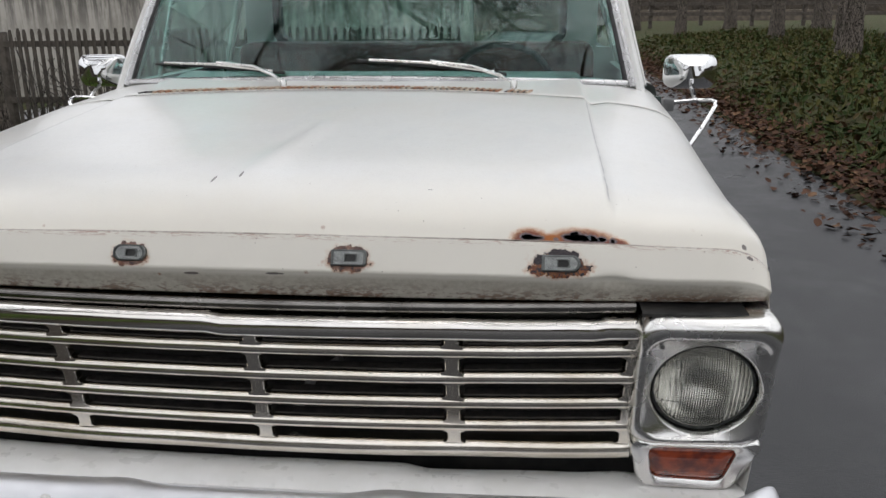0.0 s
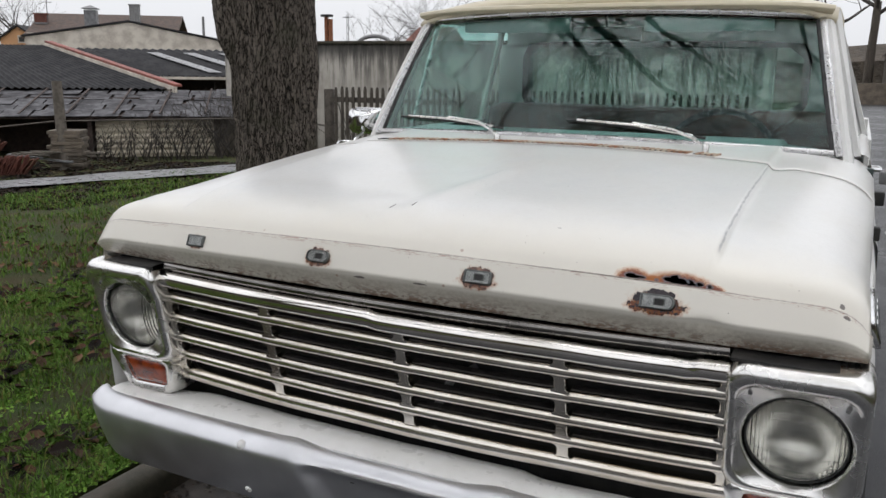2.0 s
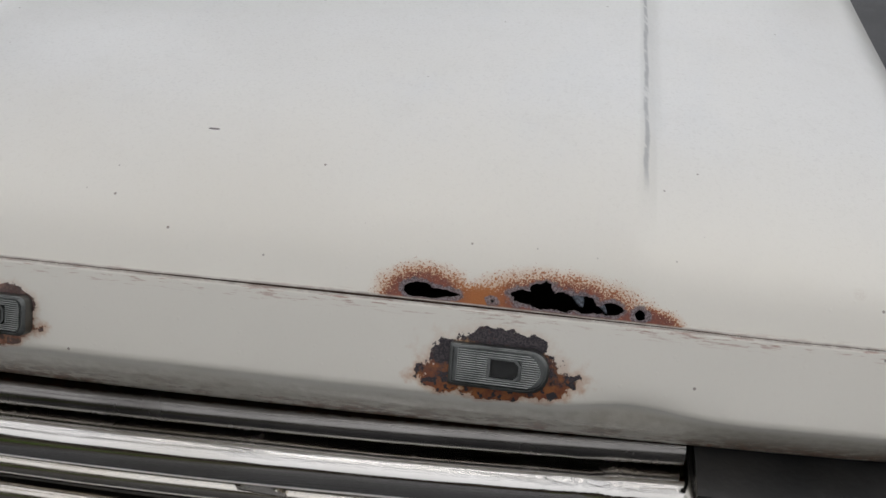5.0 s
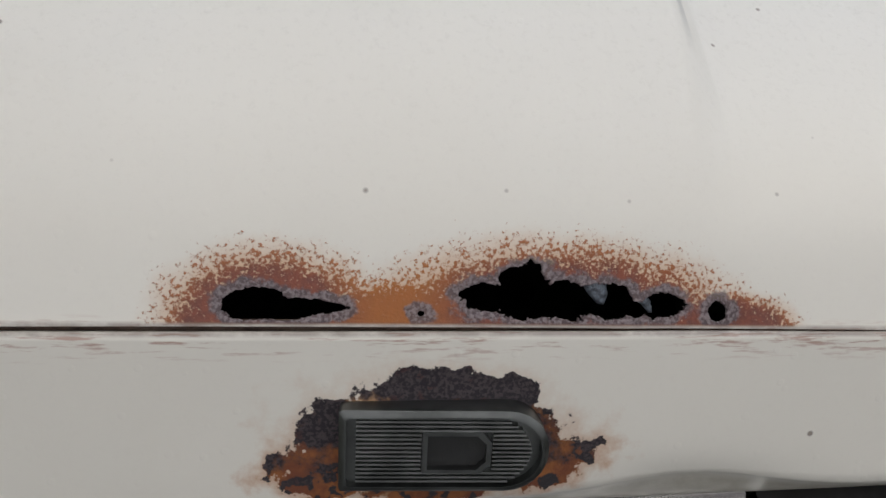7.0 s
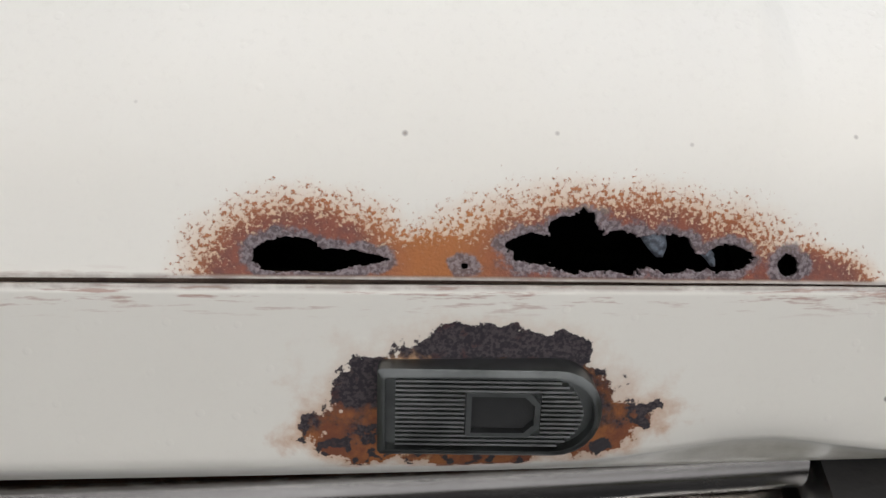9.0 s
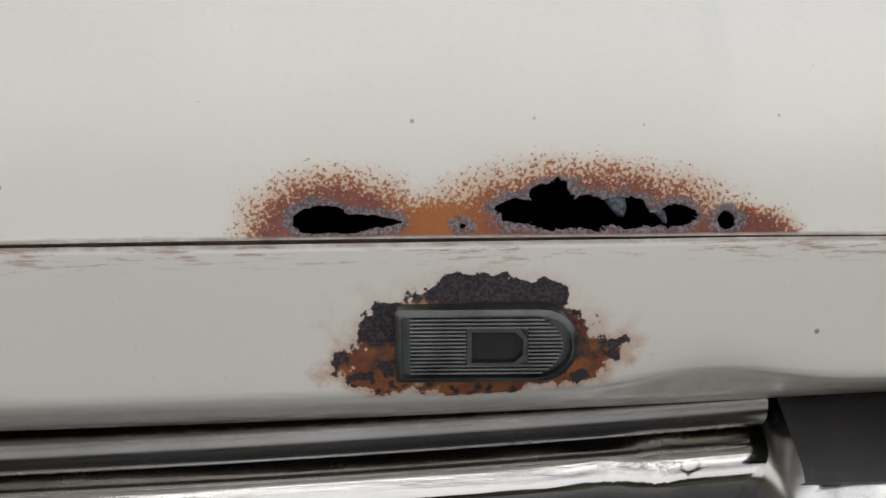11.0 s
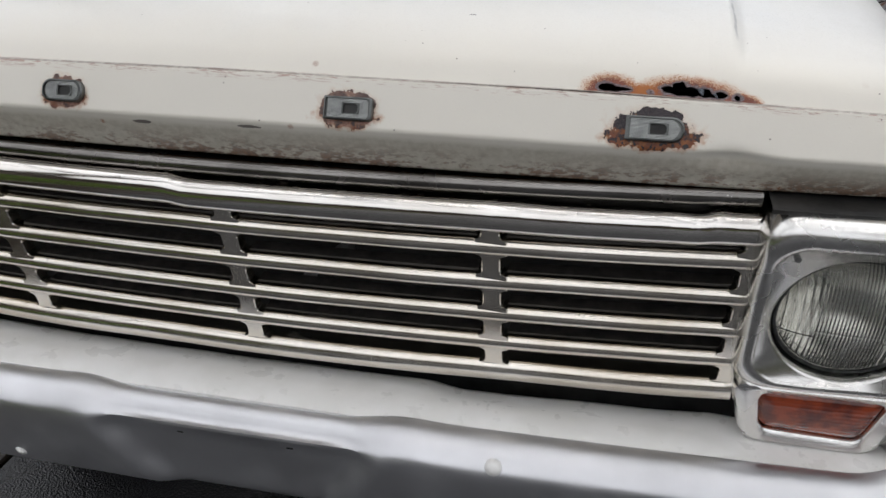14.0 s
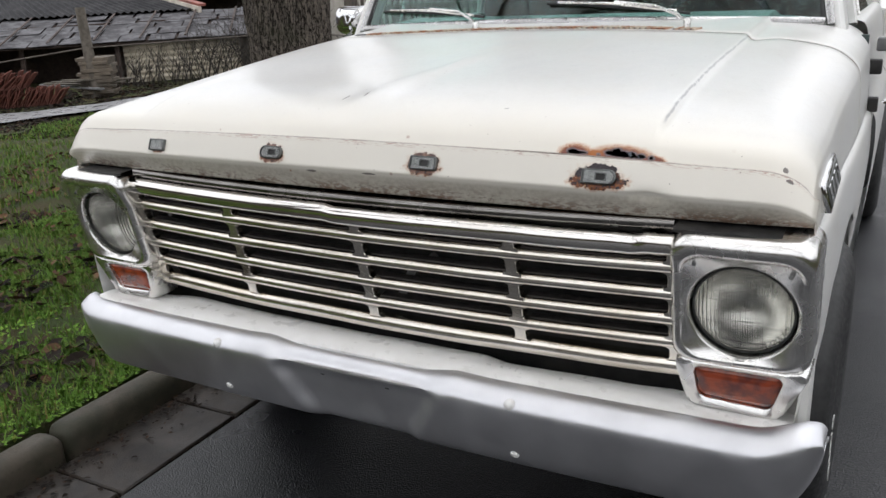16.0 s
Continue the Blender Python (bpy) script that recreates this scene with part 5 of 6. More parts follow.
# ---- grass, weeds and leaves ----
def blades(name, n, place, h0, h1, wide, material, label, category, lean=0.9):
    verts, faces = [], []
    for _ in range(n):
        p = place()
        if p is None:
            continue
        a = random.uniform(0, 2 * math.pi)
        h = random.uniform(h0, h1)
        d = Vector((math.cos(a), math.sin(a), 0))
        s = Vector((-d.y, d.x, 0)) * wide * random.uniform(0.6, 1.4)
        l = d * h * random.uniform(0.1, lean)
        i = len(verts)
        verts += [p - s, p + s, p + l * 0.4 + Vector((0, 0, h * 0.6)) + s * 0.7, p + l * 0.4 + Vector((0, 0, h * 0.6)) - s * 0.7, p + l * 1.3 + Vector((0, 0, h))]
        faces += [(i, i + 1, i + 2, i + 3), (i + 3, i + 2, i + 4)]
    me = bpy.data.meshes.new(name)
    me.from_pydata(verts, [], faces)
    return tagged(link_mesh(name, me, material, None, smooth=False), label, category, kind="stuff")


def scatter(name, n, place, size, material, label, category, tilt=0.6, curl=0.3):
    """Small leaf-shaped scraps."""
    verts, faces = [], []
    for _ in range(n):
        p = place()
        if p is None:
            continue
        m = Euler((random.uniform(-tilt, tilt), random.uniform(-tilt, tilt), random.uniform(0, 6.28))).to_matrix()
        s = size * random.uniform(0.5, 1.3)
        c = curl * random.uniform(0.2, 1.0)
        i = len(verts)
        for x, y, z in ((-1, 0, 0.0), (-0.3, -0.55, c * 0.6), (0.5, -0.45, c * 0.5), (1, 0, c * 0.2), (0.5, 0.45, c), (-0.3, 0.55, c * 0.8), (0.1, 0, -0.05)):
            verts.append(p + m @ Vector((x * s, y * s, z * s)))
        faces += [(i + 6, i + a, i + b) for a, b in ((0, 1), (1, 2), (2, 3), (3, 4), (4, 5), (5, 0))]
    me = bpy.data.meshes.new(name)
    me.from_pydata(verts, [], faces)
    return tagged(link_mesh(name, me, material, None, smooth=False), label, category, kind="stuff")


def leafy(name, a, b, c, rough=0.6):
    t = Tree(name)
    isl = t.island()
    col = t.mix(t.step(isl, 0.2, 0.6), a, b)
    col = t.mix(t.step(isl, 0.75, 0.95), col, c)
    return t.set(col, 0.8, Specular_IOR_Level=0.15)


M_GRASS = leafy("winter_grass", (0.065, 0.130, 0.022), (0.110, 0.190, 0.032), (0.14, 0.13, 0.04))
M_WEED = leafy("ground_weeds", (0.082, 0.180, 0.026), (0.140, 0.245, 0.044), (0.16, 0.19, 0.045))
M_LEAF = leafy("fallen_brown_leaves", (0.075, 0.036, 0.021), (0.038, 0.020, 0.014), (0.14, 0.080, 0.045))
M_CLOVER = leafy("bright_clover", (0.105, 0.22, 0.030), (0.185, 0.32, 0.052), (0.06, 0.12, 0.024))
M_MUD = leafy("black_leaf_mud", (0.018, 0.013, 0.010), (0.010, 0.008, 0.007), (0.05, 0.028, 0.016), 0.4)
M_BANK = leafy("bank_herbs", (0.024, 0.040, 0.010), (0.056, 0.054, 0.014), (0.052, 0.030, 0.014))


def on_lawn(x0, x1, y0, y1, clump=0.0, lift=0.0):
    def f():
        x, y = random.uniform(x0, x1), random.uniform(y0, y1)
        if clump and noise.noise((x * 1.6, y * 1.6, 9.0)) < clump + random.uniform(-0.3, 0.3):
            return None
        return Vector((x, y, lawn_z(x, y) + lift * random.random()))
    return f


scatter("lawn_mould", 5200, on_lawn(-4.5, -1.5, -0.8, 5.0, 0.05, 0.035), 0.045, M_MUD, "dark rotting leaves in the turf", "leaves", 0.5)
blades("lawn_grass", 75000, on_lawn(-4.2, -1.33, -0.9, 4.6, -0.34), 0.018, 0.055, 0.0028, M_GRASS, "short damp winter grass", "grass")
blades("lawn_grass_behind", 22000, on_lawn(-4.2, -1.33, -4.5, -0.9, -0.34), 0.02, 0.06, 0.004, M_GRASS, "short damp winter grass back along the lane", "grass")
blades("lawn_grass_far", 36000, on_lawn(-10.5, -3.8, 0.6, 10.0, -0.22), 0.03, 0.08, 0.005, M_GRASS, "rough grass of the lawn", "grass")
scatter("lawn_weeds", 42000, on_lawn(-4.4, -1.31, -0.8, 4.6, -0.10), 0.017, M_WEED, "low green clover and weeds", "weeds", 0.9)
scatter("clover", 36000, on_lawn(-2.4, -1.31, -0.7, 3.0, -0.25), 0.013, M_CLOVER, "bright low clover beside the kerb", "weeds", 0.5, 0.15)
scatter("path_litter", 16000, on_lawn(-15.0, -8.0, 5.5, 12.0, -0.6), 0.045, M_MUD, "brown leaf litter before the shed", "leaves")
scatter("lawn_leaves", 5200, on_lawn(-7.0, -1.5, -0.5, 8.0, -0.05, 0.045), 0.036, M_LEAF, "fallen brown leaves in the grass", "leaves")


def in_gutter():
    y = random.uniform(-0.6, 5.0)
    x = -1.19 + abs(random.gauss(0, 0.09))
    return Vector((x, y, 0.012))


scatter("gutter_litter", 1500, in_gutter, 0.009, M_MUD, "dark leaf crumbs and twigs in the gutter", "leaves", 0.3)


def verge():
    y = random.uniform(0.5, 26)
    x = 3.10 + abs(random.gauss(0, 0.33)) - random.random() ** 6 * 0.7
    return Vector((x, y, lawn_z(x, y) + random.uniform(0.004, 0.03)))


scatter("verge_leaves", 9000, verge, 0.042, M_LEAF, "wet brown leaf litter along the verge", "leaves")


def bank():
    y = random.uniform(1.0, 26) if random.random() < 0.6 else random.uniform(-4.5, 12)
    x = 3.3 + random.random() ** 0.8 * 6.5
    return Vector((x, y, lawn_z(x, y) + random.uniform(0.0, 0.16) * smooth01(3.3, 4.2, x)))


scatter("bank_plants", 38000, bank, 0.050, M_BANK, "tangled green and yellowed bank plants", "plants", 0.9)
blades("bank_grass", 16000, bank, 0.05, 0.20, 0.006, M_BANK, "rank grass on the bank", "grass", 0.8)


# ---- trees ----
def bark_material():
    t = Tree("furrowed_dark_bark")
    warp = t.noise(3.0, 3.0, 0.5)
    fine = t.noise(55.0, 5.0, 0.65, stretch=(1, 1, 0.30))
    plates = t.step(t.math("ABSOLUTE", t.math("SUBTRACT", t.noise(30.0, 4.0, 0.6, stretch=(1, 1, 0.24)), 0.5)), 0.0, 0.06)
    cross = t.step(t.math("ABSOLUTE", t.math("SUBTRACT", t.noise(22.0, 3.0, 0.6, stretch=(1, 1, 0.9)), 0.5)), 0.0, 0.03, 0.45, 1.0)
    f = t.math("MULTIPLY", t.math("ADD", t.math("MULTIPLY", plates, 0.7), t.math("MULTIPLY", fine, 0.45)), cross)
    c = t.mix(t.step(f, 0.15, 0.95), (0.014, 0.012, 0.010), (0.190, 0.160, 0.135))
    c = t.mix(t.step(warp, 0.50, 0.72, 0, 0.45), c, (0.085, 0.085, 0.058))
    t.bump(f, 1.0, 0.03)
    return t.set(c, 0.9, Specular_IOR_Level=0.2)


M_BARK = bark_material()
M_TWIG = two_tone("dark_wet_twigs", (0.022, 0.018, 0.015), (0.05, 0.042, 0.036), 8.0, 0.8)


def limb(bm, p, d, length, r, depth, rng, droop=0.0, n=5, least=0.0045):
    pts, radii = [p], [r]
    steps = 4
    for k in range(steps):
        d = (d + Vector((rng.uniform(-1, 1), rng.uniform(-1, 1), rng.uniform(-0.8, 0.9) - droop)) * 0.26).normalized()
        p = p + d * length / steps
        pts.append(p)
        radii.append(r * (1 - 0.5 * (k + 1) / steps))
    tube(bm, pts, r, max(3, n), [max(q, least) for q in radii], caps=False)
    if depth == 0:
        return
    kids = rng.choice((3, 4)) if depth > 1 else 4
    for k in range(kids):
        i = rng.choice((2, 3, 4)) if k else 4
        a = Vector((rng.uniform(-1, 1), rng.uniform(-1, 1), rng.uniform(-0.5, 0.8)))
        limb(bm, pts[i], (d + a * 0.95).normalized(), length * rng.uniform(0.55, 0.78), radii[i] * rng.uniform(0.5, 0.75), depth - 1, rng, droop, n - 1, least)


def bare_tree(name, label, x, y, height, r, limbs, depth, seed, z=0.0, lean=(0, 0), spread=1.0, n=7, first=0.7, bough=0.45, group=""):
    rng = random.Random(seed)
    tree = thing(name, label, "tree", (x, y, z), group)
    bm = bmesh.new()
    rows = []
    m = 220 if r > 0.35 else 40 if r > 0.25 else 10
    steps = 150 if r > 0.35 else 30 if r > 0.25 else 8
    for k in range(steps):
        t = k / (steps - 1)
        zz = height * t - 0.1
        rr = r * (1 + 0.5 * math.exp(-max(0, zz) / 0.30) + (0.12 * smooth01(0.9, 2.2, zz) if r > 0.35 else -0.28 * t))
        row = []
        for i in range(m):
            a = 2 * math.pi * i / m
            q = rr * (1 + (0.035 * noise.noise((math.cos(a) * 9, math.sin(a) * 9, zz * 1.1 + seed)) if m > 20 else 0) + 0.10 * noise.noise((math.cos(a) * 1.5, math.sin(a) * 1.5, zz * 0.8 + seed)) + 0.05 * noise.noise((math.cos(a) * 6, math.sin(a) * 6, zz * 2.0 + seed)))
            if r > 0.35:
                # deep upright furrows, and the scar of a lost limb
                q -= 0.016 * max(0.0, 1 - abs(noise.noise((math.cos(a) * 10, math.sin(a) * 10, zz * 2.6 + 5))) / 0.16)
                q += 0.13 * math.exp(-((math.atan2(math.sin(a - 3.9), math.cos(a - 3.9))) / 0.36) ** 2 - ((zz - 2.02) / 0.34) ** 4)
            row.append(Vector((q * math.cos(a) + lean[0] * t * t, q * math.sin(a) + lean[1] * t * t, zz)))
        rows.append(row)
    grid(bm, rows, close=True, caps=True)
    part("trunk", bm, M_BARK, tree, "furrowed dark bark trunk")
    bm = bmesh.new()
    top = Vector((lean[0], lean[1], height - 0.1))
    for k in range(limbs):
        a = 2 * math.pi * (k + rng.uniform(-0.3, 0.3)) / limbs
        d = Vector((math.cos(a) * spread, math.sin(a) * spread, rng.uniform(0.35, 1.0))).normalized()
        p = top + Vector((0, 0, -rng.uniform(0, height * (1 - first))))
        limb(bm, p, d, height * rng.uniform(0.55, 0.8), r * bough, depth, rng, 0.05, n)
    part("crown", bm, M_TWIG, tree, "bare winter branches")
    return tree


old_tree = bare_tree("roadside_tree", "large old tree with thick furrowed trunk, bare in winter", -4.26, 5.14, 4.2, 0.385, 6, 3, 11, lawn_z(-4.3, 5.1), (-0.20, 0.1), 1.2)
# two unseen trees, added behind the camera to give the chrome dark reflections
bare_tree("bare_tree", "unseen tall bare tree added behind for dark reflections", -4.4, -4.6, 5.6, 0.28, 9, 4, 23, 0.0, (0.3, 0.2), 1.2, bough=0.26, group="trees behind the lane")
bare_tree("bare_tree", "unseen tall bare tree added behind for dark reflections", 4.4, -5.2, 5.8, 0.28, 9, 4, 31, 0.0, (-0.3, 0.3), 1.2, bough=0.22, group="trees behind the lane")
# boughs of the old tree that reach over the lane
rng = random.Random(77)
for way in (((-5.0, 5.2, 3.7), (-3.6, 3.6, 5.6), (-1.9, 1.6, 6.6), (-0.4, 0.0, 6.9), (1.0, -1.2, 6.7), (2.2, -2.0, 6.3)),
            ((-5.0, 5.2, 3.9), (-3.2, 2.4, 6.2), (-2.2, 0.2, 7.0), (-1.6, -1.6, 7.0), (-1.2, -3.2, 6.6)),
            ((-5.0, 5.2, 3.6), (-3.0, 3.0, 5.2), (-1.4, 0.6, 5.9), (-0.2, -1.4, 6.0), (1.2, -2.8, 5.8), (2.4, -3.8, 5.3)),
            ((-5.0, 5.2, 3.8), (-2.4, 4.0, 6.3), (0.2, 2.6, 7.6), (1.8, 1.0, 7.7), (2.6, -0.6, 7.3))):
    pts = [Vector(q) - old_tree.location for q in catmull(way, 6)]
    bm = bmesh.new()
    tube(bm, pts, 0.1, 7, [0.105 - 0.085 * i / (len(pts) - 1) for i in range(len(pts))], caps=False)
    for i in [q // 2 for q in range(14, 2 * len(pts) - 1, 1)]:
        d = (pts[i] - pts[i - 1]).normalized() * 0.5 + Vector((rng.uniform(-1, 1), rng.uniform(-1, 1), rng.uniform(-0.9, 0.4)))
        limb(bm, pts[i], d.normalized(), rng.uniform(0.8, 1.4), 0.022, 3, rng, 0.16, 5, 0.0044)
    part("bough", bm, M_TWIG, old_tree, "long bare bough with fine hanging twigs")
k = 0
for x, y, r in ((6.3, 14.8, 0.19), (6.6, 20.6, 0.16), (7.0, 17.4, 0.10), (5.2, 26, 0.16), (8.8, 19, 0.18), (9.5, 26, 0.2), (4.6, 33, 0.2), (11, 31, 0.25), (7.6, 30, 0.2), (3.2, 42, 0.22), (13, 23, 0.22), (-1.5, 52, 0.25), (1.2, 58, 0.3)):
    k += 1
    bare_tree("wayside_tree", "slender dark tree trunk standing in the bank", x, y, 5.0 + (k % 3), r, 4, 2, 40 + k, lawn_z(x, min(y, 58)) - 0.1, (0.1, 0.0), 1.0, 5, group="slender trees of the bank")

for i, (x, y, h, r) in enumerate(((-26.4, 45.0, 3.4, 0.12), (-24.6, 47.0, 3.0, 0.10), (-61.0, 45.0, 4.2, 0.2), (-64.0, 48.0, 4.4, 0.2), (-58.5, 43.0, 3.6, 0.18), (-18.5, 36.0, 3.2, 0.12))):
    bare_tree("far_tree", "far bare winter tree with fine pale twigs", x, y, h, r, 5, 3, 70 + i, -0.6, (0.1, 0.0), 0.7, 5, 0.5, group="far bare trees")

# ---- fences ----
M_WOOD = two_tone("weathered_dark_fence_wood", (0.055, 0.045, 0.038), (0.10, 0.085, 0.07), 9.0, 0.85, grain=90.0, bump=0.4)
M_WOODL = two_tone("grey_weathered_wood", (0.14, 0.12, 0.10), (0.08, 0.07, 0.055), 9.0, 0.85, grain=90.0, bump=0.4)
fence = thing("picket_fence", "weathered dark wooden picket fence", "fence")
pk = bpy.data.meshes.new("picket")
bm = bmesh.new()
grid(bm, [[Vector((x, y, z)) for x, z in ((-0.024, 0), (0.024, 0), (0.024, 1.22), (0.012, 1.28), (-0.012, 1.28), (-0.024, 1.22))] for y in (-0.011, 0.011)], close=True, caps=True)
bm.to_mesh(pk)
bm.free()
pk.materials.append(M_WOOD)
for i in range(60):
    x = -6.55 + i * 0.103
    ob = new("picket", pk)
    ob.parent = fence
    ob.location = (x, 9.62 + 0.10 * (x + 6.5), -0.10 + random.uniform(-0.012, 0.012))
    ob.rotation_euler = (0, random.uniform(-0.012, 0.012), 0.10)
for z in (0.22, 0.98):
    bm = bmesh.new()
    box(bm, -6.7, 9.63, z - 0.04, -0.4, 9.68, z + 0.04, m=Matrix.Translation((-6.5, 9.62, 0)) @ Matrix.Rotation(0.10, 4, "Z") @ Matrix.Translation((6.5, -9.62, 0)))
    part("rail", bm, M_WOOD, fence, smooth=False)
for x in (-6.72, -4.3, -1.9):
    bm = bmesh.new()
    box(bm, x - 0.06, 9.64 + 0.1 * (x + 6.5), -0.4, x + 0.06, 9.76 + 0.1 * (x + 6.5), 1.14, 0.01)
    part("post", bm, M_WOOD, fence)
rail = thing("rail_fence", "dark timber rail fence along the bank top", "fence")
for z in (0.95, 1.35):
    bm = bmesh.new()
    box(bm, 3.2, 34.0, z - 0.07, 20, 34.08, z + 0.07)
    part("rail", bm, M_WOOD, rail, smooth=False)
for i in range(9):
    bm = bmesh.new()
    box(bm, 3.3 + 2 * i, 34.08, 0.0, 3.44 + 2 * i, 34.2, 1.5)
    part("post", bm, M_WOOD, rail, smooth=False)


# ---- walls, sheds and roofs on the far side of the path ----
def streaked_wall():
    t = Tree("whitewashed_streaked_wall")
    x, y, z = t.split(t.texco.outputs["Object"])
    c = t.mix(t.step(t.noise(1.8, 6.0, 0.65), 0.35, 0.7), (0.46, 0.43, 0.385), (0.33, 0.305, 0.265))
    streak = t.step(t.noise(6.0, 6.0, 0.75, stretch=(1, 1, 0.08)), 0.42, 0.60)
    c = t.mix(t.math("MULTIPLY", streak, t.step(z, 0.6, 1.9, 0.20, 1.0)), c, (0.085, 0.080, 0.072))
    c = t.mix(t.step(t.math("ADD", z, t.math("MULTIPLY", t.noise(5.0, 5.0, 0.7, stretch=(1, 1, 0.1)), 0.7)), 1.85, 2.25, 0.0, 0.85), c, (0.050, 0.047, 0.043))
    t.bump(t.noise(30.0, 5.0), 0.3, 0.01)
    return t.set(c, 0.85)


def corrugated(name, a, b, c2):
    t = Tree(name)
    col = t.mix(t.step(t.noise(2.6, 6.0, 0.65), 0.38, 0.66), a, b)
    col = t.mix(t.step(t.noise(11.0, 5.0, 0.7), 0.55, 0.75), col, c2)
    t.bump(t.noise(60.0), 0.3, 0.004)
    return t.set(col, 0.75, Specular_IOR_Level=0.12)


M_WALL = streaked_wall()
M_STONE = two_tone("rough_field_stone", (0.16, 0.13, 0.10), (0.09, 0.075, 0.06), 3.0, 0.9, grain=12.0, bump=0.7, bdist=0.03)
M_PLASTER = two_tone("pale_weathered_plaster", (0.64, 0.59, 0.51), (0.44, 0.39, 0.33), 3.2, 0.85, grain=25.0)
M_SHEET = corrugated("dirty_white_corrugated_sheet", (0.62, 0.56, 0.45), (0.46, 0.41, 0.32), (0.17, 0.12, 0.08))
M_ROOFD = corrugated("dark_fibre_cement_roof", (0.022, 0.022, 0.024), (0.042, 0.041, 0.043), (0.014, 0.015, 0.014))
M_ROOFW = corrugated("wet_patched_roof", (0.045, 0.043, 0.046), (0.125, 0.123, 0.130), (0.022, 0.021, 0.022))
M_TILE = two_tone("red_clay_tile", (0.19, 0.062, 0.042), (0.11, 0.042, 0.032), 7.0, 0.8, island=True)
M_BROWNTILE = two_tone("weathered_brown_tile", (0.085, 0.055, 0.042), (0.055, 0.040, 0.034), 5.0, 0.85)
M_VERGE = two_tone("red_verge_flashing", (0.25, 0.075, 0.055), (0.17, 0.06, 0.048), 4.0, 0.6)
M_DARKW = two_tone("dark_stained_boards", (0.030, 0.018, 0.014), (0.055, 0.035, 0.028), 6.0, 0.8)

wall = thing("boundary_wall", "tall whitewashed wall with dark water streaks", "wall", kind="structure")
bm = bmesh.new()
box(bm, -13.6, 15.2, -0.8, -0.6, 15.5, 2.0)
part("wall_face", bm, M_WALL, wall, smooth=False)
for i in range(13):
    bm = bmesh.new()
    box(bm, -13.6 + i, 15.13, 2.003, -12.61 + i, 15.57, 2.07, 0.01)
    part("coping", bm, M_KERB, wall, "dark coping stones", smooth=False)

SH = Matrix.Translation((-14.6, 11.9, -0.62)) @ Matrix.Rotation(radians(38), 4, "Z")


def local(bm, m):
    bmesh.ops.transform(bm, matrix=m, verts=bm.verts)
    return bm


def wavy(bm, x0, x1, y0, z0, y1, z1, pitch, amp, along="x", n=6, slant0=0.0, slant1=0.0):
    """A corrugated sheet from edge (y0, z0) to edge (y1, z1), waves running along x or up the slope."""
    if along == "x":
        cnt = int((x1 - x0) / pitch * n)
        cols = [x0 + (x1 - x0) * i / cnt for i in range(cnt + 1)]
        nz = (y1 - y0) / math.hypot(y1 - y0, z1 - z0)
        rows = [[Vector((x + k / 4 * (slant0 + (slant1 - slant0) * (x - x0) / (x1 - x0)), y0 + (y1 - y0) * k / 4, z0 + (z1 - z0) * k / 4 + amp * math.sin(2 * math.pi * x / pitch) * nz)) for x in cols] for k in range(5)]
    else:
        length = math.hypot(y1 - y0, z1 - z0)
        cnt = int(length / pitch * n)
        rows = [[Vector((x, y0 + (y1 - y0) * i / cnt + amp * math.sin(2 * math.pi * length * i / cnt / pitch), z0 + (z1 - z0) * i / cnt)) for x in (x0, (x0 + x1) / 2, x1)] for i in range(cnt + 1)]
    grid(bm, rows)
    return bm


shed = thing("lean_to_shed", "low lean-to shed with dirty corrugated wall and patched roof", "shed")
bm = wavy(bmesh.new(), 0.0, 2.6, 0.0, 0.02, 0.02, 0.86, 0.125, 0.018, "z")
ob = part("sheet_wall", local(bm, SH), M_SHEET, shed, "dirty white corrugated sheet wall")
mod = ob.modifiers.new("gauge", "SOLIDIFY")
mod.thickness = 0.006
bm = bmesh.new()
box(bm, 2.6, 0.02, 0.0, 4.2, 0.08, 0.85)
backing = part("board_wall", local(bm, SH), M_WOODL, shed, "grey boarded wall", smooth=False)
for i in range(12):
    bm = bmesh.new()
    box(bm, 2.6 + i * 0.132, -0.001 * (i % 3), 0.0, 2.722 + i * 0.132, 0.018, 0.86 - 0.01 * (i % 2))
    part("board", local(bm, SH), M_WOODL, backing, smooth=False)
bm = bmesh.new()
box(bm, -4.2, 1.6, 0.0, 4.2, 1.7, 1.3)
box(bm, -4.2, 0.1, 0.0, -4.1, 1.7, 1.0)
box(bm, -4.5, -0.22, 0.93, 4.5, 2.5, 0.945, m=Matrix.Translation((0, -0.22, 0.94)) @ Matrix.Rotation(0.176, 4, "X") @ Matrix.Translation((0, 0.22, -0.975)))
part("dark_back", local(bm, SH), M_DARKW, shed, "dark open interior of the shed", smooth=False)
bm = bmesh.new()
box(bm, -4.4, -0.16, 0.90, 4.4, -0.10, 0.96)
for x in (-4.1, -2.2, -0.15):
    box(bm, x, -0.08, 0.0, x + 0.09, 0.0, 0.9)
part("eaves_board", local(bm, SH), M_DARKW, shed, smooth=False)
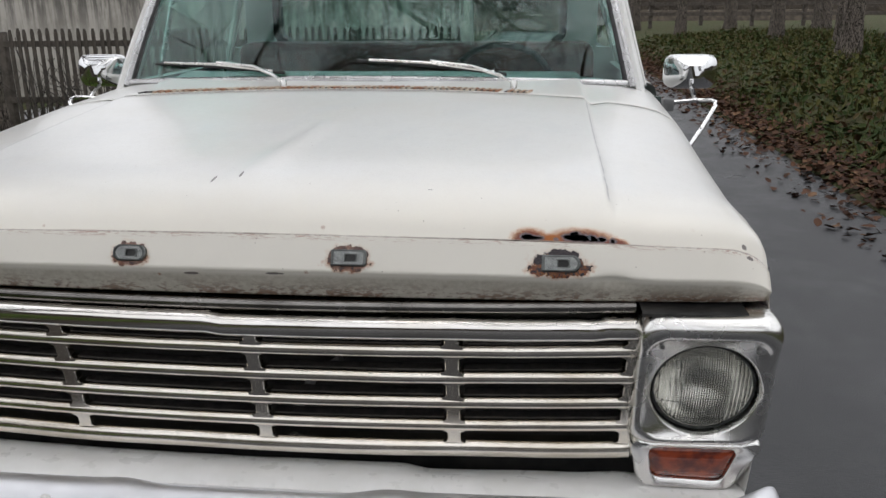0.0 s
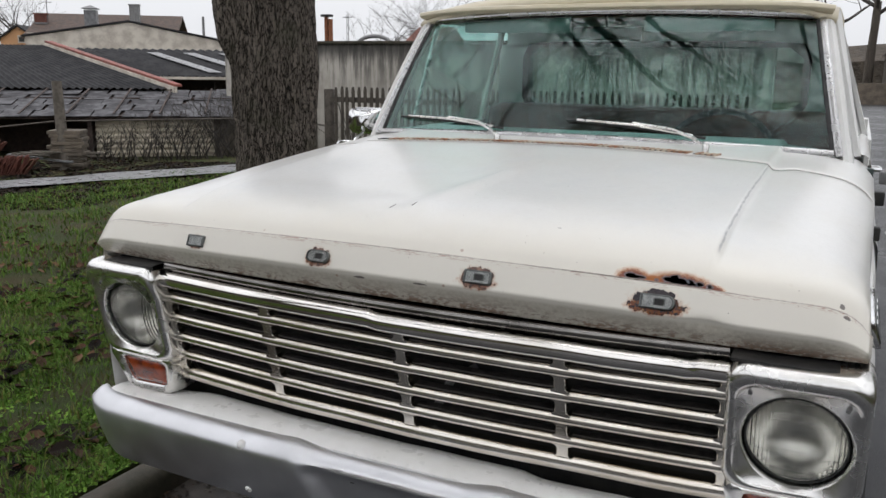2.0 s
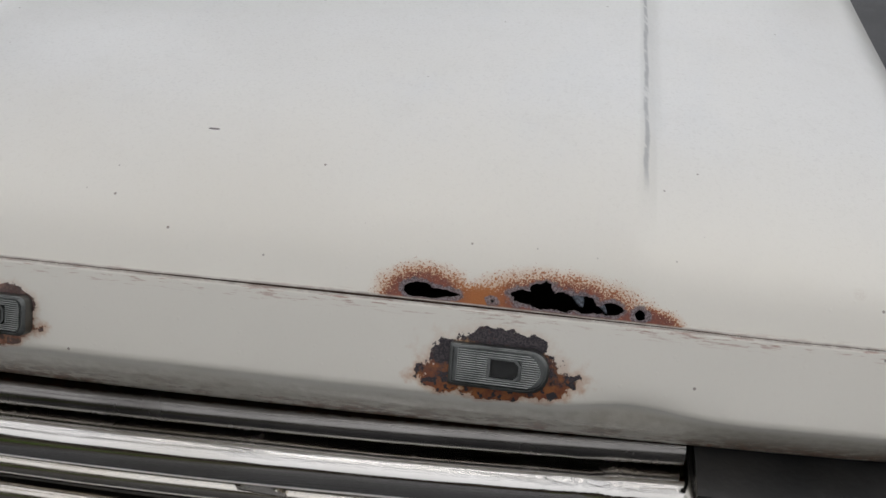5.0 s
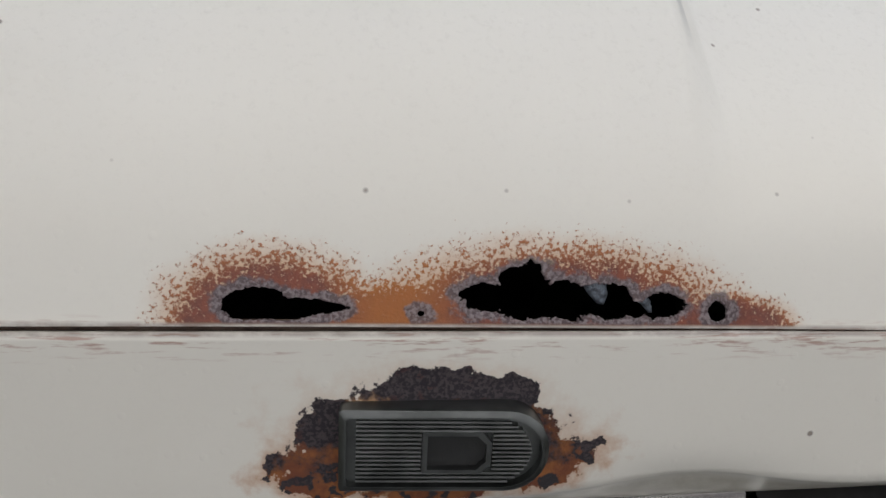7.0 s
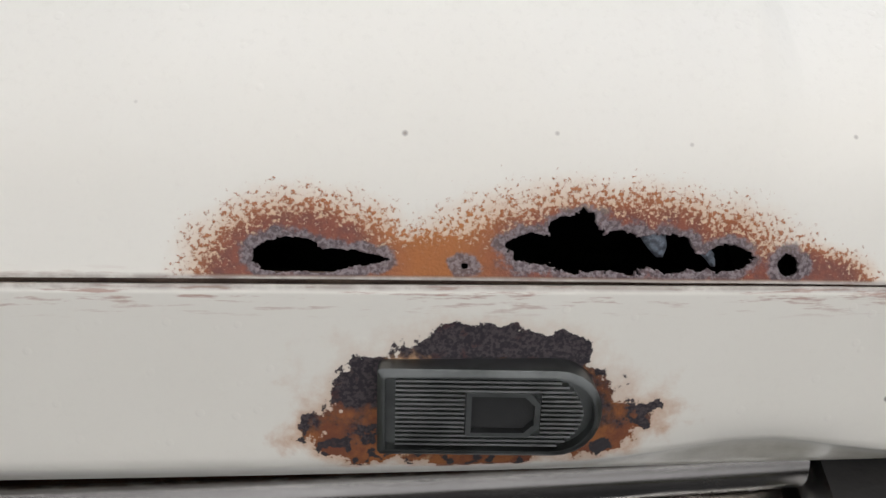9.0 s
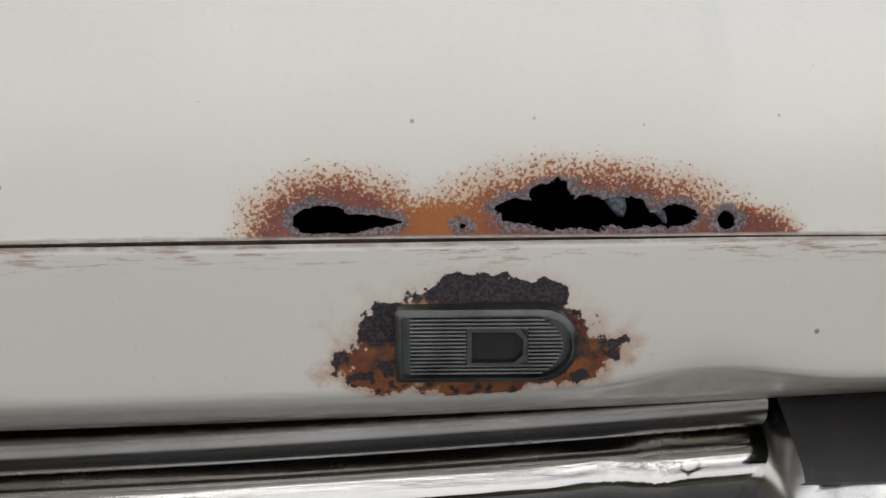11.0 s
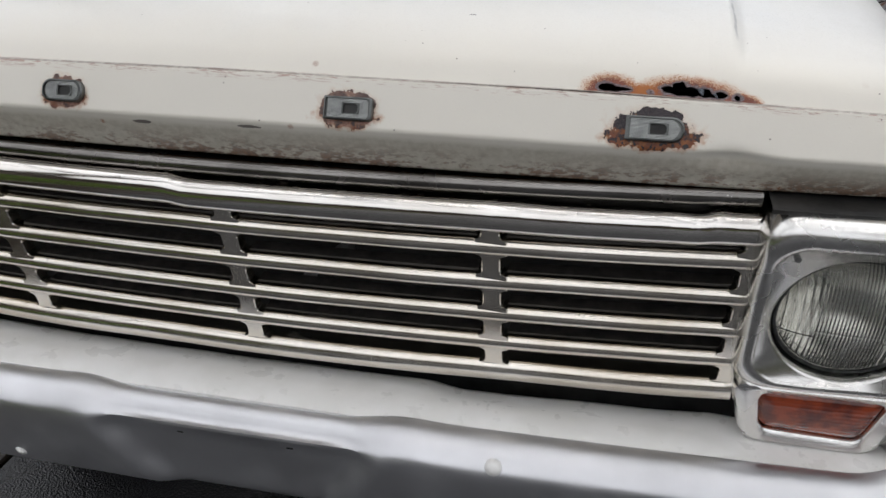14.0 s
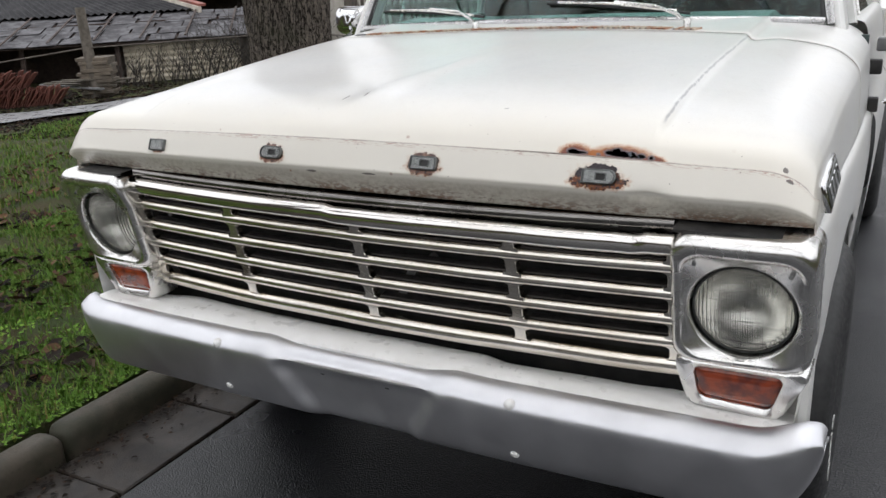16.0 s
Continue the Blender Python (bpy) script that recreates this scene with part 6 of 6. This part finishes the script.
for i in range(14):
    for j in range(5):
        x, y = -4.5 + i * 0.64 + 0.16 * (j % 2), -0.25 + j * 0.56
        z = 0.985 + y * 0.18
        roof_bm = bmesh.new()
        box(roof_bm, x, y, z, x + 0.625 * random.uniform(0.9, 1.0), y + 0.62, z + 0.012, m=Matrix.Translation((x, y, z)) @ Matrix.Rotation(0.175 + random.uniform(-0.03, 0.03), 4, "X") @ Matrix.Rotation(random.uniform(-0.03, 0.03), 4, "Y") @ Matrix.Translation((-x, -y, -z + 0.008 * ((i + j) % 2))))
        part("roof_panel", local(roof_bm, SH), M_ROOFW, shed, "wet felted roof panel", smooth=False)
for i in range(10):
    bm = bmesh.new()
    x = -4.5 + i * 0.99
    box(bm, x - 0.02, -0.24, 0.99, x + 0.02, 2.5, 1.01, m=Matrix.Translation((x, -0.24, 1.0)) @ Matrix.Rotation(0.178, 4, "X") @ Matrix.Translation((-x, 0.24, -0.985)))
    part("roof_batten", local(bm, SH), M_DARKW, shed, smooth=False)

barn = thing("corrugated_barn", "low barn with dark corrugated roof and a red verge", "barn")
BM = SH @ Matrix.Translation((0, 2.6, 0))
bm = wavy(bmesh.new(), -9.0, 1.45, -0.2, 1.50, 4.6, 2.62, 0.177, 0.026, slant1=-4.1)
part("barn_roof", local(bm, BM), M_ROOFD, barn, "dark corrugated fibre-cement roof")
bm = wavy(bmesh.new(), 0.6, 7.2, 0.8, 1.80, 5.0, 2.56, 0.177, 0.026, slant0=-3.3, slant1=-1.0)
part("annexe_roof", local(bm, BM), M_ROOFD, barn, "dark corrugated roof with pale rooflights")
bm = bmesh.new()
grid(bm, [[Vector((1.45 + dx - 4.1 * k, -0.25 + 4.85 * k, 1.52 + dz + 1.12 * k)) for dx, dz in ((0.0, 0.06), (0.18, 0.06), (0.18, 0.12), (0.0, 0.12))] for k in (-0.02, 0.5, 1.0)], close=True, caps=True)
part("verge_board", local(bm, BM), M_VERGE, barn, "faded red verge board", smooth=False)
bm = bmesh.new()
grid(bm, [[Vector((1.45 + dx - 4.1 * k, -0.25 + 4.85 * k, 1.42 + dz + 1.12 * k)) for dx, dz in ((-0.02, -0.04), (0.06, -0.04), (0.06, 0.155), (-0.02, 0.155))] for k in (-0.02, 0.5, 1.0)], close=True, caps=True)
part("barge_board", local(bm, BM), M_PLASTER, barn, "pale board under the verge", smooth=False)
bm = bmesh.new()
box(bm, 1.05, 0.70, 1.72, 7.1, 0.76, 1.79)
part("fascia", local(bm, BM), M_PLASTER, barn, "pale eaves board of the annexe", smooth=False)
for i in range(3):
    bm = bmesh.new()
    x = 2.3 + i * 1.05
    grid(bm, [[Vector((x + dx - 2.0 * k, 1.1 + 3.0 * k, 1.90 + dz + 0.545 * k)) for dx, dz in ((0, 0), (0.34, 0), (0.34, 0.015), (0, 0.015))] for k in (0, 1)], close=True, caps=True)
    part("rooflight", local(bm, BM), M_PATH, barn, "pale translucent rooflight strip", smooth=False)
bm = bmesh.new()
box(bm, -9.0, 0.0, 0, 1.1, 0.12, 1.4)
box(bm, 1.1, 2.2, 0, 7.0, 2.3, 1.7)
box(bm, -9.0, 4.6, 0, 7.0, 4.7, 2.4)
part("barn_wall", local(bm, BM), M_DARKW, barn, "dark boarded walls", smooth=False)

gable = thing("plastered_house", "pale plastered building with a low gable", "house")
GM = SH @ Matrix.Translation((-1.0, 9.5, 0))
bm = bmesh.new()
grid(bm, [[Vector((x, y, z)) for x, z in ((-2.79, 0), (3.9, 0), (3.9, 2.78), (0.41, 3.44), (-2.79, 2.93))] for y in (0, 7)], close=True, caps=True)
part("gable_wall", local(bm, GM), M_PLASTER, gable, smooth=False)
bm = bmesh.new()
for xa, za, xb, zb in ((-2.9, 2.93, 0.41, 3.46), (0.41, 3.46, 4.05, 2.77)):
    grid(bm, [[Vector((x, y, z)) for x, z in ((xa, za), (xb, zb), (xb, zb + 0.05), (xa, za + 0.05))] for y in (-0.06, 7.1)], close=True, caps=True)
part("gable_roof", local(bm, GM), M_ROOFD, gable, smooth=False)
house = thing("tiled_house", "distant house with a brown tiled roof and chimneys", "house")
HM = SH @ Matrix.Translation((-2, 17.5, 0))
bm = bmesh.new()
box(bm, -3.8, 0, 0, 2.0, 6, 3.3)
part("house_wall", local(bm, HM), M_PLASTER, house, smooth=False)
bm = bmesh.new()
grid(bm, [[Vector((x, y, z)) for y, z in ((-0.4, 3.15), (3, 4.25), (6.4, 3.15), (6.4, 3.05), (3, 4.15), (-0.4, 3.05))] for x in (-3.9, 2.1)], close=True, caps=True)
part("house_roof", local(bm, HM), M_BROWNTILE, house, "brown clay tile roof", smooth=False)
for cx, w, z0, z1, mat, label in ((0.25, 0.20, 3.7, 4.62, M_STEEL, "dark square chimney"), (-3.55, 0.24, 3.78, 4.16, M_TILE, "brick chimney head"), (-3.55, 0.22, 3.3, 3.78, M_PATH, "pale chimney shaft")):
    bm = bmesh.new()
    box(bm, cx - w, 1.3, z0, cx + w, 1.7, z1)
    box(bm, cx - w - 0.03, 1.27, z1 - 0.05, cx + w + 0.03, 1.73, z1)
    part("chimney", local(bm, HM), mat, house, label, smooth=False)
bm = bmesh.new()
tube(bm, [(-3.3, 1.5, 3.6), (-3.3, 1.5, 4.75)], 0.02, 5)
tube(bm, [(-3.5, 1.5, 4.62), (-3.1, 1.5, 4.62)], 0.015, 5)
part("aerial", local(bm, HM), M_STEEL, house, "thin roof aerial")
vent = thing("steel_flue", "square galvanised flue rising behind the plastered gable", "chimney")
bm = bmesh.new()
box(bm, -2.70, 13.3, 2.0, -2.28, 13.7, 4.02)
part("shaft", local(bm, SH), M_PATH, vent, smooth=False)
bm = bmesh.new()
grid(bm, [[Vector((-2.49 + a * r, 13.5 + b * r, z)) for a, b in ((-1, -1), (1, -1), (1, 1), (-1, 1))] for r, z in ((0.27, 4.06), (0.27, 4.09), (0.02, 4.20))], close=True, caps=True)
part("cowl", local(bm, SH), M_STEEL, vent, "low pyramid rain cap", smooth=False)
bm = bmesh.new()
tube(bm, [(1.53, 13.0, 2.0), (1.53, 13.0, 3.86)], 0.05, 8)
part("pipe", local(bm, SH), M_STEEL, vent, "thin vent pipe")
M_ORANGE = two_tone("orange_house_plaster", (0.62, 0.34, 0.17), (0.52, 0.29, 0.15), 1.0, 0.85, grain=25.0)
cottage = thing("orange_house", "small orange plastered house with a dark gable roof", "house")
OM = SH @ Matrix.Translation((-7.87, 24.0, 0))
bm = bmesh.new()
grid(bm, [[Vector((x, y, z)) for x, z in ((-0.8, 0), (0.8, 0), (0.8, 3.2), (0, 3.78), (-0.8, 3.2))] for y in (0, 4)], close=True, caps=True)
part("gable_wall", local(bm, OM), M_ORANGE, cottage, smooth=False)
for sd in (-1, 1):
    bm = bmesh.new()
    grid(bm, [[Vector((x, y, z)) for x, z in ((sd * 0.95, 3.10), (0, 3.80), (0, 3.90), (sd * 0.95, 3.20))] for y in (-0.15, 4.1)], close=True, caps=True)
    part("roof_slope", local(bm, OM), M_ROOFD, cottage, smooth=False)
bm = bmesh.new()
box(bm, -0.02, -0.05, 3.02, 0.34, 0.0, 3.38)
pane = part("window", local(bm, OM), M_PLASTER, cottage, "pale window surround", smooth=False)
bm = bmesh.new()
box(bm, 0.04, -0.07, 3.08, 0.28, -0.05, 3.32)
part("pane", local(bm, OM), M_BLACK, pane, smooth=False)
lodge = thing("far_house", "far house with a brown roof beyond the wall", "house")
bm = bmesh.new()
grid(bm, [[Vector((x, y, z)) for x, z in ((-22.3, 0), (-20.2, 0), (-20.2, 2.7), (-22.3, 2.7))] for y in (40, 44)], close=True, caps=True)
part("house_wall", bm, M_PLASTER, lodge, smooth=False)
bm = bmesh.new()
grid(bm, [[Vector((x, y, z)) for y, z in ((39.8, 2.65), (42, 3.75), (44.2, 2.65))] for x in (-22.35, -20.1)], close=True, caps=True)
part("house_roof", bm, M_TILE, lodge, "brown tile roof", smooth=False)
flue = thing("rusty_flue", "pair of rusty brown flue pipes behind the wall", "chimney")
for dx, h in ((-0.06, 2.74), (0.07, 2.68)):
    bm = bmesh.new()
    tube(bm, [(-11.67 + dx, 17.0, 0), (-11.67 + dx, 17.0, h)], 0.055, 12)
    part("pipe", bm, M_RUST, flue)
bm = bmesh.new()
box(bm, -11.85, 16.9, 2.74, -11.58, 17.1, 2.80, 0.01)
part("cap", bm, M_BLACK, flue, "dark rain cap")
hoop = thing("pipe_hoop", "thick grey-green pipe bent in a hoop behind the wall", "pipe")
bm = bmesh.new()
tube(bm, [(-10.29 + 0.52 * math.cos(a), 17.0, 1.98 + 0.27 * math.sin(a)) for a in [math.pi * k / 20 for k in range(21)]], 0.05, 10)
tube(bm, [(-10.81, 17.0, 0.0), (-10.81, 17.0, 1.98)], 0.05, 8)
tube(bm, [(-9.77, 17.0, 0.0), (-9.77, 17.0, 1.98)], 0.05, 8)
part("bend", bm, M_STEEL, hoop)
mast = thing("lattice_mast", "thin grey mast far beyond the wall", "mast")
bm = bmesh.new()
for dx in (-0.09, 0.09):
    tube(bm, [(-25.93 + dx, 40, 0), (-25.93 + dx * 0.5, 40, 4.4)], 0.025, 4)
for k in range(9):
    tube(bm, [(-26.01, 40, 0.5 + 0.45 * k), (-25.85, 40, 0.8 + 0.45 * k)], 0.016, 4)
tube(bm, [(-26.25, 40, 4.25), (-25.6, 40, 4.25)], 0.025, 4)
part("mast_pole", bm, M_STEEL, mast)

# ---- clutter by the path ----
post = thing("timber_post", "weathered mossy timber post holding a wire", "post")
bm = bmesh.new()
tube(bm, [(-13.35, 10.0, -0.8), (-13.42, 10.02, 1.14)], 0.11, 10, [0.115, 0.095])
part("post_shaft", bm, M_WOODL, post)
bm = bmesh.new()
tube(bm, [(-17, 8.0, -0.1), (-13.4, 9.95, 0.36), (-10.0, 12.6, 0.42), (-6.8, 9.7, 0.55)], 0.016, 5)
part("wire", bm, M_WOOD, post, "sagging rail wire")
stack = thing("slab_stack", "stack of grey stone slabs by the post", "stone stack")
for i in range(11):
    bm = bmesh.new()
    w = random.uniform(0.28, 0.34)
    box(bm, -w, -0.25, 0, w, 0.25, 0.068, 0.008, Matrix.Translation((-13.42 + random.uniform(-0.04, 0.04), 10.0 + 0.18 + random.uniform(-0.03, 0.03), -0.62 + i * 0.072)) @ Matrix.Rotation(0.6 + random.uniform(-0.12, 0.12), 4, "Z"), 1)
    part("slab", bm, M_STONE, stack, smooth=False)
tiles = thing("roof_tile_pile", "rows of stacked red clay roof tiles", "tile pile")
tm = bpy.data.meshes.new("tile")
bm = bmesh.new()
box(bm, -0.008, -0.12, 0, 0.008, 0.12, 0.38, 0.003, segs=1)
bm.to_mesh(tm)
bm.free()
tm.materials.append(M_TILE)
for row in range(2):
    for i in range(62):
        if row == 1 and i > 44:
            continue
        ob = new("tile", tm)
        ob.parent = tiles
        q = Vector((-14.75 + i * 0.024 + row * 0.02, 7.75 + i * 0.021, -0.60 + row * 0.33))
        ob.matrix_world = Matrix.Translation(q) @ Matrix.Rotation(0.62, 4, "Z") @ Matrix.Rotation(0.55 + random.uniform(-0.30, 0.30) + 0.15 * row, 4, "Y") @ Matrix.Rotation(random.uniform(-0.15, 0.15), 4, "X")
board = thing("scrap_boards", "few pale scrap boards lying on rubble", "boards")
for i in range(4):
    bm = bmesh.new()
    box(bm, -0.7, -0.06, 0, 0.7, 0.06, 0.03, m=Matrix.Translation((-13.75 + 0.15 * i, 9.75 + 0.1 * i, -0.40 + 0.04 * i)) @ Matrix.Rotation(0.3 + 0.3 * i, 4, "Z") @ Matrix.Rotation(0.08, 4, "Y"))
    part("board", bm, M_WOODL if i else M_PATH, board, smooth=False)


def shrubs(name, label, spots, seed):
    rng = random.Random(seed)
    bush = thing(name, label, "shrub", (0, 0, 0))
    bm = bmesh.new()
    for x, y, h, n in spots:
        for _ in range(n):
            p = Vector((x + rng.uniform(-0.35, 0.35), y + rng.uniform(-0.3, 0.3), lawn_z(x, y) - 0.02))
            d = Vector((rng.uniform(-0.5, 0.5), rng.uniform(-0.5, 0.5), 1)).normalized()
            limb(bm, p, d, h * rng.uniform(0.5, 0.9), 0.012, 1, rng, 0.0, 4)
    tagged(part("twig_tangle", bm, M_TWIG, bush), "tangle of bare brown twigs", kind="stuff")


shrubs("bare_shrubs", "bare brown brambles against the shed wall", [(-14.3 + i * 0.42, 11.35 + i * 0.32, 0.55 + 0.12 * i, 18) for i in range(9)], 5)
shrubs("fence_brambles", "bare bushes along the picket fence", [(-6.0 + i * 0.5, 9.2 + i * 0.05, 0.9, 10) for i in range(9)], 6)

# ---- far side: bank, low stone wall, dark wooded rise ----
M_HILL = two_tone("winter_wood_brown", (0.045, 0.036, 0.028), (0.075, 0.060, 0.045), 0.9, 0.95, grain=3.0, bump=1.0, bdist=0.3)
bm = bmesh.new()
box(bm, -9, 43.0, -0.5, 16, 43.6, 1.0)
tagged(part("stone_wall", bm, M_STONE, None, "low rough stone wall across the far meadow", smooth=False), category="wall", kind="structure")
barn2 = thing("far_barn", "dark brown barn on the far rise", "barn")
bm = bmesh.new()
grid(bm, [[Vector((x, y, z)) for x, z in ((2.2, 0.5), (16, 0.5), (16, 3.0), (9, 6.2), (2.2, 2.6))] for y in (52, 66)], close=True, caps=True)
part("barn_body", bm, M_HILL, barn2, smooth=False)
for x0, z0, x1, z1 in ((2.0, 2.55, 9.0, 6.25), (9.0, 6.25, 16.2, 2.95)):
    bm = bmesh.new()
    grid(bm, [[Vector((x, y, z)) for x, z in ((x0, z0), (x1, z1), (x1, z1 + 0.15), (x0, z0 + 0.15))] for y in (51.7, 66.3)], close=True, caps=True)
    part("roof_slope", bm, M_BROWNTILE, barn2, "dark brown barn roof", smooth=False)
bm = bmesh.new()
rows = []
for k in range(70):
    a = radians(-180 + 360 * k / 69)
    R = 95
    h = 4.2 + 2.5 * noise.noise((k * 0.35, 0, 0)) + 2.0 * noise.noise((k * 1.3, 2, 0))
    if -60 < math.degrees(a) < -12:
        h *= 0.30
    rows.append([Vector((R * math.sin(a), R * math.cos(a), -1)), Vector((R * math.sin(a), R * math.cos(a), h * 0.6)), Vector((R * 1.05 * math.sin(a), R * 1.05 * math.cos(a), h))])
grid(bm, rows)
tagged(part("far_woods", bm, M_HILL, None, "dark belt of bare woods far off"), category="backdrop", kind="structure")

# unseen jagged belt added behind the camera: cuts low sky light, darkens reflections
bm = bmesh.new()
rows = []
for k in range(120):
    a = radians(70 + 225 * k / 119)
    R = 15 + 2.5 * noise.noise((k * 0.2, 5, 0))
    h = 3.0 + 1.2 * noise.noise((k * 0.28, 0, 4)) + 0.8 * noise.noise((k * 1.1, 2, 4))
    rows.append([Vector((R * math.sin(a), R * math.cos(a), z)) + Vector((math.sin(a), math.cos(a), 0)) * (0.9 * noise.noise((k * 0.7, z * 1.3, 8)) + 0.12 * z) for z in (-0.5, 0.6 * h * 0.3, h * 0.4, h * 0.6, h * 0.8, h)])
grid(bm, rows)
tagged(part("thicket", bm, M_HILL, None, "unseen dark belt added behind to block low sky"), category="backdrop", kind="structure")
